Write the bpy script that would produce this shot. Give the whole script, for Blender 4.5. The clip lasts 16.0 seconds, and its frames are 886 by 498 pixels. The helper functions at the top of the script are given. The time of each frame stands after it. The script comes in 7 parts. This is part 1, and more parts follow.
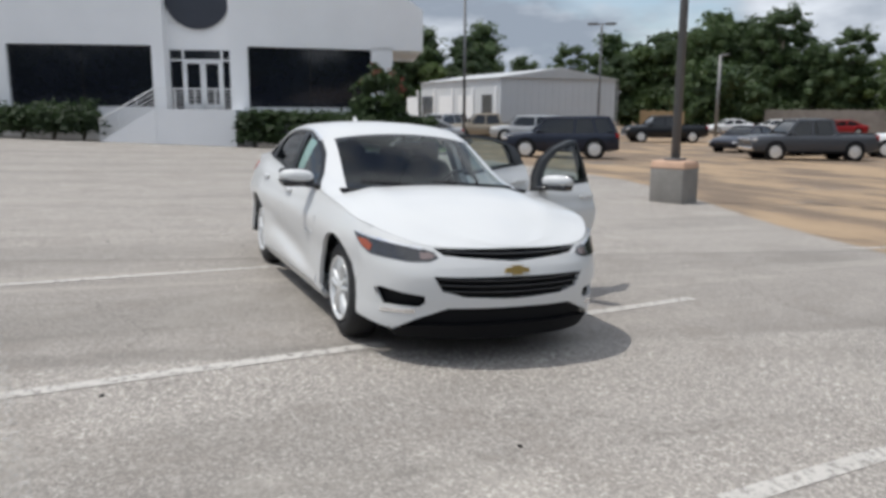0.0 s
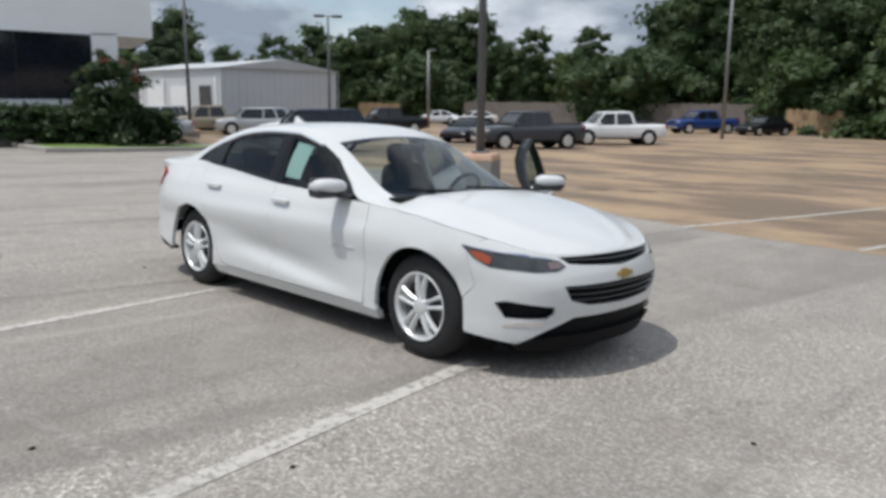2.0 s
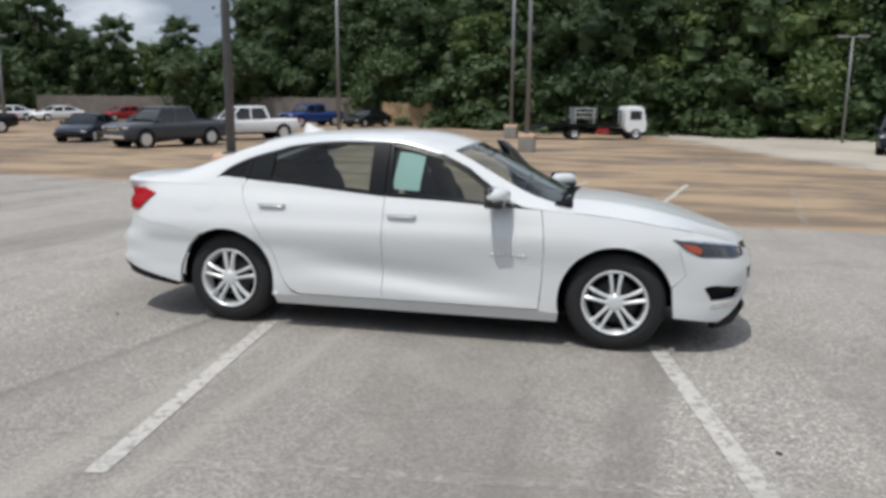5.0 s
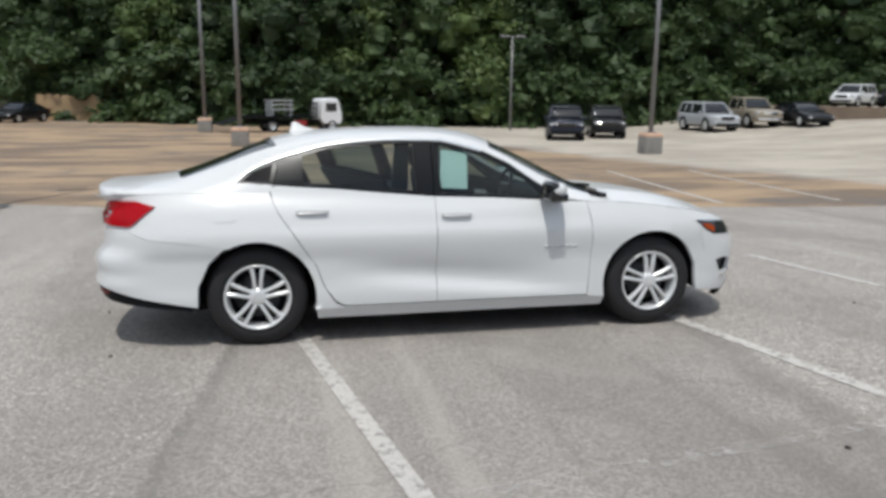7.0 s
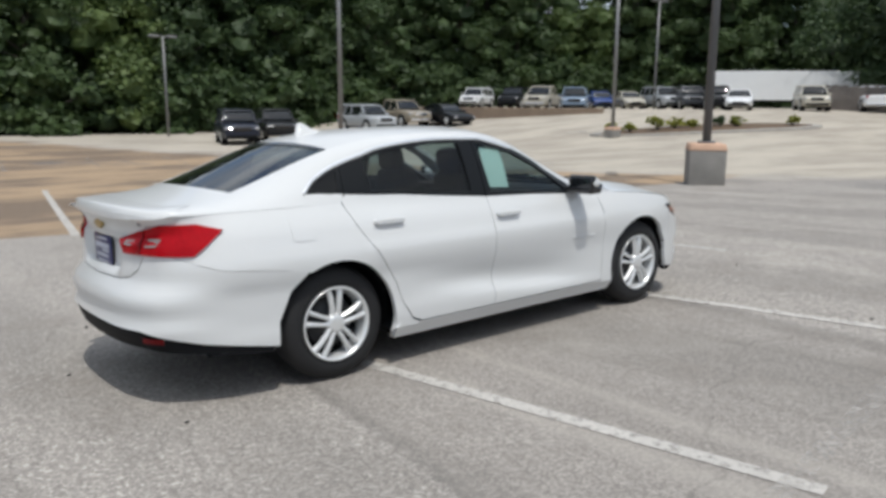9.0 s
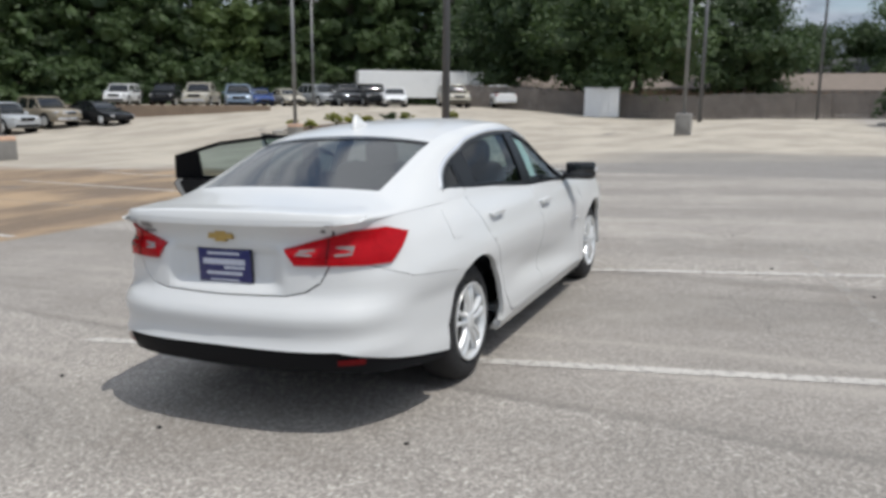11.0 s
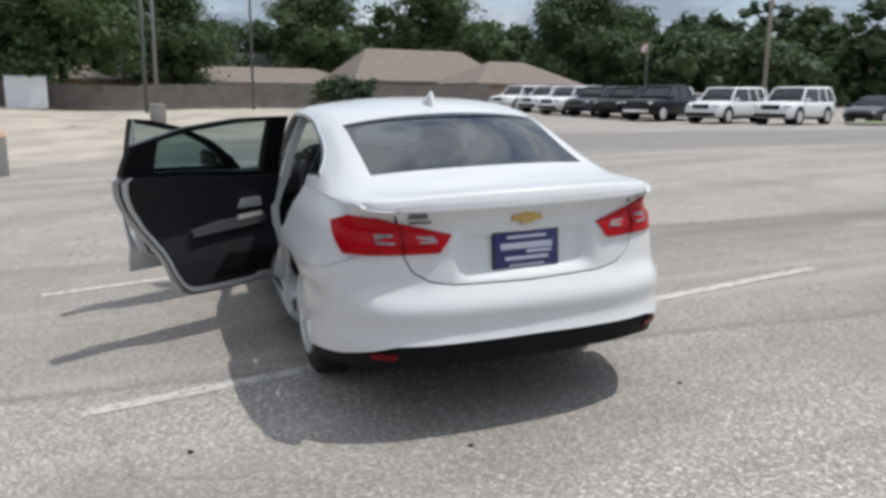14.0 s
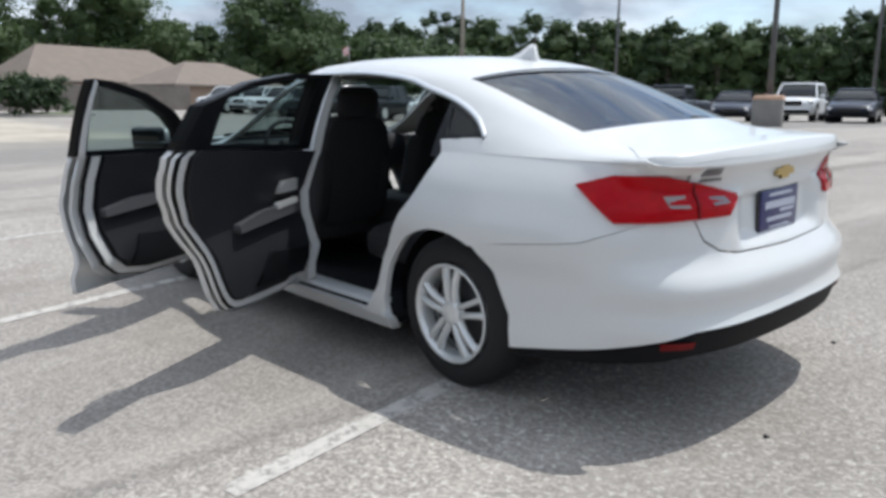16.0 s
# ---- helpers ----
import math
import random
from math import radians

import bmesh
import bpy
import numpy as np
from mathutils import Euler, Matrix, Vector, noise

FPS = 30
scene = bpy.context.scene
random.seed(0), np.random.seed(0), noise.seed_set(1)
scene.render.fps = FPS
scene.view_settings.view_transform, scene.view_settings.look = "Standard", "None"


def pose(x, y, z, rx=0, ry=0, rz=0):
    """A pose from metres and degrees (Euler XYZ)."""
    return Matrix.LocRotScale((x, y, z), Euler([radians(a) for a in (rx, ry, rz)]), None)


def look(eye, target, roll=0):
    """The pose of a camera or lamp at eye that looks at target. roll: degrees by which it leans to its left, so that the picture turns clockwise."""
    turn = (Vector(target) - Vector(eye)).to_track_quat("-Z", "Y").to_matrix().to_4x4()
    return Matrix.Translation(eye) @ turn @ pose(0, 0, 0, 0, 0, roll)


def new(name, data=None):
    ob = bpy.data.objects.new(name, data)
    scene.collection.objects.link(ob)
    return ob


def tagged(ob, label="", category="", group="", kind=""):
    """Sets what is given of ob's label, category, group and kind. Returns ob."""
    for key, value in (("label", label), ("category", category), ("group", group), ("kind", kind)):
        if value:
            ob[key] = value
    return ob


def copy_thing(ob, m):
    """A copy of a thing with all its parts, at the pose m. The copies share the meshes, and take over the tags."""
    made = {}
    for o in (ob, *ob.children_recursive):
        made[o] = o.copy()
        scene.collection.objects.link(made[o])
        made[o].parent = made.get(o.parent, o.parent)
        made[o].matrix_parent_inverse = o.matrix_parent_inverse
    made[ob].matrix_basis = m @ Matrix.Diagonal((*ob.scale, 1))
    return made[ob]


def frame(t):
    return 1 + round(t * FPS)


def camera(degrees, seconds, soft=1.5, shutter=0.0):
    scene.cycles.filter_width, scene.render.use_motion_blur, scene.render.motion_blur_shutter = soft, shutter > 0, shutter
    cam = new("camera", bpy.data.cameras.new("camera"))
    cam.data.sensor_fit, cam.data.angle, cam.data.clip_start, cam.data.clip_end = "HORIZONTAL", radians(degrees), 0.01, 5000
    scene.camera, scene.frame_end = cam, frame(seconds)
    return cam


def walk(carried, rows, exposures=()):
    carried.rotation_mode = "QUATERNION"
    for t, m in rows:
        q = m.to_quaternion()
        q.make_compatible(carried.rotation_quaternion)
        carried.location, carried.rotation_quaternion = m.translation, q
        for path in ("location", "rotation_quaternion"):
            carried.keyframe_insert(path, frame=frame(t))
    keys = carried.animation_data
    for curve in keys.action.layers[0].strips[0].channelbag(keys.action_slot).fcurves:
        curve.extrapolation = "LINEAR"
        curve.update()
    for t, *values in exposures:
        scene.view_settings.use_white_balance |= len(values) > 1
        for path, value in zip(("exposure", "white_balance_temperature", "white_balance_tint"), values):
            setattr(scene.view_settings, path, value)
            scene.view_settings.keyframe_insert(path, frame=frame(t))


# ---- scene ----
cam = camera(59.8, 16.0, soft=3.5, shutter=0.2)

PATH = [
    (0, (6.423, -2.235, 1.585), (4.618, -1.453, 1.226), 0.3),
    (0.5, (6.103, -2.752, 1.605), (4.395, -1.777, 1.243), 0.5),
    (1, (5.718, -3.244, 1.609), (4.12, -2.098, 1.244), 0.5),
    (1.5, (5.286, -3.699, 1.634), (3.812, -2.4, 1.262), 0.5),
    (2, (4.804, -4.112, 1.645), (3.434, -2.704, 1.269), 0.5),
    (2.5, (4.262, -4.463, 1.645), (3.046, -2.921, 1.268), 0.5),
    (3, (3.711, -4.815, 1.648), (2.675, -3.146, 1.271), 0.4),
    (3.5, (3.157, -5.141, 1.663), (2.251, -3.398, 1.287), 0.4),
    (6, (0.128, -6.179, 1.727), (0.088, -4.218, 1.335), 0.5),
    (6.5, (-0.566, -6.115, 1.728), (-0.387, -4.163, 1.33), 0.5),
    (7, (-1.248, -5.963, 1.725), (-0.839, -4.046, 1.327), 0.6),
    (7.5, (-1.902, -5.702, 1.714), (-1.249, -3.855, 1.314), 0.6),
    (8, (-2.546, -5.376, 1.698), (-1.721, -3.597, 1.304), 0.7),
    (8.5, (-3.111, -4.997, 1.666), (-2.07, -3.333, 1.281), 0.4),
    (9, (-3.673, -4.569, 1.656), (-2.43, -3.05, 1.275), 0.3),
    (11.5, (-5.611, -1.789, 1.579), (-3.733, -1.209, 1.206), -0.1),
    (12, (-5.824, -1.171, 1.567), (-3.894, -0.799, 1.195), -0.5),
    (12.5, (-5.853, -0.499, 1.586), (-3.902, -0.312, 1.191), 0.6),
    (13, (-5.897, 0.2, 1.545), (-3.94, 0.036, 1.166), 0.6),
    (13.5, (-5.734, 0.868, 1.517), (-3.812, 0.475, 1.128), 0.4),
    (14, (-5.502, 1.487, 1.471), (-3.647, 0.846, 1.083), 0.6),
    (14.5, (-5.17, 2.032, 1.424), (-3.409, 1.164, 1.04), 0.8),
    (15, (-4.765, 2.483, 1.364), (-3.155, 1.358, 0.989), 0.7),
    (15.5, (-4.286, 2.851, 1.292), (-2.748, 1.626, 0.926), 0.7),
    (16, (-3.794, 3.062, 1.193), (-2.335, 1.743, 0.826), 0.6),
]
walk(cam, [(t, look(eye, target, roll)) for t, eye, target, roll in PATH],
     exposures=[(0, -0.08, 6450, 9), (2.5, -0.14, 6380, 8), (9, -0.14, 6380, 8), (12.5, -0.05, 6450, 9), (14, 0.02, 6400, 9), (16, 0.24, 6230, 8)])

# ---- world, sun and exposure ----
SUN_TO = Vector((-0.14, -0.40, 1.0)).normalized()   # towards the sun
world = bpy.data.worlds.new("sky")
scene.world = world
world.use_nodes = True
wn, wl = world.node_tree.nodes, world.node_tree.links
wn.clear()
w_out = wn.new("ShaderNodeOutputWorld")
w_bg = wn.new("ShaderNodeBackground")
w_sky = wn.new("ShaderNodeTexSky")
w_sky.sky_type = "NISHITA"
w_sky.sun_disc = False
w_sky.sun_elevation = math.asin(SUN_TO.z)
w_sky.sun_rotation = math.atan2(SUN_TO.x, SUN_TO.y)
w_sky.dust_density = 1.4
w_co = wn.new("ShaderNodeTexCoord")
w_map = wn.new("ShaderNodeMapping")
w_map.inputs["Scale"].default_value = (2.2, 2.2, 6.0)
w_noise = wn.new("ShaderNodeTexNoise")
w_noise.inputs["Scale"].default_value = 1.5
w_noise.inputs["Detail"].default_value = 9.0
w_noise.inputs["Roughness"].default_value = 0.58
w_ramp = wn.new("ShaderNodeValToRGB")
w_ramp.color_ramp.elements[0].position = 0.37
w_ramp.color_ramp.elements[1].position = 0.54
w_mix = wn.new("ShaderNodeMix")
w_mix.data_type = "RGBA"
w_grey = wn.new("ShaderNodeTexNoise")
w_grey.inputs["Scale"].default_value = 2.3
w_grey.inputs["Detail"].default_value = 7.0
w_tone = wn.new("ShaderNodeMix")
w_tone.data_type = "RGBA"
w_tone.inputs[6].default_value = (2.25, 2.6, 3.15, 1)
w_tone.inputs[7].default_value = (6.3, 6.6, 7.1, 1)
w_span = wn.new("ShaderNodeMapRange")
w_span.inputs["From Min"].default_value = 0.44
w_span.inputs["From Max"].default_value = 0.68
w_high = wn.new("ShaderNodeSeparateXYZ")
w_rise = wn.new("ShaderNodeMapRange")       # the cloud layer is thinner and brighter overhead
w_rise.inputs["From Min"].default_value = 0.15
w_rise.inputs["From Max"].default_value = 0.75
w_sum = wn.new("ShaderNodeMath")
w_sum.operation = "ADD"
w_sum.use_clamp = True
wl.new(w_co.outputs["Generated"], w_map.inputs["Vector"])
wl.new(w_map.outputs["Vector"], w_noise.inputs["Vector"])
wl.new(w_noise.outputs["Fac"], w_ramp.inputs["Fac"])
wl.new(w_ramp.outputs["Color"], w_mix.inputs[0])
wl.new(w_map.outputs["Vector"], w_grey.inputs["Vector"])
wl.new(w_grey.outputs["Fac"], w_span.inputs["Value"])
wl.new(w_co.outputs["Generated"], w_high.inputs[0])
wl.new(w_high.outputs["Z"], w_rise.inputs["Value"])
wl.new(w_span.outputs["Result"], w_sum.inputs[0])
wl.new(w_rise.outputs["Result"], w_sum.inputs[1])
wl.new(w_sum.outputs[0], w_tone.inputs[0])
wl.new(w_tone.outputs[2], w_mix.inputs[7])
wl.new(w_sky.outputs["Color"], w_mix.inputs[6])
wl.new(w_mix.outputs[2], w_bg.inputs["Color"])
w_bg.inputs["Strength"].default_value = 0.15
wl.new(w_bg.outputs["Background"], w_out.inputs["Surface"])

sun_data = bpy.data.lights.new("sun", "SUN")
sun_data.energy = 3.0
sun_data.angle = radians(0.6)
sun_data.color = (1.0, 0.96, 0.9)
sun = new("sun", sun_data)
sun.matrix_world = look(SUN_TO * 60, (0, 0, 0))

# ---- small helpers ----
CAR_TILT = 0.04      # the lot falls this much per metre towards the open doors


def sstep(a, b, x):
    t = min(1.0, max(0.0, (x - a) / (b - a)))
    return t * t * (3 - 2 * t)


def ground_z(x, y):
    if y >= 0:
        z = -CAR_TILT * 19 * math.tanh(y / 19)
    else:
        z = CAR_TILT * 17 * math.tanh(-y / 17) * (1 - 0.6 * sstep(8, 30, x))
    z += 1.7 * sstep(20, 46, x) * sstep(3, 26, y) + 0.35 * sstep(20, 55, x) * (1 - sstep(3, 26, y))
    return z


def spline(pts):
    """A smooth curve y(x) through points sorted by x."""
    xs = [p[0] for p in pts]
    ys = [p[1] for p in pts]
    n = len(xs)
    m = []
    for i in range(n):
        a, b = max(0, i - 1), min(n - 1, i + 1)
        m.append((ys[b] - ys[a]) / (xs[b] - xs[a]))

    def f(x):
        if x <= xs[0]:
            return ys[0]
        if x >= xs[-1]:
            return ys[-1]
        i = 0
        while x > xs[i + 1]:
            i += 1
        h = xs[i + 1] - xs[i]
        t = (x - xs[i]) / h
        return ((1 + 2 * t) * (1 - t) ** 2 * ys[i] + t * (1 - t) ** 2 * h * m[i]
                + t * t * (3 - 2 * t) * ys[i + 1] + t * t * (t - 1) * h * m[i + 1])
    return f


def part(name, bm, material, parent, label="", smooth=True, m=None):
    me = bpy.data.meshes.new(name)
    if smooth:
        for f in bm.faces:
            f.smooth = True
    bm.to_mesh(me)
    bm.free()
    me.materials.append(material)
    ob = new(name, me)
    if parent is not None:
        ob.parent = parent
    if m is not None:
        ob.matrix_basis = m
    return tagged(ob, label)


def thing(name, label, category, m=None, group="", kind=""):
    ob = new(name)
    if m is not None:
        ob.matrix_basis = m
    return tagged(ob, label, category, group, kind)


def add_box(bm, c, s, bevel=0.0, rot=None, taper=1.0):
    r = bmesh.ops.create_cube(bm, size=1.0)
    vs = r["verts"]
    for v in vs:
        k = taper if v.co.z > 0 else 1.0
        v.co = Vector((v.co.x * s[0] * k, v.co.y * s[1] * k, v.co.z * s[2]))
    if bevel:
        es = list({e for v in vs for e in v.link_edges})
        r = bmesh.ops.bevel(bm, geom=es, offset=bevel, segments=2, affect="EDGES", profile=0.5)
        vs = list({v for f in r["faces"] for v in f.verts} | {v for v in vs if v.is_valid})
    mm = Matrix.Translation(c) @ (rot if rot is not None else Matrix.Identity(4))
    for v in vs:
        v.co = mm @ v.co
    return vs


def box_bm(c, s, bevel=0.0, rot=None, taper=1.0):
    bm = bmesh.new()
    add_box(bm, c, s, bevel, rot, taper)
    return bm


def add_cyl(bm, p, q, r1, r2=None, n=12):
    p, q = Vector(p), Vector(q)
    d = q - p
    mm = Matrix.Translation((p + q) / 2) @ d.to_track_quat("Z", "Y").to_matrix().to_4x4()
    bmesh.ops.create_cone(bm, cap_ends=True, segments=n, radius1=r1, radius2=r1 if r2 is None else r2, depth=d.length, matrix=mm)


def cyl_bm(p, q, r1, r2=None, n=12):
    bm = bmesh.new()
    add_cyl(bm, p, q, r1, r2, n)
    return bm


def lathe(profile, n=40, axis="y"):
    """A turned shape: profile of (along, radius), closed or open."""
    bm = bmesh.new()
    rings = []
    for a, r in profile:
        ring = []
        for i in range(n):
            t = 2 * math.pi * i / n
            ring.append(bm.verts.new((r * math.cos(t), a, r * math.sin(t)) if axis == "y" else (r * math.cos(t), r * math.sin(t), a)))
        rings.append(ring)
    for p, q in zip(rings, rings[1:]):
        for i in range(n):
            bm.faces.new((p[i], p[(i + 1) % n], q[(i + 1) % n], q[i]))
    return bm


def prism(poly, h0, h1, axis="z"):
    """A polygon pushed along an axis from h0 to h1."""
    bm = bmesh.new()

    def at(a, b, h):
        return (a, b, h) if axis == "z" else ((a, h, b) if axis == "y" else (h, a, b))
    lo = [bm.verts.new(at(a, b, h0)) for a, b in poly]
    hi = [bm.verts.new(at(a, b, h1)) for a, b in poly]
    n = len(poly)
    bm.faces.new(lo[::-1])
    bm.faces.new(hi)
    for i in range(n):
        bm.faces.new((lo[i], lo[(i + 1) % n], hi[(i + 1) % n], hi[i]))
    bmesh.ops.recalc_face_normals(bm, faces=bm.faces[:])
    return bm


# ---- materials ----
def material(name, base, rough=0.5, metal=0.0, var=0.12, scale=3.0, fine=60.0, bump=0.0, coat=0.0, coords="Object", spec=0.5):
    """A surface with variation at two scales and a fine relief."""
    m = bpy.data.materials.new(name)
    m.use_nodes = True
    n, l = m.node_tree.nodes, m.node_tree.links
    b = n["Principled BSDF"]
    b.inputs["Roughness"].default_value = rough
    b.inputs["Metallic"].default_value = metal
    b.inputs["Coat Weight"].default_value = coat
    b.inputs["Coat Roughness"].default_value = 0.04
    b.inputs["Specular IOR Level"].default_value = spec
    co = n.new("ShaderNodeTexCoord")
    big = n.new("ShaderNodeTexNoise")
    big.inputs["Scale"].default_value = scale
    big.inputs["Detail"].default_value = 5
    small = n.new("ShaderNodeTexNoise")
    small.inputs["Scale"].default_value = fine
    small.inputs["Detail"].default_value = 3
    l.new(co.outputs[coords], big.inputs["Vector"])
    l.new(co.outputs[coords], small.inputs["Vector"])
    add = n.new("ShaderNodeMath")
    add.operation = "ADD"
    l.new(big.outputs["Fac"], add.inputs[0])
    l.new(small.outputs["Fac"], add.inputs[1])
    rng = n.new("ShaderNodeMapRange")
    rng.inputs["From Min"].default_value = 0.6
    rng.inputs["From Max"].default_value = 1.4
    rng.inputs["To Min"].default_value = 1 - var
    rng.inputs["To Max"].default_value = 1 + var
    l.new(add.outputs[0], rng.inputs["Value"])
    mul = n.new("ShaderNodeVectorMath")
    mul.operation = "SCALE"
    mul.inputs[0].default_value = base
    l.new(rng.outputs["Result"], mul.inputs["Scale"])
    l.new(mul.outputs["Vector"], b.inputs["Base Color"])
    if bump:
        bp = n.new("ShaderNodeBump")
        bp.inputs["Strength"].default_value = bump
        bp.inputs["Distance"].default_value = 0.02
        l.new(small.outputs["Fac"], bp.inputs["Height"])
        l.new(bp.outputs["Normal"], b.inputs["Normal"])
    return m


def glass(name, tint, ior=1.5):
    m = bpy.data.materials.new(name)
    m.use_nodes = True
    n, l = m.node_tree.nodes, m.node_tree.links
    n.clear()
    out = n.new("ShaderNodeOutputMaterial")
    tr = n.new("ShaderNodeBsdfTransparent")
    tr.inputs["Color"].default_value = (*tint, 1)
    gl = n.new("ShaderNodeBsdfGlossy")
    gl.inputs["Roughness"].default_value = 0.02
    f0 = ((ior - 1) / (ior + 1)) ** 2
    lw = n.new("ShaderNodeLayerWeight")
    lw.inputs["Blend"].default_value = 0.5
    pw = n.new("ShaderNodeMath")
    pw.operation = "POWER"
    pw.inputs[1].default_value = 5.0
    l.new(lw.outputs["Facing"], pw.inputs[0])
    fr = n.new("ShaderNodeMath")
    fr.operation = "MULTIPLY_ADD"
    fr.inputs[1].default_value = 1 - f0
    fr.inputs[2].default_value = f0
    l.new(pw.outputs[0], fr.inputs[0])
    mx = n.new("ShaderNodeMixShader")
    l.new(fr.outputs[0], mx.inputs["Fac"])
    l.new(tr.outputs["BSDF"], mx.inputs[1])
    l.new(gl.outputs["BSDF"], mx.inputs[2])
    l.new(mx.outputs["Shader"], out.inputs["Surface"])
    return m


WHITE = material("white_car_paint", (0.618, 0.626, 0.626), 0.3, 0, 0.015, 2, 90, 0, 0.5, spec=0.3)
BLACK_GLOSS = material("gloss_black_trim", (0.012, 0.012, 0.014), 0.18, 0, 0.1, 4, 60, 0, 0.4)
BLACK_FRAME = material("black_window_frame", (0.007, 0.008, 0.009), 0.3, 0, 0.1, 4, 60, 0, 0.0, spec=0.2)
BLACK_MATT = material("matt_black_plastic", (0.007, 0.0075, 0.009), 0.6, 0, 0.15, 5, 120, 0.1, spec=0.12)
TRIM_DARK = material("dark_interior_trim", (0.021, 0.0215, 0.025), 0.55, 0, 0.15, 5, 150, 0.1, spec=0.2)
TRIM_GREY = material("grey_armrest_trim", (0.06, 0.06, 0.066), 0.55, 0, 0.1, 5, 120, 0.1)
FABRIC = material("black_seat_cloth", (0.012, 0.012, 0.014), 0.85, 0, 0.2, 6, 200, 0.3)
FABRIC_GREY = material("grey_seat_cloth", (0.22, 0.21, 0.20), 0.85, 0, 0.12, 6, 200, 0.3)
RUBBER = material("tyre_rubber", (0.010, 0.010, 0.011), 0.75, 0, 0.2, 6, 90, 0.2)
ALLOY = material("silver_alloy", (0.70, 0.71, 0.71), 0.28, 0.4, 0.05, 5, 80)
CHROME = material("chrome", (0.85, 0.85, 0.86), 0.08, 1.0, 0.02)
BRIGHT = material("bright_window_trim", (0.80, 0.81, 0.82), 0.28, 0.75, 0.02)
BRAKE = material("brake_steel", (0.05, 0.05, 0.052), 0.5, 0.6, 0.2)
GOLD = material("gold_badge", (0.48, 0.35, 0.13), 0.3, 0.8, 0.1)
RED_LENS = material("red_lens", (0.36, 0.004, 0.009), 0.16, 0, 0.2, 9, 40, 0, 0.0, spec=0.15)
RED_DARK = material("dark_red_lens", (0.13, 0.004, 0.006), 0.3, 0, 0.15, 9, 40, 0, 0.0, spec=0.15)
CLEAR_LENS = material("clear_lamp_lens", (0.22, 0.17, 0.165), 0.12, 0.3, 0.2, 30, 120, 0, 0.6)
LAMP_DARK = material("smoked_headlamp", (0.035, 0.036, 0.04), 0.1, 0.2, 0.35, 14, 40, 0, 0.8)
AMBER = material("amber_reflector", (0.34, 0.055, 0.012), 0.15, 0, 0.1, 20, 60, 0, 0.6)
PLATE_BLUE = material("blue_plate", (0.016, 0.019, 0.115), 0.35, 0, 0.15, 12, 60, 0, 0.2)
PLATE_INK = material("pale_plate_ink", (0.5, 0.52, 0.6), 0.5)
PAPER = material("mint_paper", (0.66, 0.86, 0.80), 0.7, 0, 0.03, 8, 60)
INK = material("grey_badge_metal", (0.16, 0.16, 0.17), 0.3, 0.7)
GLASS_CLEAR = glass("windscreen_glass", (0.56, 0.65, 0.64))
GLASS_SIDE = glass("side_window_glass", (0.42, 0.51, 0.51))
GLASS_REAR = glass("rear_window_glass", (0.17, 0.21, 0.23), 2.5)
GLASS_QUARTER = glass("quarter_window_glass", (0.05, 0.06, 0.065), 1.5)
GLASS_DARK = material("dark_vehicle_glass", (0.012, 0.014, 0.016), 0.05, 0, 0.2, 2, 20, 0, 0.3)

# ---- the white sedan ----
# its own frame: x to the nose, y to its left, z up, origin on the ground midway between the axles
PLAN = [(2.365, 0), (2.35, 0.25), (2.295, 0.48), (2.18, 0.68), (2.0, 0.81), (1.7, 0.885), (1.3, 0.91), (0.8, 0.915), (0.2, 0.92), (-0.4, 0.925),
        (-1.0, 0.93), (-1.5, 0.925), (-1.9, 0.895), (-2.2, 0.83), (-2.4, 0.71), (-2.495, 0.5), (-2.53, 0.25), (-2.54, 0)]
_acc = [0.0]
for _a, _b in zip(PLAN, PLAN[1:]):
    _acc.append(_acc[-1] + math.dist(_a, _b))
ULEN = _acc[-1]
plan_x = spline([(u, p[0]) for u, p in zip(_acc, PLAN)])
plan_y = spline([(u, p[1]) for u, p in zip(_acc, PLAN)])
_us = [ULEN * i / 800 for i in range(801)]
_xs = np.array([plan_x(u) for u in _us])
_ys = np.array([plan_y(u) for u in _us])


def u_of_x(x):
    return float(np.interp(-x, -_xs, _us))


def u_front(y):
    k = 300
    return float(np.interp(abs(y), _ys[:k], _us[:k])) * (1 if y >= 0 else -1)


def a_rear(y):
    k = 250
    return (ULEN - float(np.interp(abs(y), _ys[::-1][:k], _us[::-1][:k]))) * (1 if y >= 0 else -1)


def a_side(x):
    return ULEN - u_of_x(x)


in_side = spline([(0.12, 0.11), (0.19, 0.06), (0.24, 0.028), (0.295, 0.016), (0.315, 0.028), (0.335, 0.052), (0.42, 0.056), (0.55, 0.024), (0.70, 0.0), (0.775, 0.004), (0.80, 0.02), (0.87, 0.042), (0.92, 0.062), (0.96, 0.085), (1.02, 0.125), (1.1, 0.16)])
in_front = spline([(0.12, 0.14), (0.19, 0.06), (0.26, 0.03), (0.36, 0.025), (0.42, 0.012), (0.55, 0.0), (0.62, 0.012), (0.67, 0.035), (0.74, 0.075), (0.80, 0.13), (0.9, 0.25), (1.1, 0.4)])
in_rear = spline([(0.12, 0.20), (0.22, 0.10), (0.30, 0.05), (0.39, 0.012), (0.435, 0.0), (0.465, 0.012), (0.50, 0.020), (0.575, 0.004), (0.61, 0.012), (0.68, 0.066), (0.72, 0.073), (0.82, 0.083), (0.893, 0.088), (0.912, 0.108), (0.955, 0.104), (0.985, 0.088), (1.02, 0.062), (1.045, 0.062), (1.06, 0.075), (1.2, 0.2)])


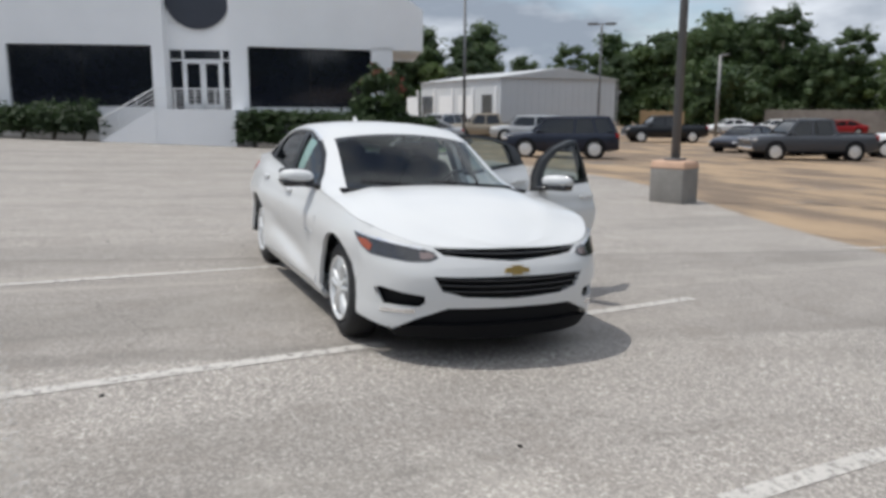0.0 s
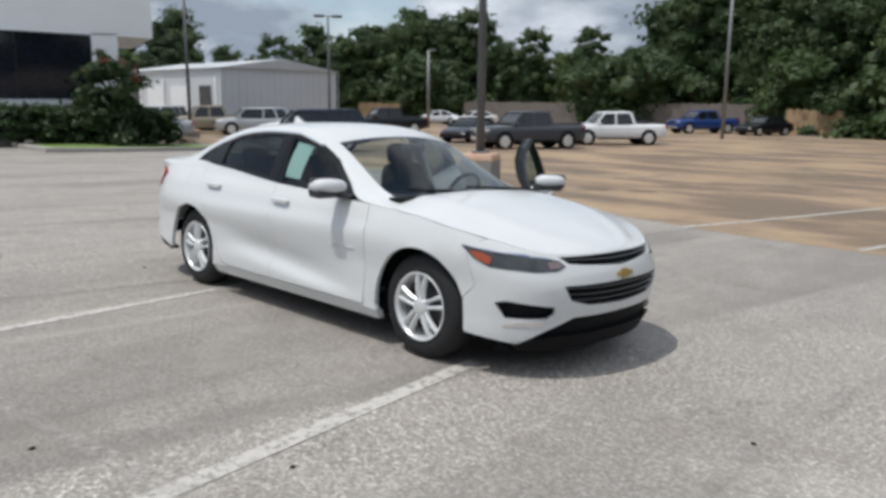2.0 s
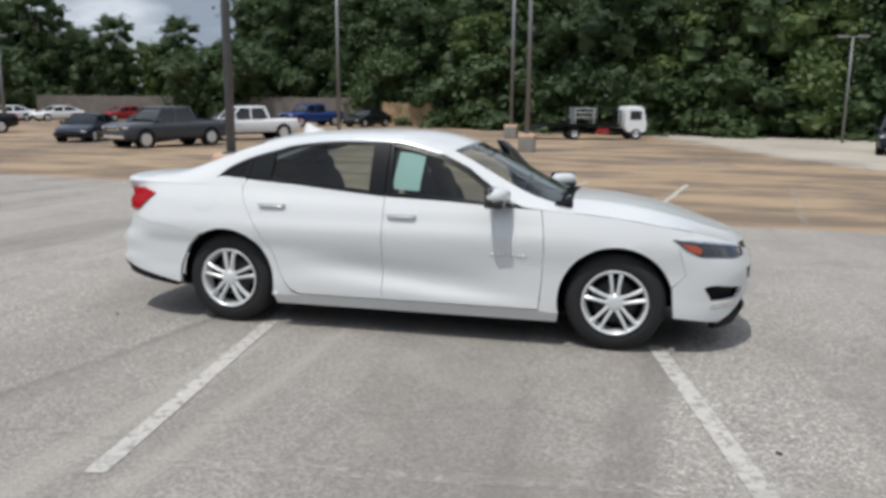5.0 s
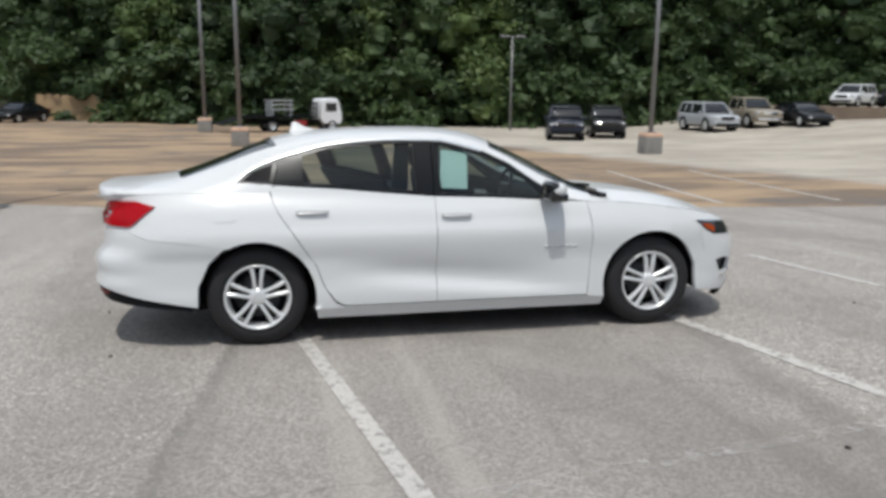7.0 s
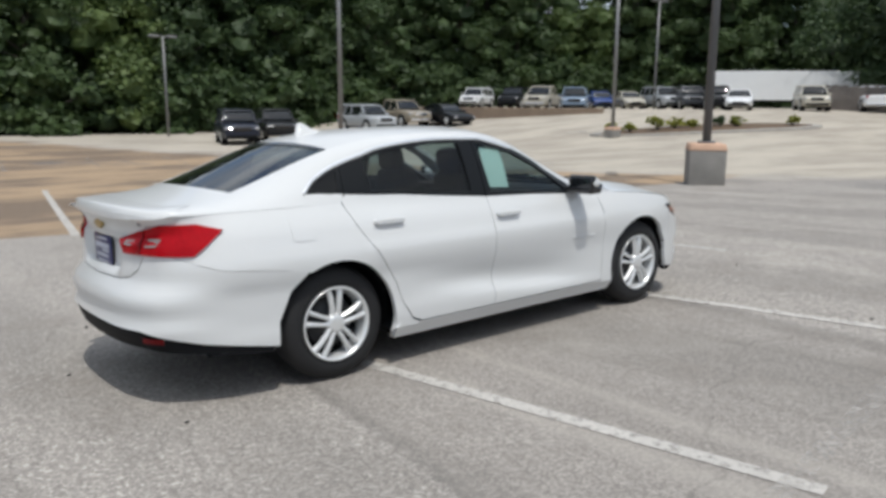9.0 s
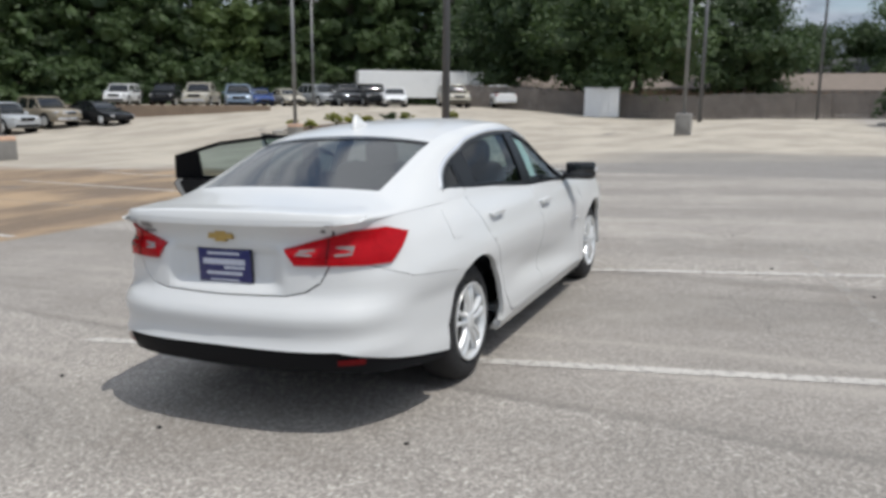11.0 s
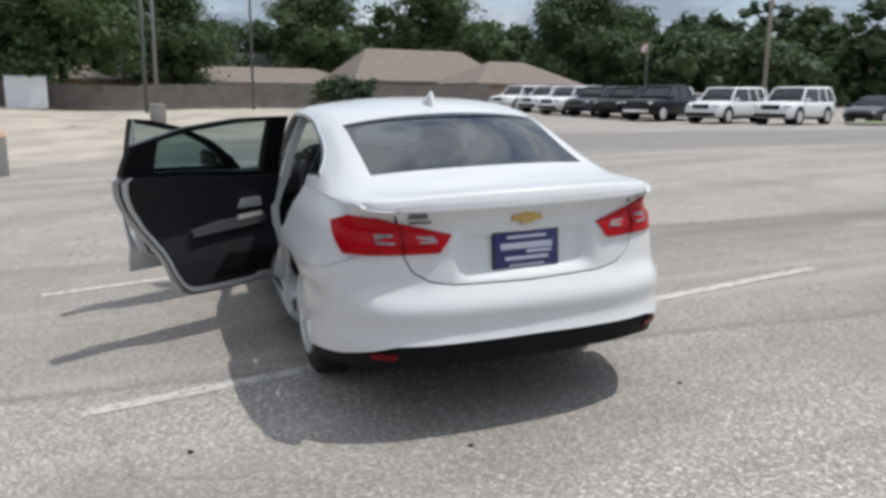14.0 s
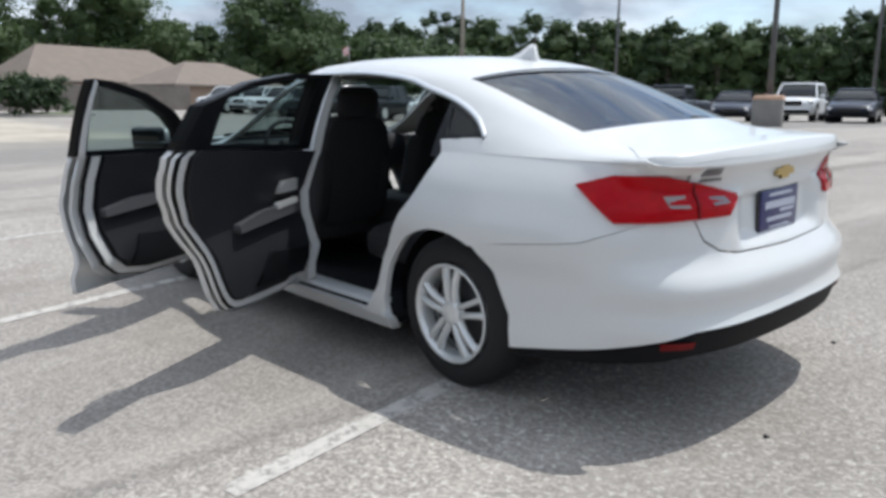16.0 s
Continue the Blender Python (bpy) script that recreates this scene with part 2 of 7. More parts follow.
def inset(u, z):
    f = 1 - sstep(0.62, 1.25, u)
    r = 1 - sstep(0.62, 1.2, ULEN - u)
    zz = z
    if 0.26 < z < 0.66 and 0.6 < u < ULEN - 0.6:      # the flare over the sill climbs towards the rear wheel
        knee = 0.33 + 0.13 * sstep(0.8, -0.95, plan_x(u))
        zz = 0.26 + (z - 0.26) * 0.07 / (knee - 0.26) if z < knee else 0.33 + (z - knee) * 0.33 / (0.66 - knee)
    s = in_side(zz)
    if 0.31 < z < 0.62:         # the hollow of the doors runs out towards the arches
        x = plan_x(u)
        s -= max(0.0, s - 0.022) * (1 - sstep(-1.08, -0.25, x) * (1 - sstep(0.15, 0.95, x)))
    v = s * (1 - f - r) + in_front(z) * f + in_rear(z) * r
    if ULEN - u < 0.5:      # the hollow round the plate
        v += 0.042 * (1 - sstep(0.26, 0.37, ULEN - u)) * sstep(0.692, 0.735, z) * (1 - sstep(0.885, 0.905, z))
    return v


def wrap(u, z, d=0.0):
    s = 1 if u >= 0 else -1
    u = abs(u)
    e = 0.01
    tx = plan_x(min(ULEN, u + e)) - plan_x(max(0, u - e))
    ty = plan_y(min(ULEN, u + e)) - plan_y(max(0, u - e))
    k = math.hypot(tx, ty)
    nx, ny = ty / k, -tx / k
    i = inset(u, z) + d
    return Vector((plan_x(u) - nx * i, s * max(0.0, plan_y(u) - ny * i), z))


def rwrap(a, z, d=0.0):
    p = wrap(ULEN - abs(a), z, d)
    return Vector((p.x, p.y if a >= 0 else -p.y, p.z))


belt_z = spline([(-2.5, 1.02), (-2, 1.03), (-1.5, 1.03), (-1, 1.01), (-0.5, 0.985), (0, 0.965), (0.5, 0.95), (0.9, 0.94), (1.12, 0.93), (1.4, 0.905), (1.7, 0.865), (1.9, 0.83), (2.1, 0.785), (2.25, 0.75), (2.37, 0.74)])
crown_z = spline([(-2.46, 1.075), (-2.2, 1.10), (-1.97, 1.14), (-1.7, 1.235), (-1.36, 1.365), (-1.17, 1.415), (-0.85, 1.45), (-0.39, 1.465), (-0.12, 1.462), (0.06, 1.445), (0.29, 1.385), (0.61, 1.245), (0.95, 1.07), (1.12, 1.0)])
rail_z = spline([(-2.46, 1.045), (-2.2, 1.065), (-1.97, 1.09), (-1.7, 1.175), (-1.42, 1.275), (-1.17, 1.345), (-0.92, 1.385), (-0.58, 1.41), (-0.33, 1.415), (-0.09, 1.40), (0.16, 1.335), (0.36, 1.24), (0.6, 1.105), (0.8, 1.01), (1.0, 0.96), (1.12, 0.94)])
rail_y = spline([(-2.46, 0.70), (-2.2, 0.66), (-1.97, 0.63), (-1.7, 0.62), (-1.3, 0.62), (-0.8, 0.635), (-0.3, 0.64), (0.2, 0.64), (0.5, 0.67), (0.8, 0.72), (1.12, 0.78)])


def upper(x, v, d=0.0):
    """The glasshouse: v 0 at the belt, 1 at the roof rail, 2 on the centre line."""
    zb, zr, zc, yr = belt_z(x), rail_z(x), crown_z(x), rail_y(x)
    yb = wrap(u_of_x(x), zb).y
    y = z = 0.0
    for k in (-0.1, -0.05, 0, 0.05, 0.1):
        w = min(2.0, max(0.0, v + k * min(1, v * 8, (2 - v) * 8)))
        if w <= 1:
            y += yb + (yr - yb) * w + 0.02 * math.sin(math.pi * w)
            z += zb + (zr - zb) * w
        else:
            t = w - 1
            y += yr * (1 - t)
            z += zr + (zc - zr) * (1 - (1 - t) ** 2.2)
    y, z = y / 5, z / 5
    return Vector((x, y - (d if v < 1.05 else 0), z - (d if v >= 1.05 else 0)))


def v_of(x, z):
    return (z - belt_z(x)) / max(0.02, rail_z(x) - belt_z(x))


def side_map(x, z, d=0.0):
    if z <= belt_z(x):
        return wrap(u_of_x(x), z, d)
    return upper(x, min(1.09, v_of(x, z)), d)


def mirror(f):
    def g(a, b, d=0.0):
        p = f(a, b, d)
        return Vector((p.x, -p.y, p.z))
    return g


def inside(p, poly):
    c = False
    for (x1, y1), (x2, y2) in zip(poly, poly[1:] + poly[:1]):
        if (y1 > p[1]) != (y2 > p[1]) and p[0] < (x2 - x1) * (p[1] - y1) / (y2 - y1) + x1:
            c = not c
    return c


def panel_bm(poly, f, holes=(), step=0.09, d=0.018, off=0.0):
    bm = bmesh.new()
    bm.faces.new([bm.verts.new((a, b, 0)) for a, b in poly])
    for ax in (0, 1):
        lo, hi = min(p[ax] for p in poly), max(p[ax] for p in poly)
        n = max(1, round((hi - lo) / step))
        for i in range(1, n):
            co = [0, 0, 0]
            co[ax] = lo + (hi - lo) * i / n + 0.00013
            no = [0, 0, 0]
            no[ax] = 1
            bmesh.ops.bisect_plane(bm, geom=bm.verts[:] + bm.edges[:] + bm.faces[:], dist=1e-6, plane_co=co, plane_no=no)
    for h in holes:
        lox, hix = min(p[0] for p in h) - 0.01, max(p[0] for p in h) + 0.01
        loy, hiy = min(p[1] for p in h) - 0.01, max(p[1] for p in h) + 0.01
        for (x1, y1), (x2, y2) in zip(h, h[1:] + h[:1]):
            fs = [fc for fc in bm.faces if any(lox < v.co.x < hix for v in fc.verts) and any(loy < v.co.y < hiy for v in fc.verts)
                  or inside(fc.calc_center_median(), h) or any(inside((p[0] , p[1]), [tuple(v.co[:2]) for v in fc.verts]) for p in h)]
            geo = list({v for fc in fs for v in fc.verts} | {e for fc in fs for e in fc.edges}) + fs
            bmesh.ops.bisect_plane(bm, geom=geo, dist=1e-6, plane_co=(x1, y1, 0), plane_no=(y2 - y1, x1 - x2, 0))
        dead = [fc for fc in bm.faces if inside(fc.calc_center_median(), h)]
        bmesh.ops.delete(bm, geom=dead, context="FACES")
    deep = set()
    if d:
        rim = [e for e in bm.edges if len(e.link_faces) == 1]
        r = bmesh.ops.extrude_edge_only(bm, edges=rim)
        deep = {g for g in r["geom"] if isinstance(g, bmesh.types.BMVert)}
        for e in rim:
            e.smooth = False
    for v in bm.verts:
        v.co = f(v.co.x, v.co.y, off + (d if v in deep else 0.0))
    bmesh.ops.recalc_face_normals(bm, faces=bm.faces[:])
    return bm


def arc(cx, cz, r, a0, a1, n=16):
    return [(cx + r * math.cos(radians(a0 + (a1 - a0) * i / n)), cz + r * math.sin(radians(a0 + (a1 - a0) * i / n))) for i in range(n + 1)]


car = thing("sedan", "white four-door sedan with two doors open on the parking lot", "car", pose(0, 0, 0, -math.degrees(math.asin(CAR_TILT)), 0, 0))
AX, RA = 1.4145, 0.385

FD_SKIN = [(0.905, 0.27), (0.92, 0.45), (0.93, 0.69), (0.918, 0.85), (0.90, 0.937), (0.72, 0.945), (0.24, 0.975), (-0.202, 0.99), (-0.202, 0.27)]
FD_FRAME = [(-0.205, 0.99), (0.24, 0.975), (0.72, 0.945), (0.60, 1.045), (0.38, 1.195), (0.16, 1.295), (-0.09, 1.36), (-0.205, 1.372)]
FD_GLASS = [(-0.15, 1.015), (0.24, 0.998), (0.60, 0.972), (0.47, 1.09), (0.36, 1.165), (0.16, 1.262), (-0.09, 1.327), (-0.18, 1.34)]
RD_SKIN = [(-0.206, 0.27), (-0.206, 0.99), (-0.56, 1.02), (-0.88, 1.05), (-1.13, 1.065), (-1.275, 1.077), (-1.315, 1.05), (-1.30, 0.98), (-1.25, 0.88), (-1.165, 0.76), (-1.025, 0.55), (-0.97, 0.40), (-0.90, 0.30), (-0.83, 0.27)]
RD_FRAME = [(-0.212, 0.99), (-0.56, 1.02), (-0.88, 1.05), (-1.13, 1.065), (-1.287, 1.078), (-1.255, 1.25), (-1.13, 1.285), (-0.92, 1.34), (-0.58, 1.374), (-0.212, 1.372)]
RD_GLASS = [(-1.095, 1.085), (-0.88, 1.075), (-0.56, 1.046), (-0.33, 1.027), (-0.33, 1.348), (-0.58, 1.345), (-0.92, 1.312), (-1.095, 1.268)]
Q_GLASS = [(-1.495, 1.105), (-1.318, 1.10), (-1.292, 1.214), (-1.42, 1.163)]
Q_OUT = [(-1.535, 1.093), (-1.292, 1.081), (-1.259, 1.254), (-1.30, 1.24), (-1.44, 1.172)]
FENDER = [(0.905, 0.937), (0.9225, 0.85), (0.9345, 0.69), (0.9245, 0.45), (0.9095, 0.25), (AX - RA + 0.02, 0.25)] + arc(AX, 0.335, RA, 193, 20, 22) + [(1.862, 0.55), (1.802, 0.74), (1.85, 0.80), (1.90, 0.8275), (1.7, 0.8645), (1.4, 0.9045), (1.12, 0.9295)]
QUARTER = [(-1.319, 1.03), (-1.304, 0.98), (-1.254, 0.878), (-1.169, 0.757), (-1.029, 0.547), (-0.974, 0.397), (-0.905, 0.29), (-0.84, 0.255), (-0.84, 0.25), (-AX + RA - 0.02, 0.25)] + arc(-AX, 0.335, RA, -13, 118, 18) + [(-1.75, 0.705), (-2.10, 0.745), (-2.26, 0.80), (-2.335, 0.828), (-2.44, 0.828), (-2.452, 0.84), (-2.452, 1.022), (-2.3, 1.024), (-2, 1.03), (-1.5, 1.03)]
ROCKER = [(AX - RA, 0.18), (AX - RA + 0.012, 0.245), (0.9, 0.262), (-0.83, 0.262), (-AX + RA, 0.245), (-AX + RA + 0.01, 0.18)]


_ta = [1.1 * i / 60 for i in range(61)]
_tq = [rwrap(a, 1.03) for a in _ta]


def rear_at(y, z):
    """The point of the tail at this y."""
    a = float(np.interp(abs(y), [q.y for q in _tq], _ta))
    p = rwrap(a, z)
    return Vector((p.x, math.copysign(p.y, y), z))


def DECK_X(b):
    return rear_at(0.70 * abs(b), 1.035).x + 0.006


def deck_z(x, y):
    """Height of the boot deck at a place."""
    lo, hi = 0.0, 2.0
    for _ in range(24):
        v = (lo + hi) / 2
        if upper(x, v).y > abs(y):
            lo = v
        else:
            hi = v
    return upper(x, lo).z


def rail_strip():
    top = [(0.78, 0.955), (0.60, 1.05), (0.38, 1.20), (0.16, 1.30), (-0.09, 1.366), (-0.21, 1.378), (-0.58, 1.38), (-0.92, 1.346), (-1.135, 1.29), (-1.259, 1.256), (-1.292, 1.081)]
    pts = [(x, min(1.04, v_of(x, z))) for x, z in top]
    pts = [(1.12, 1.09), (1.12, 0.0), (0.95, 0.0)] + pts + [(-1.322, 0.0), (-1.6, 0.0), (-2.0, 0.0), (-2.33, 0.0), (DECK_X(1.0), 0.5), (DECK_X(1.0), 1.09)]
    return pts


def side_of(f, s):
    return f if s > 0 else mirror(f)


HINGE_F, HINGE_R = Vector((0.91, 0.84, 0)), Vector((-0.205, 0.86, 0))


def door_trim(parent, skin, s, front):
    """The inner side of a door: white sheet rim, black seal, dark lining with armrest, pocket and pull."""
    f = side_of(side_map, s)
    cx = sum(p[0] for p in skin) / len(skin)
    cz = sum(p[1] for p in skin) / len(skin)
    def ring(k, kz, dz, shift):
        """The door's outline drawn in at the foot and the latch edge, full at the belt and the hinge."""
        pts = [(cx + (x - cx) * (k if x < cx else 0.97) + (shift if x < cx else 0), cz + (z - cz) * (0.985 if z > cz else kz)) for x, z in skin]
        for _ in range(2):      # rounded corners at the foot
            soft = []
            for i, (x, z) in enumerate(pts):
                (px, pz), (nx, nz) = pts[i - 1], pts[(i + 1) % len(pts)]
                if z > 0.6:
                    soft.append((x, z))
                else:
                    soft += [(x + (px - x) * 0.22, z + (pz - z) * 0.22), (x + (nx - x) * 0.22, z + (nz - z) * 0.22)]
            pts = soft
        return pts
    part("inner_sheet", panel_bm(ring(0.988, 0.985, 0, 0), f, step=0.15, d=0.02, off=0.05), WHITE, parent)
    part("door_seal", panel_bm(ring(0.957 if not front else 0.92, 0.957, 0, 0), f, step=0.15, d=-0.02, off=0.085), BLACK_MATT, parent)
    part("inner_sheet", panel_bm(ring(0.943 if not front else 0.905, 0.943, 0, 0), f, step=0.15, d=-0.02, off=0.094), WHITE, parent)
    part("door_seal", panel_bm(ring(0.875 if not front else 0.85, 0.875, 0, 0.01), f, step=0.15, d=-0.02, off=0.102), BLACK_MATT, parent)
    frm, gl = (FD_FRAME, FD_GLASS) if front else (RD_FRAME, RD_GLASS)
    part("frame_trim", panel_bm(frm, f, holes=[gl], step=0.12, d=-0.03, off=0.07), BLACK_MATT, parent, "black inner window surround")
    if front:
        part("frame_edge", panel_bm([(-0.2035, 0.985), (-0.168, 0.985), (-0.183, 1.352), (-0.2035, 1.368)], f, step=0.1, d=-0.03, off=0.078), WHITE, parent, "white painted edge of the window frame")
    lin = ring(0.855 if not front else 0.83, 0.855, 0, 0.012)
    xh = max(q[0] for q in lin)
    lin = [(x, z + 0.05 * sstep(xh - 0.25, xh, x) * (1 if z < cz else 0)) for x, z in lin]
    part("lining", panel_bm(lin, f, step=0.1, d=-0.03, off=0.115), TRIM_DARK, parent)
    x0, x1 = (-0.05, 0.62) if front else (-0.85, -0.32)
    arm = [(x0, 0.66), (x1, 0.69), (x1, 0.74), (x0 + 0.2, 0.735), (x0, 0.70)]
    part("armrest", panel_bm(arm, f, step=0.04, d=-0.05, off=0.16), TRIM_GREY, parent, "grey padded armrest")
    pocket = [(x0 + 0.12, 0.38), (x1, 0.36), (x1, 0.50), (x0 + 0.22, 0.53)]
    part("door_pocket", panel_bm(pocket, f, step=0.08, d=-0.02, off=0.14), BLACK_MATT, parent)
    hx = x1 - 0.12
    part("inner_handle", panel_bm([(hx - 0.08, 0.80), (hx + 0.09, 0.80), (hx + 0.07, 0.86), (hx - 0.06, 0.86)], f, step=0.05, d=-0.025, off=0.145), ALLOY, parent)
    part("switch_plate", panel_bm([(x1 - 0.22, 0.725), (x1 - 0.03, 0.735), (x1 - 0.03, 0.76), (x1 - 0.2, 0.755)], f, step=0.05, d=-0.03, off=0.165), ALLOY, parent)


def handle_bm(x, z, s):
    y = wrap(u_of_x(x), z).y
    bm = pad_bm((x, s * (y + 0.022), z + 0.006), (0.215, 0.022, 0.034), None, 0.6)
    add_box(bm, (x + 0.088, s * (y + 0.008), z + 0.004), (0.028, 0.036, 0.024), 0.006)
    add_box(bm, (x - 0.088, s * (y + 0.008), z + 0.004), (0.028, 0.036, 0.024), 0.006)
    return bm


def wing_mirror(parent, s):
    body = bmesh.new()
    bmesh.ops.create_icosphere(body, subdivisions=3, radius=1.0)
    for v in body.verts:
        x, y, z = v.co
        bx = 0.075 if x > 0 else 0.055
        v.co = Vector((0.62 + math.copysign(abs(x) ** 0.8, x) * bx + 0.03 * -y, s * (0.98 + math.copysign(abs(y) ** 0.7, y) * 0.125), 1.035 + math.copysign(abs(z) ** 0.75, z) * (0.054 if z > 0 else 0.042)))
    shell = part("wing_mirror", body, WHITE, parent, "white wing mirror with black base")
    low = box_bm((0.612, s * 0.968, 0.988), (0.13, 0.24, 0.055), 0.016)
    part("mirror_shroud", box_bm((0.582, s * 0.985, 1.035), (0.05, 0.232, 0.118), 0.02), BLACK_GLOSS, shell, "black shroud round the mirror glass")
    part("mirror_base", low, BLACK_GLOSS, shell)
    arm = box_bm((0.66, s * 0.86, 0.972), (0.10, 0.12, 0.03), 0.01)
    part("mirror_arm", arm, BLACK_GLOSS, shell)
    part("mirror_glass", box_bm((0.556, s * 0.985, 1.035), (0.012, 0.20, 0.09), 0.005), GLASS_DARK, shell)


def door(front, s):
    skin, frm, gl = (FD_SKIN, FD_FRAME, FD_GLASS) if front else (RD_SKIN, RD_FRAME, RD_GLASS)
    is_open = s > 0
    nm = ("front_door" if front else "rear_door")
    d = part(nm, panel_bm(skin, side_of(side_map, s), step=0.035, d=0.03), WHITE, car, ("open white " if is_open else "closed white ") + ("front" if front else "rear") + " door")
    part("window_frame", panel_bm(frm, side_of(side_map, s), holes=[gl], step=0.12, d=0.04), BLACK_FRAME, d)
    g = part("window", panel_bm(gl, side_of(side_map, s), step=0.12, d=0, off=0.012), GLASS_SIDE, d)
    g.visible_shadow = False
    hx, hz = (-0.065, 0.868) if front else (-1.045, 0.905)
    part("door_handle", handle_bm(hx, hz, s), WHITE, d, "white door handle with chrome strip")
    y = wrap(u_of_x(hx), hz).y
    part("handle_strip", box_bm((hx, s * (y + 0.026), hz - 0.006), (0.175, 0.016, 0.007), 0.003), BRIGHT, d)
    if front:
        wing_mirror(d, s)
        bm = bmesh.new()
        for i, w in enumerate((0.03, 0.02, 0.028, 0.02, 0.026, 0.02, 0.022)):
            xx = 0.80 - i * 0.036
            add_box(bm, (xx, s * (wrap(u_of_x(xx), 0.632).y + 0.001), 0.632), (w, 0.004, 0.016), 0)
        part("door_badge", bm, ALLOY, d, "small silver badge letters too worn to read")
    if is_open:
        door_trim(d, skin, s, front)
        h = HINGE_F if front else HINGE_R
        d.matrix_basis = Matrix.Translation(h) @ Matrix.Rotation(radians(-62), 4, "Z") @ Matrix.Translation(-h)
    return d


FUP = [(u_front(y), z) for y, z in ((-0.535, 0.737), (0.535, 0.737), (0.47, 0.695), (0.0, 0.662), (-0.47, 0.695))]
FLO = [(u_front(y), z) for y, z in ((-0.52, 0.575), (0.52, 0.575), (0.47, 0.485), (0.34, 0.45), (0.0, 0.43), (-0.34, 0.45), (-0.47, 0.485))]
FIN = [(u_front(y), z) for y, z in ((-0.72, 0.225), (0.72, 0.225), (0.62, 0.315), (0.44, 0.387), (-0.44, 0.387), (-0.62, 0.315))]
FOG = [(u_front(y), z) for y, z in ((0.565, 0.405), (0.60, 0.378), (0.785, 0.372), (0.815, 0.465), (0.785, 0.482), (0.565, 0.45))]
FOGL = [(-a, b) for a, b in FOG][::-1]


def front_end():
    uf = u_of_x(1.865)
    pts = [(-u_of_x(1.80), 0.26), (-u_front(0.74), 0.222), (-u_front(0.61), 0.305), (-u_front(0.43), 0.378), (u_front(0.43), 0.378), (u_front(0.61), 0.305), (u_front(0.74), 0.222), (u_of_x(1.80), 0.26), (u_of_x(1.782), 0.464), (uf, 0.55), (u_of_x(1.805), 0.74), (u_of_x(1.85), 0.80), (u_of_x(1.905), 0.825)]
    n = 18
    ue = u_of_x(1.92)
    top = [(ue * (1 - 2 * i / n), belt_z(plan_x(abs(ue * (1 - 2 * i / n))))) for i in range(n + 1)]
    pts += top + [(-a, b) for a, b in pts[8:13]][::-1]
    b = part("front_bumper", panel_bm(pts, wrap, holes=[FUP, FLO, FOG, FOGL], step=0.07, d=0.03), WHITE, car)
    for nm, hole, nb in (("upper_grille", FUP, 2), ("lower_grille", FLO, 4)):
        g = part(nm, panel_bm(hole, wrap, step=0.1, d=-0.02, off=0.045), BLACK_MATT, car, "black slatted grille")
        lo, hi = min(p[1] for p in hole), max(p[1] for p in hole)
        for i in range(nb):
            z = lo + (hi - lo) * (i + 0.6) / nb
            half = max(abs(p[0]) for p in hole) * (0.97 if nb == 4 and i > 1 else (0.90 if i == 1 else 0.72))
            bm = bmesh.new()
            rows = []
            for k in range(25):
                u = -half + 2 * half * k / 24
                zz = z - (0.012 if nb == 4 else 0.016) * math.cos(u / half * 1.5)
                rows.append([bm.verts.new(wrap(u, zz + dz, dd)) for dz, dd in ((-0.008, 0.03), (-0.006, 0.008), (0.0, 0.003), (0.006, 0.008), (0.008, 0.03))])
            for p, q in zip(rows, rows[1:]):
                for j in range(4):
                    bm.faces.new((p[j], q[j], q[j + 1], p[j + 1]))
            part("slat", bm, BLACK_GLOSS, g)
    part("lower_intake", panel_bm(FIN, wrap, step=0.1, d=0.02, off=0.035), BLACK_MATT, car, "black lower intake")
    lip = [(-u_front(0.74), 0.17), (u_front(0.74), 0.17), (u_front(0.76), 0.232), (u_front(0.56), 0.268), (-u_front(0.56), 0.268), (-u_front(0.76), 0.232)]
    part("front_lip", panel_bm(lip, wrap, step=0.1, d=0.05, off=0.0), BLACK_MATT, car, "black plastic front lip")
    for s in (1, -1):
        fg = FOG if s > 0 else FOGL
        part("fog_recess", panel_bm(fg, wrap, step=0.08, d=-0.03, off=0.05), BLACK_MATT, car)
        uu = u_front(0.62), u_front(0.79)
        part("fog_trim", panel_bm([(s * uu[0], 0.338), (s * uu[1], 0.325), (s * uu[1], 0.350), (s * uu[0], 0.365)], wrap, step=0.06, d=0.01, off=-0.006), CHROME, car)
        hl = [(1.765, 0.785), (1.86, 0.712), (1.95, 0.672)]
        pts = [(s * u_of_x(x), z) for x, z in hl] + [(s * u_front(y), z) for y, z in ((0.66, 0.655), (0.55, 0.662), (0.50, 0.685), (0.53, 0.715), (0.62, 0.735))] + [(s * u_of_x(x), z) for x, z in ((2.06, 0.752), (1.92, 0.775))]
        h = part("headlight", panel_bm(pts, wrap, step=0.06, d=0.03, off=-0.004), LAMP_DARK, car, "smoked headlight with amber reflector")
        amb = [(s * u_of_x(x), z) for x, z in ((1.82, 0.757), (1.875, 0.712), (1.95, 0.685), (1.96, 0.725), (1.90, 0.752))]
        part("amber_reflector", panel_bm(amb, wrap, step=0.06, d=0.005, off=-0.007), AMBER, h)
        pr = [(s * u_front(y), z) for y, z in ((0.60, 0.672), (0.54, 0.678), (0.52, 0.695), (0.55, 0.712), (0.61, 0.712))]
        part("projector", panel_bm(pr, wrap, step=0.03, d=0.005, off=-0.007), CLEAR_LENS, h)
        drl = [(s * u_of_x(1.78), 0.786), (s * u_of_x(1.92), 0.768), (s * u_front(0.60), 0.727), (s * u_front(0.60), 0.736), (s * u_of_x(1.92), 0.778)]
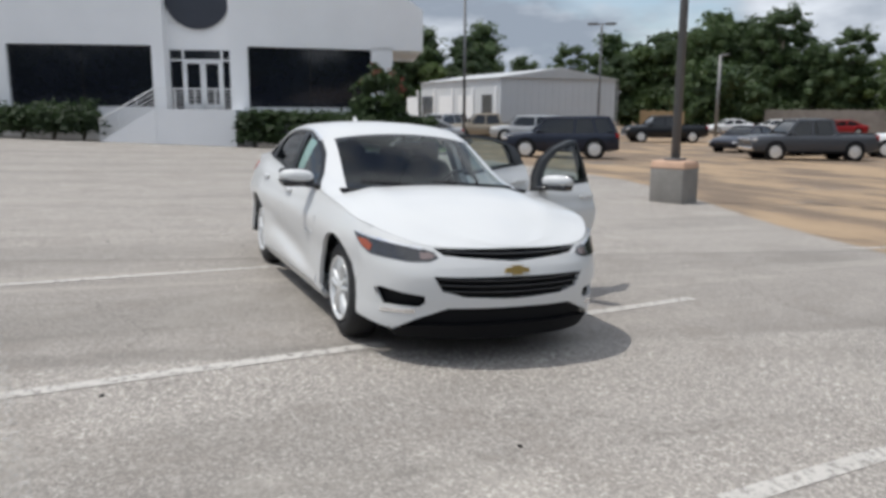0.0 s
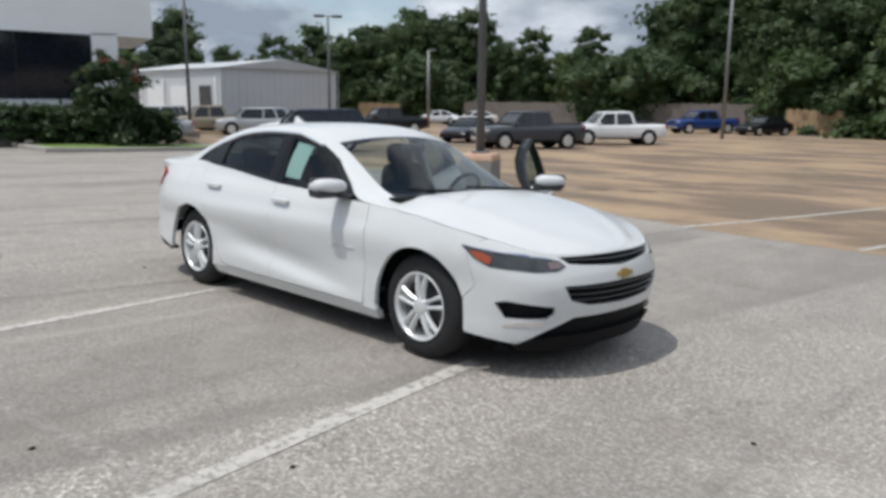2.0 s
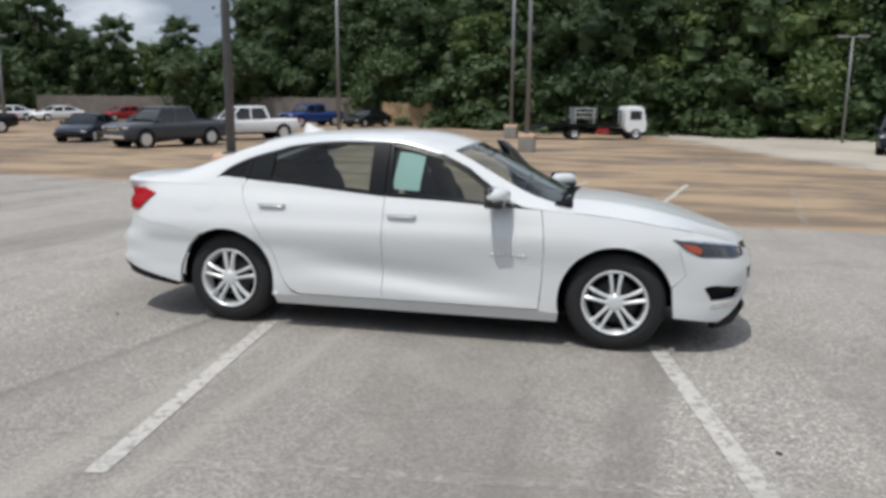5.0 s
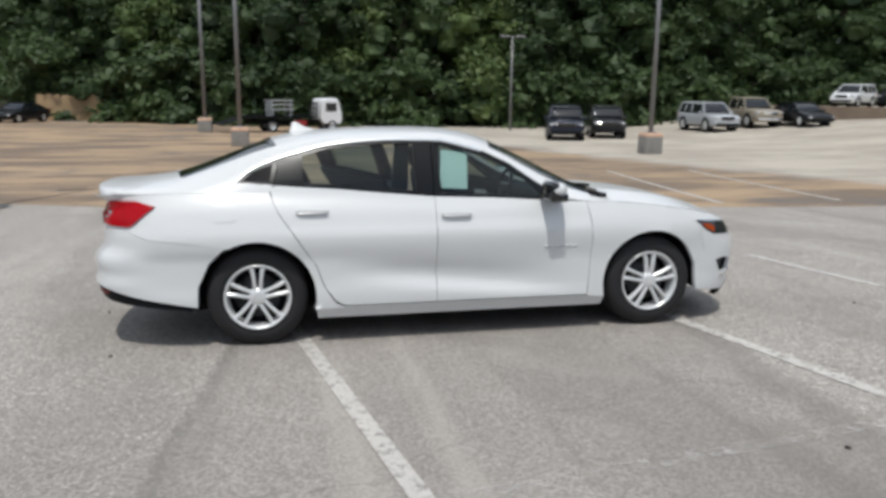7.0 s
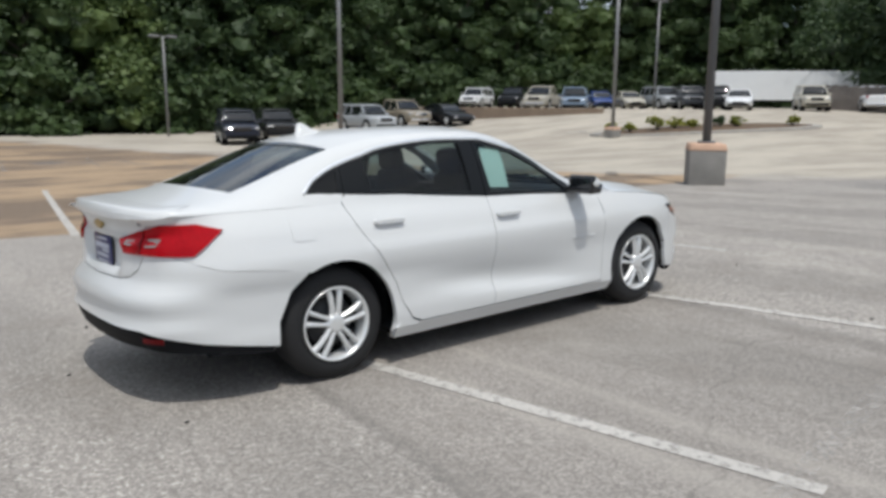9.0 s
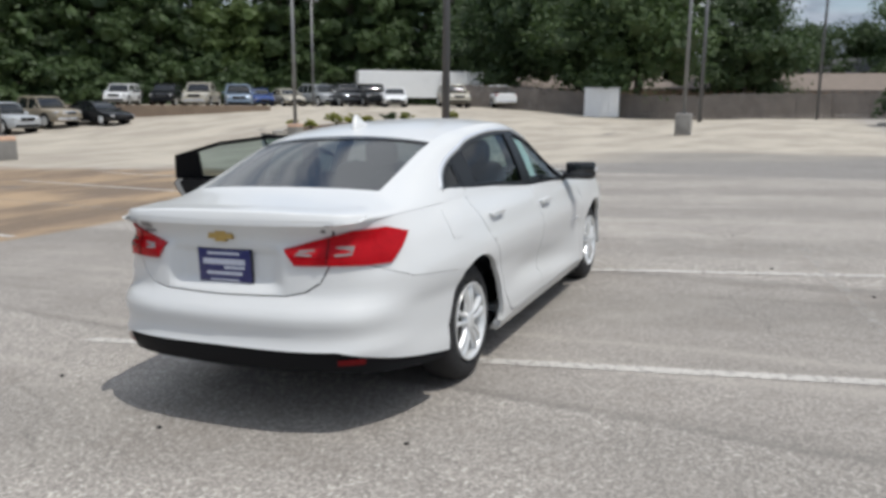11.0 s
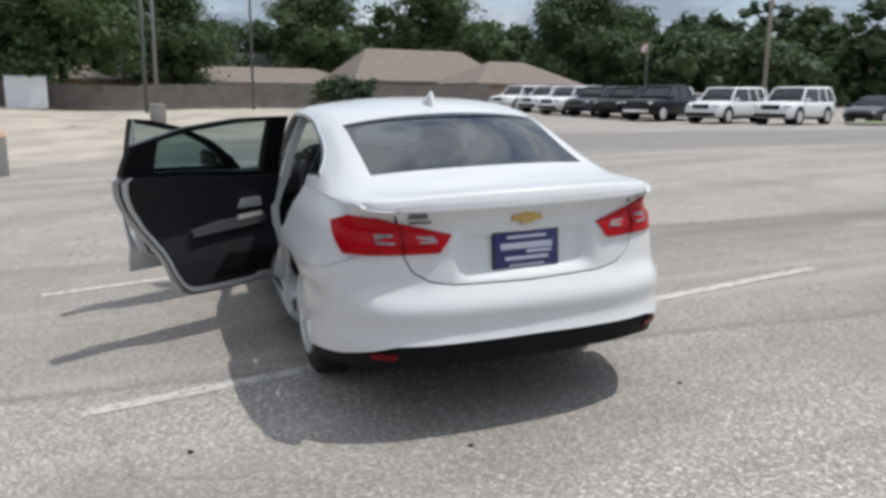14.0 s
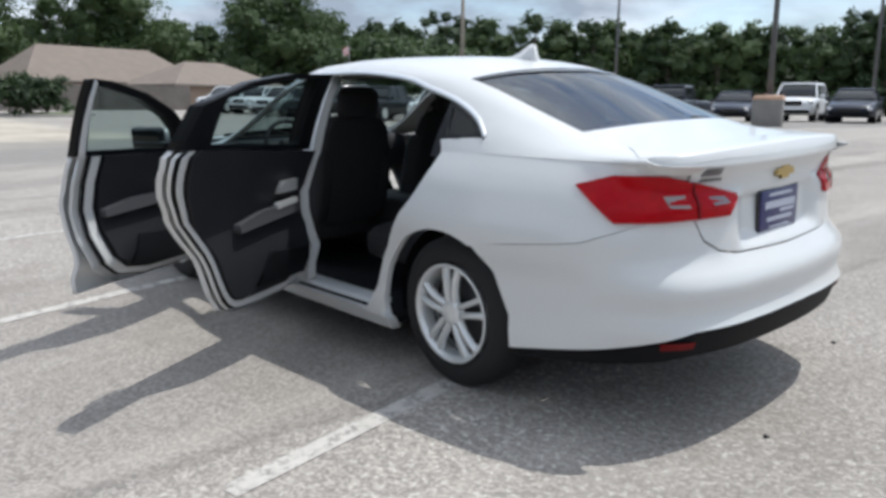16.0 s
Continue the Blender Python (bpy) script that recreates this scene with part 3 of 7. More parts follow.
        part("light_strip", panel_bm(drl, wrap, step=0.05, d=0.005, off=-0.007), CHROME, h)
    bow = prism([(-0.085, -0.012), (-0.03, -0.016), (-0.036, -0.028), (0.036, -0.028), (0.03, -0.016), (0.085, -0.012), (0.075, 0.014), (0.03, 0.016), (0.036, 0.028), (-0.036, 0.028), (-0.03, 0.016), (-0.075, 0.014)], 0, 0.012, "x")
    part("front_badge", bow, GOLD, car, "gold badge", smooth=False, m=pose(2.352, 0, 0.612, 0, -8, 0))


def hood():
    ue = u_of_x(1.10)
    nu, nw = 44, 14
    bm = bmesh.new()
    zc = spline([(1.05, 1.015), (1.2, 1.015), (1.38, 1.0), (1.6, 0.968), (1.81, 0.92), (2.03, 0.85), (2.21, 0.785), (2.29, 0.748)])
    rows = []
    for i in range(-nu, nu + 1):
        u = ue * i / nu
        x = plan_x(abs(u))
        e = wrap(u, belt_z(x) + 0.002)
        xc = 1.08 + (2.285 - 1.08) * (1 - (abs(u) / ue) ** 1.25)
        row = []
        for j in range(nw + 1):
            w = j / nw
            xx = e.x + (xc - e.x) * w
            crease = 0.010 * math.exp(-((w - 0.36) / 0.09) ** 2) * sstep(0, 0.4, abs(u))
            row.append(bm.verts.new((xx, e.y * (1 - w), e.z + (zc(xx) - e.z) * (1 - (1 - w) ** 2.6) + crease)))
        rows.append(row)
    for p, q in zip(rows, rows[1:]):
        for j in range(nw):
            bm.faces.new((p[j], q[j], q[j + 1], p[j + 1]))
    bmesh.ops.remove_doubles(bm, verts=bm.verts[:], dist=0.0015)
    bmesh.ops.recalc_face_normals(bm, faces=bm.faces[:])
    part("hood", bm, WHITE, car)
    cowl = prism([(1.10, -0.74), (1.10, 0.74), (0.98, 0.74), (0.98, -0.74)], 0.955, 0.985, "z")
    part("cowl", cowl, BLACK_MATT, car)
    for y0, y1 in ((0.62, -0.02), (0.0, -0.60)):
        part("wiper", cyl_bm((1.07, y0, 1.005), (1.015, y1, 1.035), 0.009, n=6), BLACK_MATT, car)


def upper_full(x, b, d=0.0):
    """b runs from -1 to 1 across the top, 0 on the centre line."""
    p = upper(x, 2 - abs(b) * 0.91, d)
    return Vector((p.x, p.y if b >= 0 else -p.y, p.z))


def top_poly(front, rear, n=10):
    """Between two cross curves x(b)."""
    return [(front(-1 + 2 * i / n), -1 + 2 * i / n) for i in range(n + 1)] + [(rear(1 - 2 * i / n), 1 - 2 * i / n) for i in range(n + 1)]


def body():
    part("roof", panel_bm(top_poly(lambda b: 0.32 - 0.08 * b * b, lambda b: -1.31 + 0.05 * b * b), upper_full, step=0.11, d=0.01), WHITE, car)
    g = part("windscreen", panel_bm(top_poly(lambda b: 1.10 - 0.12 * b * b, lambda b: 0.326 - 0.08 * b * b), upper_full, step=0.11, d=0, off=0.004), GLASS_CLEAR, car)
    g.visible_shadow = False
    part("windscreen_band", panel_bm(top_poly(lambda b: 0.36 - 0.08 * b * b, lambda b: 0.326 - 0.08 * b * b), upper_full, step=0.2, d=0, off=0.002), BLACK_GLOSS, car)
    g = part("rear_window", panel_bm(top_poly(lambda b: -1.316 + 0.05 * b * b, lambda b: -1.96 + 0.07 * b * b), upper_full, step=0.11, d=0, off=0.004), GLASS_REAR, car)
    g.visible_shadow = False
    part("rear_window_band", panel_bm(top_poly(lambda b: -1.318 + 0.05 * b * b, lambda b: -1.37 + 0.05 * b * b + 0.03 * abs(b)), upper_full, step=0.2, d=0, off=-0.002), BLACK_GLOSS, car)
    part("trunk_lid", panel_bm(top_poly(lambda b: -1.966 + 0.07 * b * b, DECK_X), upper_full, step=0.08, d=0.01), WHITE, car)
    for s in (1, -1):
        part("roof_rail", panel_bm(rail_strip(), side_of(upper, s), holes=[[(x, v_of(x, z)) for x, z in Q_OUT]], step=0.09, d=0.03), WHITE, car)
        g = part("quarter_window", panel_bm(Q_GLASS, side_of(side_map, s), step=0.12, d=0, off=0.006), GLASS_QUARTER, car)
        part("quarter_frame", panel_bm(Q_OUT, side_of(side_map, s), holes=[Q_GLASS], step=0.12, d=0.02), BLACK_FRAME, car)
        part("fender", panel_bm(FENDER, side_of(side_map, s), step=0.08, d=0.03), WHITE, car)
        part("quarter_panel", panel_bm(QUARTER, side_of(side_map, s), step=0.05, d=0.03), WHITE, car)
        part("rocker_panel", panel_bm(ROCKER, side_of(side_map, s), step=0.12, d=0.05), WHITE, car)
        # bright strip along the window tops
        bm = bmesh.new()
        pts = [(-1.54, 1.095), (-1.45, 1.17), (-1.30, 1.24), (-1.1, 1.298), (-0.92, 1.344), (-0.58, 1.378), (-0.2, 1.376), (-0.09, 1.364), (0.16, 1.299)]
        sx = spline([(i, p[0]) for i, p in enumerate(pts)])
        sz = spline([(i, p[1]) for i, p in enumerate(pts)])
        rows = []
        for i in range(65):
            t = i / 8
            rows.append([bm.verts.new(side_of(side_map, s)(sx(t), sz(t) + dz, dd)) for dz, dd in ((-0.013, 0.004), (-0.010, -0.006), (0.010, -0.007), (0.013, 0.004))])
        for p, q in zip(rows, rows[1:]):
            for j in range(3):
                bm.faces.new((p[j], q[j], q[j + 1], p[j + 1]))
        part("window_strip", bm, BRIGHT, car, "chrome window strip")
        for x0 in (AX, -AX):        # wheel wells
            bm = bmesh.new()
            rows = []
            for a, b in arc(x0, 0.335, RA + 0.012, -10, 190, 20):
                rows.append([bm.verts.new((a, s * y, b)) for y in (0.80, 0.52)])
            for p, q in zip(rows, rows[1:]):
                bm.faces.new((p[0], q[0], q[1], p[1]))
            bm.faces.new([r[1] for r in rows])
            part("wheel_well", bm, BLACK_MATT, car)


def rear_end():
    an = a_rear(0.66)
    side = a_side(-1.80)
    bump = [(-side, 0.29), (-a_side(-2.2), 0.36), (-a_rear(0.62), 0.44), (0, 0.447), (a_rear(0.62), 0.44), (a_side(-2.2), 0.36), (side, 0.29), (a_side(-1.795), 0.42), (a_side(-1.72), 0.58), (a_side(-1.61), 0.682),
            (a_side(-1.75), 0.7025), (a_side(-2.10), 0.7425), (a_side(-2.26), 0.7975), (a_side(-2.337), 0.8255), (a_rear(0.595), 0.8255), (a_rear(0.55), 0.745), (a_rear(0.47), 0.70), (a_rear(0.36), 0.682), (0, 0.675)]
    bump += [(-a, b) for a, b in bump[7:18]][::-1]
    part("rear_bumper", panel_bm(bump, rwrap, step=0.032, d=0.03), WHITE, car)
    val = [(-a_side(-1.84), 0.262), (-a_rear(0.6), 0.335), (a_rear(0.6), 0.335), (a_side(-1.84), 0.262), (a_side(-1.81), 0.285), (a_side(-2.2), 0.353), (a_rear(0.62), 0.433), (0, 0.44), (-a_rear(0.62), 0.433), (-a_side(-2.2), 0.353), (-a_side(-1.81), 0.285)]
    part("rear_valance", panel_bm(val, rwrap, step=0.1, d=0.06, off=0.008), BLACK_MATT, car, "black rear valance")
    lid = [(0, 0.682), (a_rear(0.36), 0.689), (a_rear(0.467), 0.707), (a_rear(0.545), 0.75), (a_rear(0.588), 0.828), (a_side(-2.455), 1.03), (a_rear(0.4), 1.045), (0, 1.055)]
    lid += [(-a, b) for a, b in lid[1:7]][::-1]
    part("trunk_face", panel_bm(lid, rwrap, step=0.02, d=0.02), WHITE, car)
    # lip spoiler closes the lid to its face
    bm = bmesh.new()
    rows = []
    for i in range(-36, 37):
        y = 0.712 * i / 36
        q = rear_at(y, 1.018)
        e, g = rear_at(abs(y) - 0.01, 1.018), rear_at(abs(y) + 0.004, 1.018)
        nv = Vector((e.y - g.y, g.x - e.x, 0)).normalized() if abs(y) < 0.7 else Vector((-0.75, 0.66, 0))
        nv.y = math.copysign(nv.y, i) if i else 0.0
        up = 1 - sstep(0.35, 0.66, abs(y))
        ring = []
        for k, h in ((0.17, -0.001), (0.11, 0.003), (0.05, 0.003 + 0.002 * up), (0.012, 0.003 + 0.004 * up)):
            w = q - nv * k
            ring.append(Vector((w.x, w.y, deck_z(w.x, w.y) + h)))
        ring.append(Vector((q.x, q.y, ring[-1].z - 0.006)) + nv * 0.002 * up)
        ring.append(q + nv * 0.003 + Vector((0, 0, -0.006)))
        rows.append([bm.verts.new(w) for w in ring])
    for p, q in zip(rows, rows[1:]):
        for j in range(5):
            bm.faces.new((p[j], q[j], q[j + 1], p[j + 1]))
    bmesh.ops.recalc_face_normals(bm, faces=bm.faces[:])
    part("trunk_lip", bm, WHITE, car)
    for s in (1, -1):
        tl = [(a_rear(0.36), 0.905), (a_rear(0.42), 0.83), (a_rear(0.62), 0.828), (a_side(-2.22), 0.822), (a_side(-2.06), 0.95), (a_side(-2.2), 0.985), (a_rear(0.72), 0.985), (a_rear(0.58), 0.955)]
        t = part("taillight", panel_bm([(s * a, b) for a, b in tl], rwrap, step=0.035, d=0.03, off=-0.014), RED_LENS, car, "red taillight with clear insert")
        i1 = [(a_rear(0.62), 0.872), (a_rear(0.705), 0.876), (a_rear(0.73), 0.915), (a_rear(0.635), 0.915)]
        i2 = [(a_rear(0.425), 0.878), (a_rear(0.51), 0.874), (a_rear(0.53), 0.905), (a_rear(0.45), 0.903)]
        for k in (i1, i2):
            part("reverse_lens", panel_bm([(s * a, b) for a, b in k], rwrap, step=0.03, d=0.004, off=-0.018), CLEAR_LENS, t)
        part("lens_split", panel_bm([(s * a, b) for a, b in ((a_rear(0.575), 0.83), (a_rear(0.585), 0.83), (a_rear(0.60), 0.955), (a_rear(0.59), 0.955))], rwrap, step=0.035, d=0.003, off=-0.018), RED_DARK, t)
        rf = [(a_rear(0.62), 0.372), (a_rear(0.73), 0.372), (a_rear(0.73), 0.40), (a_rear(0.62), 0.40)]
        part("rear_reflector", panel_bm([(s * a, b) for a, b in rf], rwrap, step=0.05, d=0.004, off=-0.002), RED_DARK, car)
    flap = [(-1.685, 0.865), (-1.67, 0.85), (-1.555, 0.85), (-1.54, 0.865), (-1.54, 0.985), (-1.555, 1.0), (-1.67, 1.0), (-1.685, 0.985)]
    part("fuel_flap", panel_bm(flap, mirror(side_map), step=0.05, d=0.006, off=-0.0025), WHITE, car)
    x0 = rwrap(0, 0.81).x
    pl = part("license_plate", box_bm((x0 - 0.012, 0, 0.808), (0.012, 0.31, 0.158), 0.004), PLATE_BLUE, car, "dark blue dealer plate with pale unreadable writing")
    part("plate_frame", box_bm((x0 - 0.006, 0, 0.808), (0.012, 0.325, 0.172), 0.004), BLACK_GLOSS, pl)
    for k, (y, z, w, h) in enumerate(((0, 0.868, 0.19, 0.012), (0.0, 0.828, 0.25, 0.028), (-0.06, 0.800, 0.12, 0.014), (0, 0.772, 0.21, 0.016), (0, 0.740, 0.17, 0.008))):
        part("plate_bar", box_bm((x0 - 0.0195, y, z), (0.003, w, h), 0.0), PLATE_INK, pl, smooth=False)
    bow = prism([(-0.075, -0.011), (-0.028, -0.014), (-0.033, -0.026), (0.033, -0.026), (0.028, -0.014), (0.075, -0.011), (0.067, 0.013), (0.028, 0.014), (0.033, 0.026), (-0.033, 0.026), (-0.028, 0.014), (-0.067, 0.013)], 0, 0.012, "x")
    part("rear_badge", bow, GOLD, car, "gold badge", smooth=False, m=pose(rwrap(0, 0.955).x - 0.012, 0, 0.955))
    for y0, y1, z0, z1 in ((0.47, 0.565, 0.978, 1.004), (0.45, 0.565, 0.956, 0.968), (-0.585, -0.555, 0.978, 0.996)):
        part("lid_badge", panel_bm([(a_rear(y0), z0), (a_rear(y1), z0), (a_rear(y1 - 0.012), z1), (a_rear(y0 + 0.006), z1)], rwrap, step=0.03, d=0.004, off=-0.005), INK, car)
    fin = bmesh.new()
    prof = [(-0.97, 1.44, 0.018), (-1.05, 1.462, 0.022), (-1.12, 1.502, 0.014), (-1.145, 1.496, 0.012), (-1.17, 1.40, 0.022)]
    rows = []
    for x, z, w in prof:
        b = crown_z(x) - 0.01
        rows.append([fin.verts.new(v) for v in ((x, w * 1.6, b), (x, w * 0.5, max(b, z)), (x, -w * 0.5, max(b, z)), (x, -w * 1.6, b))])
    for p, q in zip(rows, rows[1:]):
        for j in range(3):
            fin.faces.new((p[j], q[j], q[j + 1], p[j + 1]))
    bmesh.ops.recalc_face_normals(fin, faces=fin.faces[:])
    part("antenna_fin", fin, WHITE, car)


def rim_bm():
    bm = lathe([(-0.10, 0.20), (-0.02, 0.205), (0.0, 0.214), (0.012, 0.222), (0.018, 0.218), (0.012, 0.206), (-0.01, 0.198), (-0.06, 0.19)], 48)
    for k in range(5):
        for sgn in (-1, 1):
            a0 = radians(90 + 72 * k)
            v = []
            for r, wid, off, y0 in ((0.040, 0.030, 0.017, 0.006), (0.10, 0.025, 0.0225, 0.016), (0.16, 0.027, 0.030, 0.014), (0.208, 0.036, 0.040, 0.002)):
                ring = []
                for w, dy in ((-1, -0.03), (-0.75, 0.0), (0.75, 0.0), (1, -0.03)):
                    t = sgn * (off + w * wid / 2 * 1.0)
                    x, z = r * math.cos(a0) - t * math.sin(a0), r * math.sin(a0) + t * math.cos(a0)
                    ring.append(bm.verts.new((x, y0 + dy, z)))
                v.append(ring)
            for p, q in zip(v, v[1:]):
                for j in range(3):
                    bm.faces.new((p[j], q[j], q[j + 1], p[j + 1]))
    bmesh.ops.recalc_face_normals(bm, faces=bm.faces[:])
    return bm


def wheels():
    first = None
    for x in (AX, -AX):
        for s in (1, -1):
            m = pose(x, s * 0.845, 0.338, 0, 0, 0 if s > 0 else 180)
            if first is None:
                w = new("wheel")
                w.parent = car
                tagged(w, "silver ten-spoke alloy wheel with black tyre")
                part("tyre", lathe([(-0.20, 0.222), (-0.212, 0.26), (-0.205, 0.305), (-0.18, 0.332), (-0.14, 0.338), (-0.07, 0.338), (-0.025, 0.331), (-0.002, 0.305), (0.010, 0.262), (0.006, 0.232), (-0.01, 0.218)], 56), RUBBER, w)
                part("rim", rim_bm(), ALLOY, w)
                part("hub_cap", lathe([(-0.02, 0.065), (0.004, 0.06), (0.012, 0.045), (0.016, 0.03), (0.016, 0.0)], 20), ALLOY, w)
                part("brake_disc", lathe([(-0.075, 0.15), (-0.07, 0.15), (-0.07, 0.02)], 32), BRAKE, w)
                part("rim_barrel", lathe([(-0.20, 0.205), (-0.02, 0.200)], 40), BRAKE, w)
                part("rim_back", lathe([(-0.12, 0.205), (-0.12, 0.01)], 32), BLACK_MATT, w)
                first = w
                w.matrix_basis = m
            else:
                c = copy_thing(first, m)
                c.parent = car


def pad_bm(c, size, rot=None, e=0.45):
    """A soft cushion: a rounded block with full edges."""
    bm = bmesh.new()
    bmesh.ops.create_icosphere(bm, subdivisions=4, radius=1.0)
    m = Matrix.Translation(c) @ (rot if rot is not None else Matrix.Identity(4))
    for v in bm.verts:
        p = Vector([math.copysign(abs(q) ** e, q) * h / 2 for q, h in zip(v.co, size)])
        v.co = m @ p
    return bm


def seat(x, y, back, w, mat_s, rear=False):
    st = new("seat" if not rear else "rear_seat")
    st.parent = car
    lean = Matrix.Rotation(radians(-14), 4, "Y")
    part("cushion", pad_bm((x, y, 0.50), (0.54, w, 0.20)), mat_s, st)
    bx = x - 0.30 - (0.03 if rear else 0)
    part("backrest", pad_bm((bx, y, 0.82), (0.17, w * 0.92, 0.68), lean, 0.5), mat_s, st)
    if not rear:
        for s in (1, -1):
            part("bolster", pad_bm((bx + 0.03, y + s * w * 0.40, 0.76), (0.20, 0.11, 0.50), lean, 0.6), mat_s, st)
    ys = (y,) if not rear else (0.42, 0, -0.42)
    for k in ys:
        hr = part("headrest", pad_bm((x - 0.41 + (0.0 if not rear else -0.02), k, 1.215 if not rear else 1.13), (0.11, 0.26, 0.18), Matrix.Rotation(radians(-8), 4, "Y"), 0.55), mat_s, st)
        for d in (-0.05, 0.05):
            part("headrest_post", cyl_bm((x - 0.395, k + d, 1.05), (x - 0.405, k + d, 1.14), 0.006, n=6), CHROME, hr)


def interior():
    fl = prism([(1.75, -0.50), (1.75, 0.50), (1.0, 0.62), (1.0, 0.80), (-1.0, 0.80), (-1.0, 0.52), (-1.8, 0.52), (-2.05, 0.5), (-2.05, -0.5), (-1.8, -0.52), (-1.0, -0.52), (-1.0, -0.80), (1.0, -0.80), (1.0, -0.62)][::-1], 0.19, 0.26, "z")
    part("floor_pan", fl, BLACK_MATT, car)
    part("dashboard", box_bm((0.93, 0, 0.84), (0.42, 1.42, 0.26), 0.08), TRIM_DARK, car)
    part("centre_console", box_bm((0.25, 0, 0.46), (1.1, 0.24, 0.36), 0.05), TRIM_DARK, car)
    part("firewall", box_bm((1.08, 0, 0.58), (0.05, 1.3, 0.66), 0.01), BLACK_MATT, car)
    part("parcel_shelf", box_bm((-1.62, 0, 0.98), (0.62, 1.2, 0.04), 0.01), TRIM_DARK, car)
    seat(0.28, 0.37, 0, 0.52, FABRIC)
    seat(0.28, -0.37, 0, 0.52, FABRIC)
    seat(-0.72, 0, 0, 1.34, FABRIC, True)
    sw = bmesh.new()
    pts = []
    for i in range(28):
        t = 2 * math.pi * i / 28
        ring = []
        for j in range(8):
            q = 2 * math.pi * j / 8
            r = 0.18 + 0.015 * math.cos(q)
            ring.append(sw.verts.new((0.015 * math.sin(q), r * math.cos(t), r * math.sin(t))))
        pts.append(ring)
    for i in range(28):
        for j in range(8):
            sw.faces.new((pts[i][j], pts[(i + 1) % 28][j], pts[(i + 1) % 28][(j + 1) % 8], pts[i][(j + 1) % 8]))
    add_box(sw, (0.02, 0, 0), (0.05, 0.14, 0.12), 0.02)
    add_box(sw, (0.02, 0, 0), (0.02, 0.35, 0.03), 0.008)
    part("steering_wheel", sw, TRIM_DARK, car, m=pose(0.62, 0.37, 0.93, 0, 22, 0))
    part("rear_view_mirror", box_bm((0.42, 0, 1.29), (0.04, 0.24, 0.06), 0.02), BLACK_GLOSS, car)
    # white B pillar and sill seen through the open doors
    part("pillar", panel_bm([(-0.13, 0.27), (-0.13, 0.95), (-0.15, 1.37), (-0.27, 1.37), (-0.28, 0.95), (-0.28, 0.27)], side_map, step=0.1, d=0.05, off=0.045), WHITE, car)
    part("pillar", panel_bm([(-0.13, 0.95), (-0.15, 1.37), (-0.27, 1.37), (-0.28, 0.95)], mirror(side_map), step=0.1, d=0.05, off=0.045), BLACK_MATT, car)
    for s in (1, -1):
        part("door_sill", box_bm((0.02, s * 0.80, 0.245), (1.78, 0.13, 0.09), 0.02), WHITE, car)
    part("sill_guard", box_bm((-0.52, 0.868, 0.262), (0.62, 0.012, 0.022), 0.004), BLACK_MATT, car)
    for s in (1, -1):
        # pillar trim, with dark sheet added on behind the quarter glass to darken it
        part("pillar_trim", panel_bm([(-1.85, 1.0), (-1.18, 1.0), (-1.20, 1.30), (-1.38, 1.25), (-1.62, 1.13)], side_of(side_map, s), step=0.12, d=0.02, off=0.075), TRIM_DARK, car)
    # headliner
    part("headliner", panel_bm(top_poly(lambda b: 0.22, lambda b: -1.22, 6), upper_full, step=0.3, d=0, off=0.05), FABRIC_GREY, car)
    for s in (1, -1):
        part("inner_fender", box_bm((1.45, s * 0.52, 0.60), (0.9, 0.05, 0.5), 0.01), BLACK_MATT, car)
        part("inner_quarter", box_bm((-1.55, s * 0.60, 0.72), (0.9, 0.05, 0.5), 0.01), BLACK_MATT, car)


def paper():
    pts = [(-0.165, 1.045), (0.035, 1.035), (0.055, 1.285), (-0.135, 1.305)]
    ob = part("window_sheet", panel_bm(pts, mirror(side_map), step=0.1, d=0, off=0.02), PAPER, car, "pale green price sheet inside the window")
    return ob


body()
hood()
front_end()
rear_end()
for _f in (True, False):
    for _s in (1, -1):
        door(_f, _s)
wheels()
interior()
paper()

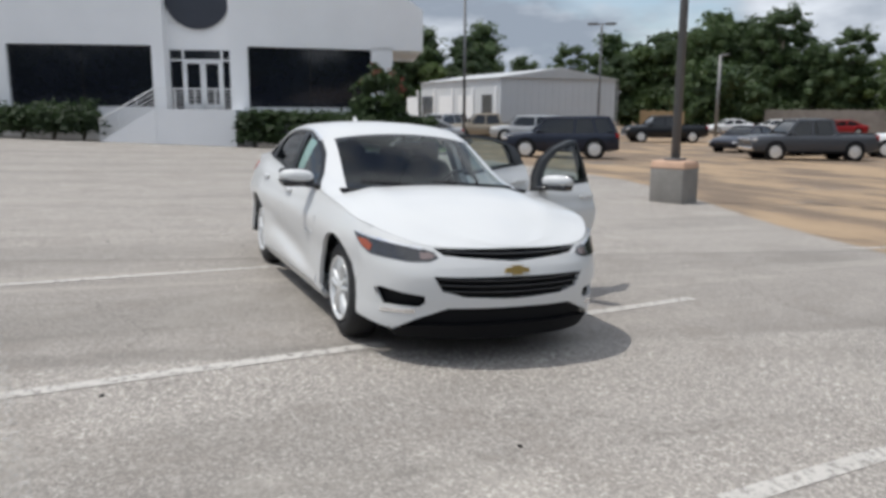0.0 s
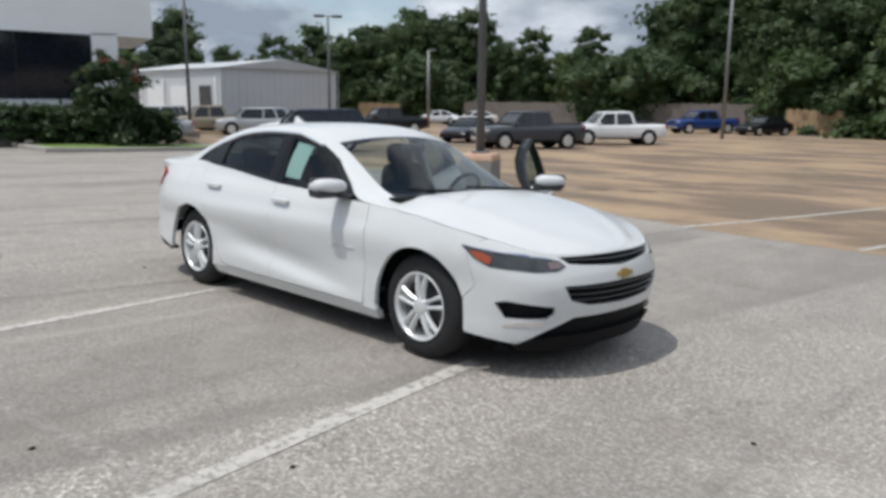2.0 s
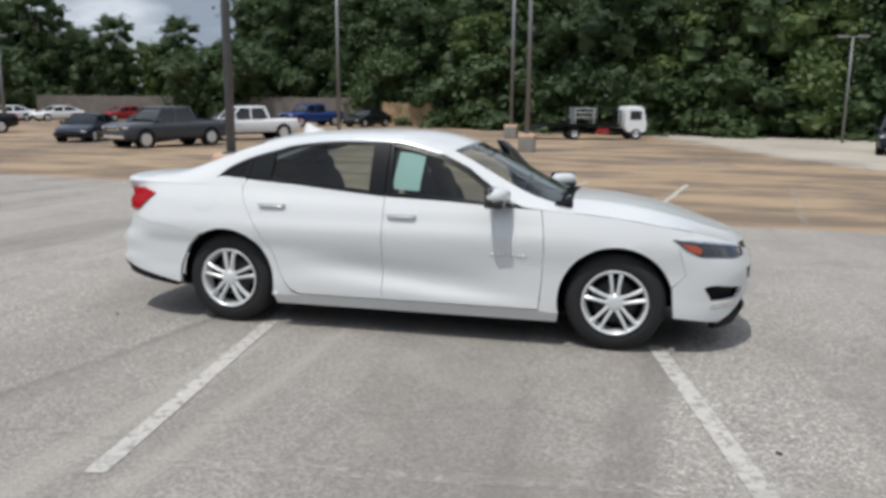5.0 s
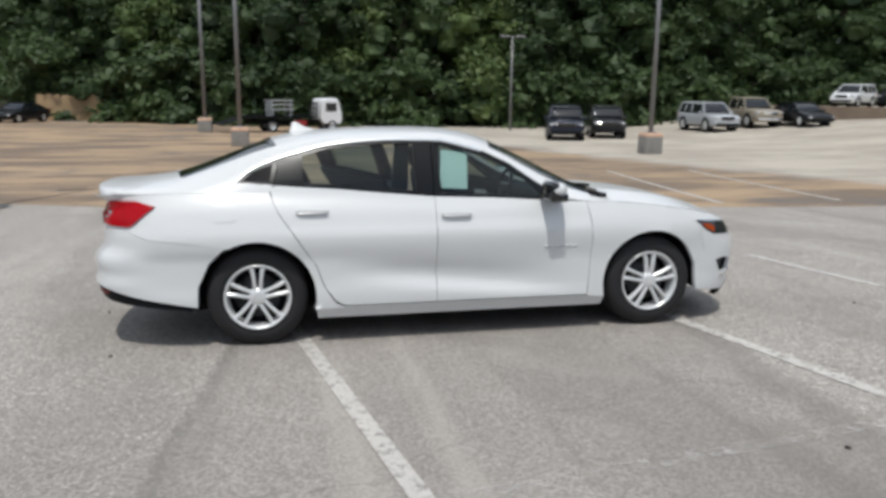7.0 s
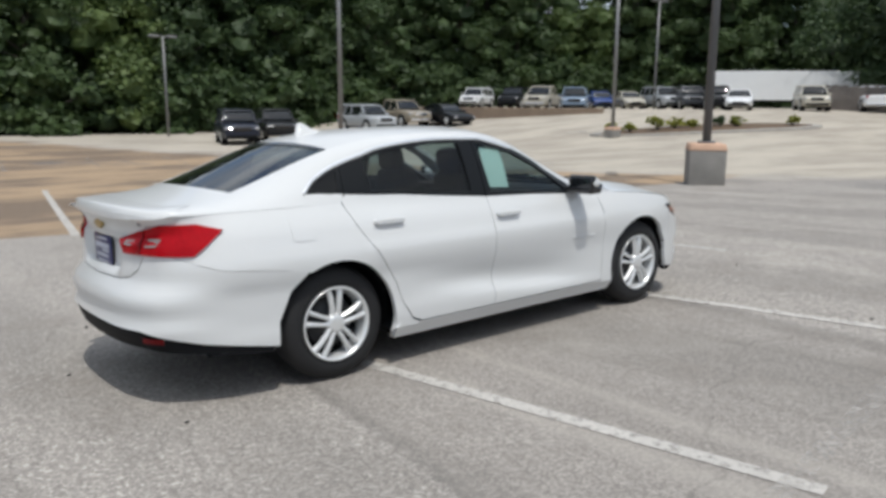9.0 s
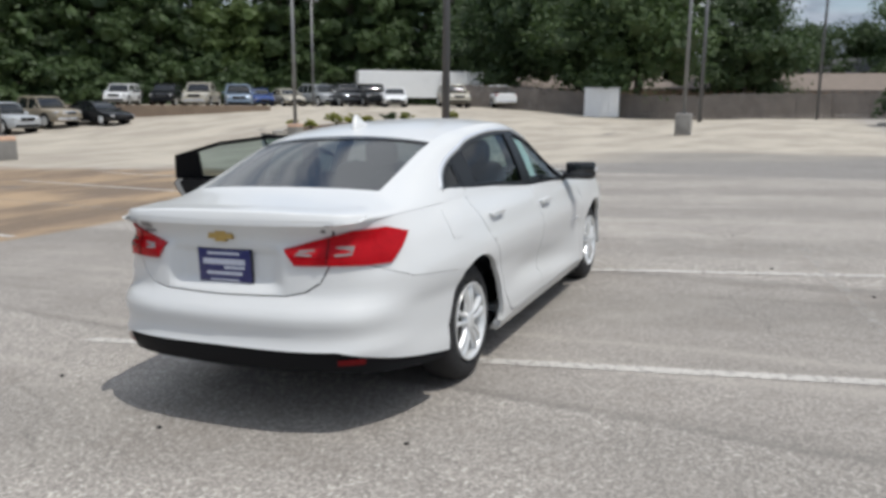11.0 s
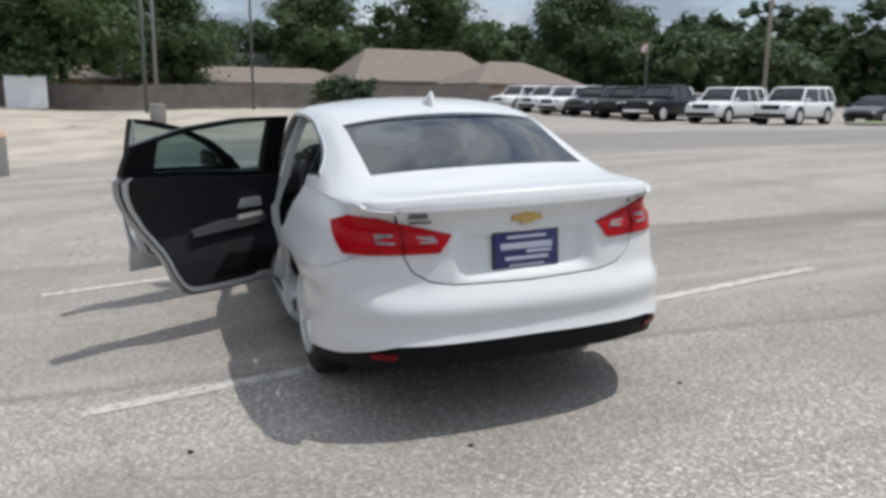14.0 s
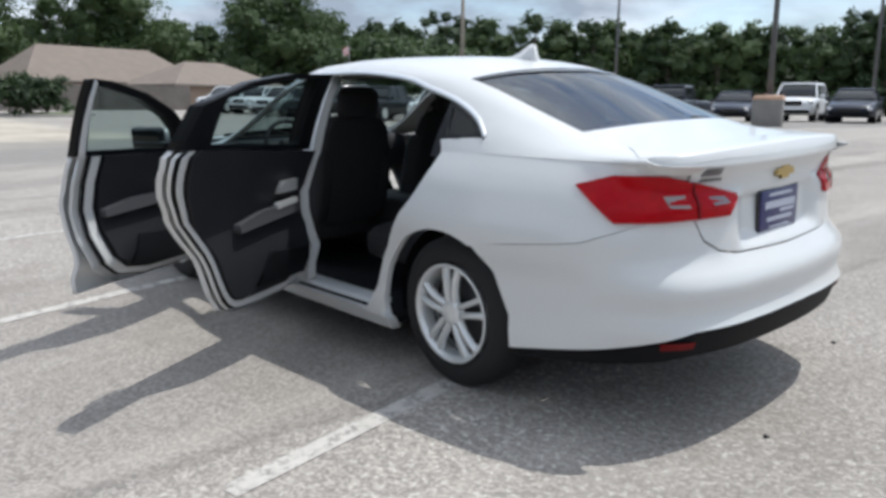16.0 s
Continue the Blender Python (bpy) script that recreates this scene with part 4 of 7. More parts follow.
# ---- ground ----
def ground_material():
    m = bpy.data.materials.new("worn_asphalt")
    m.use_nodes = True
    n, l = m.node_tree.nodes, m.node_tree.links
    b = n["Principled BSDF"]
    b.inputs["Roughness"].default_value = 0.9
    geo = n.new("ShaderNodeNewGeometry")
    sep = n.new("ShaderNodeSeparateXYZ")
    l.new(geo.outputs["Position"], sep.inputs[0])

    def noise_tex(scale, detail=4, rough=0.6, vec=None):
        t = n.new("ShaderNodeTexNoise")
        t.inputs["Scale"].default_value = scale
        t.inputs["Detail"].default_value = detail
        t.inputs["Roughness"].default_value = rough
        l.new(vec if vec is not None else geo.outputs["Position"], t.inputs["Vector"])
        return t.outputs["Fac"]

    def math_node(op, a, c, d=None):
        t = n.new("ShaderNodeMath")
        t.operation = op
        for i, v in enumerate((a, c, d)):
            if v is None:
                continue
            if isinstance(v, (int, float)):
                t.inputs[i].default_value = v
            else:
                l.new(v, t.inputs[i])
        return t.outputs[0]

    def smooth_map(v, a, c, lo=0.0, hi=1.0):
        t = n.new("ShaderNodeMapRange")
        t.interpolation_type = "SMOOTHSTEP"
        t.inputs["From Min"].default_value = a
        t.inputs["From Max"].default_value = c
        t.inputs["To Min"].default_value = lo
        t.inputs["To Max"].default_value = hi
        l.new(v, t.inputs["Value"])
        return t.outputs["Result"]

    def mix(fac, a, c):
        t = n.new("ShaderNodeMix")
        t.data_type = "RGBA"
        l.new(fac, t.inputs[0])
        for i, v in ((6, a), (7, c)):
            if isinstance(v, tuple):
                t.inputs[i].default_value = (*v, 1)
            else:
                l.new(v, t.inputs[i])
        return t.outputs[2]

    x, y = sep.outputs["X"], sep.outputs["Y"]
    edge = noise_tex(0.5, 5)
    # stone chips in the binder
    vor = n.new("ShaderNodeTexVoronoi")
    vor.inputs["Scale"].default_value = 85
    l.new(geo.outputs["Position"], vor.inputs["Vector"])
    chip = n.new("ShaderNodeSeparateColor")
    l.new(vor.outputs["Color"], chip.inputs[0])
    base = mix(smooth_map(chip.outputs[0], 0.2, 0.95), (0.228, 0.209, 0.190), (0.405, 0.370, 0.334))
    speck = noise_tex(38, 2, 0.6)
    worn = smooth_map(noise_tex(0.7, 5, 0.6), 0.38, 0.62, 0.45, 1.0)
    # lines that run with the bays
    along = math_node("ADD", x, math_node("MULTIPLY", y, 0.15))
    wob = math_node("MULTIPLY", math_node("SUBTRACT", noise_tex(1.3, 6, 0.65), 0.5), 0.22)
    seam = math_node("ADD", math_node("SUBTRACT", x, math_node("MULTIPLY", y, 0.115)), wob)
    # the sealed bay under the car is finer and darker, the lanes beside it show coarse stone
    bay = math_node("MULTIPLY", smooth_map(seam, -1.535, -1.485), smooth_map(seam, 1.98, 1.86))
    coarse = math_node("SUBTRACT", 1.0, math_node("MULTIPLY", bay, 0.55))
    fleck = math_node("MULTIPLY", worn, coarse)
    base = mix(math_node("MULTIPLY", smooth_map(speck, 0.56, 0.66, 0, 0.82), fleck), base, (0.66, 0.62, 0.565))
    dark = noise_tex(33, 3, 0.7)
    base = mix(math_node("MULTIPLY", smooth_map(dark, 0.54, 0.66, 0, 0.55), fleck), base, (0.105, 0.10, 0.094))
    base = mix(math_node("MULTIPLY", bay, smooth_map(noise_tex(0.5, 6, 0.7), 0.30, 0.60, 0.48, 0.14)), base, (0.180, 0.162, 0.146))
    strip = math_node("MULTIPLY", smooth_map(seam, 1.60, 1.76), smooth_map(seam, 2.02, 1.90))
    base = mix(math_node("MULTIPLY", strip, smooth_map(y, 1.2, -0.6, 0.10, 0.36)), base, (0.125, 0.115, 0.105))
    edge_line = math_node("MULTIPLY", smooth_map(seam, -1.56, -1.515), smooth_map(seam, -1.40, -1.50))
    base = mix(math_node("MULTIPLY", edge_line, 0.30), base, (0.10, 0.094, 0.088))
    # older sealed lanes, in long soft streaks
    skew = math_node("ADD", along, math_node("MULTIPLY", edge, 0.9))
    wave = math_node("SINE", math_node("MULTIPLY", skew, 2.25), 0)
    patch = noise_tex(0.16, 4, 0.55)
    bays = math_node("MULTIPLY", smooth_map(wave, 0.0, 0.8), smooth_map(patch, 0.40, 0.56))
    base = mix(math_node("MULTIPLY", bays, 0.34), base, (0.15, 0.138, 0.124))
    lane = n.new("ShaderNodeMapping")
    lane.inputs["Rotation"].default_value = (0, 0, radians(8.5))
    lane.inputs["Scale"].default_value = (1.5, 0.10, 1)
    l.new(geo.outputs["Position"], lane.inputs["Vector"])
    tar = noise_tex(1.0, 6, 0.62, lane.outputs["Vector"])
    base = mix(smooth_map(tar, 0.57, 0.70, 0, 0.42), base, (0.135, 0.122, 0.108))
    base = mix(smooth_map(tar, 0.46, 0.34, 0, 0.34), base, (0.44, 0.405, 0.36))
    fade = noise_tex(0.35, 6, 0.65)
    base = mix(smooth_map(fade, 0.55, 0.72, 0, 0.4), base, (0.41, 0.378, 0.335))
    blot = noise_tex(0.9, 8, 0.72)
    base = mix(smooth_map(blot, 0.50, 0.66, 0, 0.36), base, (0.195, 0.17, 0.148))
    # the older lot beyond, washed with sand
    far_edge = math_node("ADD", y, math_node("MULTIPLY", smooth_map(x, 2.0, -14.0), -4.6))
    far_edge = math_node("ADD", far_edge, math_node("MULTIPLY", edge, 0.5))
    far_edge = math_node("ADD", far_edge, smooth_map(x, 3.0, 13.0, 0.0, 1.1))
    tan_mask = math_node("MULTIPLY", smooth_map(far_edge, 7.0, 7.25), smooth_map(math_node("ADD", math_node("ADD", x, math_node("MULTIPLY", y, 0.25)), math_node("MULTIPLY", edge, 5.0)), 19.5, 17.5))
    sand_n = noise_tex(0.22, 6, 0.62)
    stretch = n.new("ShaderNodeMapping")
    stretch.inputs["Scale"].default_value = (0.24, 0.46, 1)
    l.new(geo.outputs["Position"], stretch.inputs["Vector"])
    streak = noise_tex(1.0, 6, 0.6, stretch.outputs["Vector"])
    sand = mix(smooth_map(streak, 0.40, 0.62), (0.175, 0.128, 0.090), (0.365, 0.260, 0.162))
    sand = mix(smooth_map(sand_n, 0.56, 0.70), sand, (0.14, 0.125, 0.115))
    sand = mix(smooth_map(speck, 0.6, 0.75, 0, 0.35), sand, (0.5, 0.42, 0.33))
    col = mix(tan_mask, base, sand)
    # pale concrete-like lot further on
    pale_line = math_node("ADD", math_node("ADD", x, math_node("MULTIPLY", y, 0.25)), math_node("MULTIPLY", edge, 5.0))
    pale_mask = math_node("MULTIPLY", smooth_map(pale_line, 17.8, 19.8), smooth_map(math_node("ADD", y, edge), -7.0, -5.0))
    pale = mix(smooth_map(streak, 0.35, 0.65), (0.34, 0.30, 0.25), (0.46, 0.415, 0.345))
    col = mix(pale_mask, col, pale)
    # cracks
    cr = n.new("ShaderNodeTexVoronoi")
    cr.feature = "DISTANCE_TO_EDGE"
    cr.inputs["Scale"].default_value = 0.17
    warp = n.new("ShaderNodeVectorMath")
    warp.operation = "ADD"
    wn2 = n.new("ShaderNodeTexNoise")
    wn2.inputs["Scale"].default_value = 0.9
    wn2.inputs["Detail"].default_value = 5
    l.new(geo.outputs["Position"], wn2.inputs["Vector"])
    l.new(geo.outputs["Position"], warp.inputs[0])
    l.new(wn2.outputs["Color"], warp.inputs[1])
    l.new(warp.outputs["Vector"], cr.inputs["Vector"])
    col = mix(smooth_map(cr.outputs["Distance"], 0.0020, 0.0006, 0, 0.22), col, (0.07, 0.065, 0.06))
    # the darker driving lane across the lot
    across = math_node("ADD", math_node("SUBTRACT", x, math_node("MULTIPLY", y, 0.25)), math_node("MULTIPLY", edge, 0.8))
    lane_mask = math_node("MULTIPLY", math_node("MULTIPLY", smooth_map(across, 12.5, 13.1), smooth_map(across, 22.5, 20.0)), smooth_map(y, 4.0, 1.0))
    col = mix(math_node("MULTIPLY", lane_mask, 0.6), col, (0.165, 0.158, 0.152))
    l.new(col, b.inputs["Base Color"])
    bp = n.new("ShaderNodeBump")
    bp.inputs["Strength"].default_value = 0.5
    bp.inputs["Distance"].default_value = 0.01
    l.new(chip.outputs[0], bp.inputs["Height"])
    l.new(bp.outputs["Normal"], b.inputs["Normal"])
    return m


def ground():
    def ticks():
        t = [i * 1.0 for i in range(-20, 21)]
        v, s = 20.0, 1.2
        while v < 900:
            v += s
            s *= 1.14
            t += [v, -v]
        return sorted(t)
    tx = ticks()
    verts = [(x, y, ground_z(x, y)) for y in tx for x in tx]
    n = len(tx)
    faces = [(j * n + i, j * n + i + 1, (j + 1) * n + i + 1, (j + 1) * n + i) for j in range(n - 1) for i in range(n - 1)]
    me = bpy.data.meshes.new("ground")
    me.from_pydata(verts, [], faces)
    for p in me.polygons:
        p.use_smooth = True
    me.materials.append(ground_material())
    tagged(new("ground", me), "worn grey asphalt parking lot with sandy tan stretch", "ground", kind="structure")


def paint_material():
    m = material("worn_line_paint", (0.52, 0.495, 0.46), 0.8, 0, 0.12, 3, 40)
    n, l = m.node_tree.nodes, m.node_tree.links
    b = n["Principled BSDF"]
    co = n.new("ShaderNodeNewGeometry")
    t = n.new("ShaderNodeTexNoise")
    t.inputs["Scale"].default_value = 16
    t.inputs["Detail"].default_value = 8
    t.inputs["Roughness"].default_value = 0.75
    l.new(co.outputs["Position"], t.inputs["Vector"])
    r = n.new("ShaderNodeMapRange")
    r.inputs["From Min"].default_value = 0.30
    r.inputs["From Max"].default_value = 0.50
    r.inputs["To Max"].default_value = 0.9
    l.new(t.outputs["Fac"], r.inputs["Value"])
    l.new(r.outputs["Result"], b.inputs["Alpha"])
    return m


LINE_PAINT = paint_material()


def faded(mat, k):
    c = mat.copy()
    for nd in c.node_tree.nodes:
        if nd.bl_idname == "ShaderNodeMapRange" and abs(nd.inputs["From Min"].default_value - 0.30) < 0.001:
            nd.inputs["From Min"].default_value, nd.inputs["From Max"].default_value = 0.36 + k, 0.62 + k
    return c


LINE_FAINT = faded(LINE_PAINT, 0.10)


def painted_line(p, q, w, mat=None):
    p, q = Vector(p), Vector(q)
    d = (q - p).normalized()
    nrm = Vector((-d.y, d.x)) * w / 2
    n = max(2, int((q - p).length / 0.5))
    bm = bmesh.new()
    rows = []
    for i in range(n + 1):
        c = p + (q - p) * i / n
        rows.append([bm.verts.new((v.x, v.y, ground_z(v.x, v.y) + 0.005)) for v in (c + nrm, c - nrm)])
    for a, b in zip(rows, rows[1:]):
        bm.faces.new((a[0], b[0], b[1], a[1]))
    ob = part("parking_line", bm, mat or LINE_PAINT, None)
    tagged(ob, "worn white painted parking bay line", "painted line", "bay lines", "structure")


ground()
painted_line((-1.57, 2.0), (-0.70, -3.35), 0.10)
painted_line((1.08, 2.55), (1.62, -0.3), 0.11)
painted_line((1.70, -0.62), (2.14, -3.3), 0.11)
painted_line((4.2, 0.0), (4.0, 1.8), 0.11)
painted_line((-0.9, -3.25), (3.4, -2.62), 0.10, LINE_FAINT)
painted_line((-4.4, 2.2), (-3.9, -1.6), 0.10, LINE_FAINT)
for _k in range(-3, 6):
    _x = 1.72 + 2.6 * _k
    if _x > -1.5:
        painted_line((_x, 7.1), (_x + 1.4, 15.5), 0.12, LINE_PAINT if _k in (-1, 0, 2, 3) else LINE_FAINT)
for _k in range(5):
    painted_line((-9 - 2.9 * _k, 14.5), (-8.2 - 2.9 * _k, 19.0), 0.12, LINE_FAINT)
    painted_line((-2 + 2.9 * _k, 22.5), (-1.2 + 2.9 * _k, 27.5), 0.12, LINE_FAINT)

# ---- lamp posts ----
CONCRETE = material("weathered_concrete", (0.22, 0.21, 0.195), 0.9, 0, 0.25, 2.5, 40, 0.4)
CAP_PINK = material("painted_cap", (0.52, 0.34, 0.24), 0.8, 0, 0.2, 3, 40, 0.2)
POLE_DARK = material("bronze_pole_paint", (0.12, 0.122, 0.126), 0.5, 0.3, 0.12, 2, 40)
POLE_GREY = material("galvanised_pole", (0.22, 0.22, 0.22), 0.5, 0.4, 0.12, 2, 40)
WOOD_POLE = material("utility_pole_wood", (0.26, 0.23, 0.19), 0.85, 0, 0.2, 2, 40, 0.3)


def lamp_post(x, y, h=9.0, base=0.95, w=0.86, r=0.075, mat=None, heads=2, turn=0.0, cap=True, wooden=False):
    z = ground_z(x, y)
    t = thing("street_lamp", "dark steel lamp post on a square concrete base" if base else "slim lamp post with flat lamp heads", "lamp post", pose(x, y, z, 0, 0, turn), "lamp posts")
    mat = mat or POLE_DARK
    if base:
        part("base", box_bm((0, 0, base / 2 - 0.1), (w, w, base + 0.2 - 0.12), 0.03), CONCRETE, t)
        part("base_cap", box_bm((0, 0, base - 0.03), (w * 1.04, w * 1.04, 0.16), 0.03, taper=0.9), CAP_PINK if cap else CONCRETE, t)
        part("foot_plate", box_bm((0, 0, base + 0.07), (0.34, 0.34, 0.05), 0.01), mat, t)
    part("pole", cyl_bm((0, 0, max(0, base)), (0, 0, h), r, r * 0.75, 14), mat, t)
    for k in range(heads):
        a = math.pi * k
        hd = box_bm((math.cos(a) * 0.55, 0, h - 0.02), (0.62, 0.36, 0.14), 0.03)
        add_cyl(hd, (0, 0, h - 0.03), (math.cos(a) * 0.4, 0, h - 0.02), 0.03, n=8)
        part("lamp_head", hd, mat, t)


lamp_post(-6.45, 8.6, 9.0, 0.82, 0.74, 0.095, turn=25)
lamp_post(12.0, 5.23, 9.0, 0.88, 0.80, 0.10, turn=40)
lamp_post(13.6, 23.3, 9.5, 0.80, 0.74, 0.10, POLE_GREY)
lamp_post(-2.9, 29.5, 10.5, 0.78, 0.74, 0.10, POLE_GREY)
lamp_post(-5.5, 42.5, 11.0, 0.8, 0.80, 0.11, POLE_GREY)
lamp_post(33.0, 2.2, 9.5, 0.95, 0.7, 0.09, POLE_GREY, cap=False)
lamp_post(8.7, -23.2, 9.0, 1.0, 0.95, 0.10, turn=20)
lamp_post(-38.0, 18.4, 9.5, 0.45, 0.8, 0.10)
lamp_post(-34.5, 26.0, 7.4, 0, 0.6, 0.08, turn=60)
lamp_post(-19.0, 48.0, 12.0, 0, 0.6, 0.13, POLE_GREY)
lamp_post(-47.0, 47.0, 7.0, 0, 0.6, 0.16, POLE_GREY, heads=1)
lamp_post(28.5, 21.0, 9.0, 0.5, 0.6, 0.10, POLE_GREY)
lamp_post(14.2, 45.0, 6.2, 0, 0.6, 0.08, POLE_GREY)
lamp_post(50.0, 34.0, 8.5, 0, 0.6, 0.10, POLE_GREY)
lamp_post(50.0, 3.2, 11.0, 0, 0.6, 0.13)
lamp_post(53.0, -4.0, 13.0, 0, 0.6, 0.10)
lamp_post(30.0, -44.0, 12.5, 0, 0.6, 0.10)
lamp_post(12.0, -42.0, 13.0, 0, 0.6, 0.10)

# ---- plants ----
def leaf_material(name, lo, hi):
    m = bpy.data.materials.new(name)
    m.use_nodes = True
    n, l = m.node_tree.nodes, m.node_tree.links
    b = n["Principled BSDF"]
    b.inputs["Roughness"].default_value = 0.6
    geo = n.new("ShaderNodeNewGeometry")
    info = n.new("ShaderNodeObjectInfo")
    co = n.new("ShaderNodeTexCoord")
    t = n.new("ShaderNodeTexNoise")
    t.inputs["Scale"].default_value = 0.45
    t.inputs["Detail"].default_value = 3
    l.new(co.outputs["Object"], t.inputs["Vector"])
    add = n.new("ShaderNodeMath")
    add.operation = "ADD"
    l.new(geo.outputs["Random Per Island"], add.inputs[0])
    l.new(t.outputs["Fac"], add.inputs[1])
    add2 = n.new("ShaderNodeMath")
    add2.operation = "MULTIPLY_ADD"
    add2.inputs[1].default_value = 0.8
    l.new(info.outputs["Random"], add2.inputs[0])
    l.new(add.outputs[0], add2.inputs[2])
    r = n.new("ShaderNodeMapRange")
    r.inputs["From Min"].default_value = 0.5
    r.inputs["From Max"].default_value = 2.0
    l.new(add2.outputs[0], r.inputs["Value"])
    mx = n.new("ShaderNodeMix")
    mx.data_type = "RGBA"
    mx.inputs[6].default_value = (*lo, 1)
    mx.inputs[7].default_value = (*hi, 1)
    l.new(r.outputs["Result"], mx.inputs[0])
    l.new(mx.outputs[2], b.inputs["Base Color"])
    tr = n.new("ShaderNodeBsdfTranslucent")
    l.new(mx.outputs[2], tr.inputs["Color"])
    ms = n.new("ShaderNodeMixShader")
    ms.inputs["Fac"].default_value = 0.38
    out = n["Material Output"]
    l.new(b.outputs["BSDF"], ms.inputs[1])
    l.new(tr.outputs["BSDF"], ms.inputs[2])
    l.new(ms.outputs["Shader"], out.inputs["Surface"])
    return m


LEAF = leaf_material("broad_leaves", (0.028, 0.054, 0.021), (0.082, 0.128, 0.044))
LEAF_LIGHT = leaf_material("light_leaves", (0.045, 0.085, 0.026), (0.14, 0.195, 0.058))
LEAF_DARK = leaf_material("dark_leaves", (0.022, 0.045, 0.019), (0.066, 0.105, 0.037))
LEAF_SHRUB = leaf_material("shrub_leaves", (0.014, 0.030, 0.012), (0.06, 0.10, 0.035))
LEAF_YELLOW = leaf_material("yellow_shrub_leaves", (0.10, 0.13, 0.02), (0.30, 0.30, 0.05))
BLOSSOM = leaf_material("red_blossom", (0.10, 0.05, 0.02), (0.30, 0.07, 0.06))
BARK = material("bark", (0.10, 0.085, 0.07), 0.9, 0, 0.3, 3, 30, 0.5)
GRASS = material("lawn_grass", (0.13, 0.20, 0.045), 0.9, 0, 0.3, 1.5, 60, 0.4)


def leaf_cloud(name, blobs, count, size, seed, core=0.0):
    """Sprays of small leaves over the skins of uneven lumps."""
    rng = np.random.RandomState(seed)
    cs = np.array([b[:3] for b in blobs])
    rs = np.array([b[3] for b in blobs])
    per = 18
    sprays = max(8, count // per)
    pick = rng.choice(len(blobs), sprays, p=rs ** 2 / (rs ** 2).sum())
    d = rng.normal(size=(sprays, 3))
    d /= np.linalg.norm(d, axis=1)[:, None]
    d[:, 2] = np.where(d[:, 2] < -0.35, -d[:, 2] * 0.6, d[:, 2])
    rad = rs[pick] * (0.70 + 0.42 * rng.random_sample(sprays) ** 1.5)
    mid = cs[pick] + d * rad[:, None] * np.array([1, 1, 0.85])
    count = sprays * per
    out = np.repeat(d, per, axis=0)
    wide = np.repeat(rs[pick] * (0.13 + 0.16 * rng.random_sample(sprays)), per)[:, None]
    pos = np.repeat(mid, per, axis=0) + rng.normal(size=(count, 3)) * wide * np.array([1, 1, 0.6])
    nrm = out * 0.7 + np.array([0, 0, 0.5]) + rng.normal(scale=0.6, size=(count, 3))
    nrm /= np.linalg.norm(nrm, axis=1)[:, None]
    a = np.cross(nrm, rng.normal(size=(count, 3)))
    a /= np.linalg.norm(a, axis=1)[:, None]
    b = np.cross(nrm, a)
    s = size * (0.6 + 0.8 * rng.random_sample(count))
    a, b = a * s[:, None], b * (s * 0.62)[:, None]
    v = np.stack([pos - a, pos - b * 0.9, pos + a, pos + b * 0.9], 1).reshape(-1, 3)
    v, f = v.tolist(), np.arange(count * 4).reshape(-1, 4).tolist()
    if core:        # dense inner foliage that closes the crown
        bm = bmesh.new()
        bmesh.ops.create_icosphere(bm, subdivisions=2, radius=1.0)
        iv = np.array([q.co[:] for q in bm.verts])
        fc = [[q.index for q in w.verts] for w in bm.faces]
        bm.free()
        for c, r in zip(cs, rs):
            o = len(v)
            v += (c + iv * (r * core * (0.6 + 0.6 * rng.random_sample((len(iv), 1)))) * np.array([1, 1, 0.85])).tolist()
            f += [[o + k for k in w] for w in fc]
    me = bpy.data.meshes.new(name)
    me.from_pydata(v, [], f)
    return me


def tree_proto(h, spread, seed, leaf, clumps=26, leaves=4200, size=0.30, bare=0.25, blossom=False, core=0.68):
    rng = random.Random(seed)
    t = thing("tree", "tall leafy green broadleaf tree", "tree")
    bm = bmesh.new()
    lean = (rng.uniform(-0.4, 0.4), rng.uniform(-0.4, 0.4))
    top = Vector((lean[0], lean[1], h * 0.72))
    add_cyl(bm, (0, 0, -0.3), top * 0.5, h * 0.018 + 0.05, h * 0.013 + 0.03, 9)
    add_cyl(bm, top * 0.5, top, h * 0.013 + 0.03, h * 0.005 + 0.01, 8)
    blobs = []
    for i in range(clumps):
        k = (i + 0.5) / clumps
        z = h * (bare + (0.93 - bare) * k)
        w = spread * math.sqrt(max(0.05, 1 - (abs(k - 0.42) / 0.60) ** 3.2))
        a = i * 2.4 + rng.uniform(-0.5, 0.5)
        r = w * rng.uniform(0.15, 0.85)
        c = (math.cos(a) * r + lean[0] * k, math.sin(a) * r + lean[1] * k, z + rng.uniform(-0.4, 0.4))
        br = spread * rng.uniform(0.26, 0.44) * (1.1 - 0.25 * k)
        blobs.append((*c, br))
        if i % 3 == 0:
            add_cyl(bm, top * min(0.9, 0.3 + 0.5 * k), c, h * 0.006 + 0.01, 0.02, 6)
    part("trunk", bm, BARK, t)
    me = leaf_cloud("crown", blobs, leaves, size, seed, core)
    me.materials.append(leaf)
    c = new("crown", me)
    c.parent = t
    if blossom:
        me = leaf_cloud("blossom", [b for b in blobs if b[2] > h * 0.6][:8], leaves // 12, size * 0.8, seed + 1)
        me.materials.append(BLOSSOM)
        c = new("blossom", me)
        c.parent = t
    return t


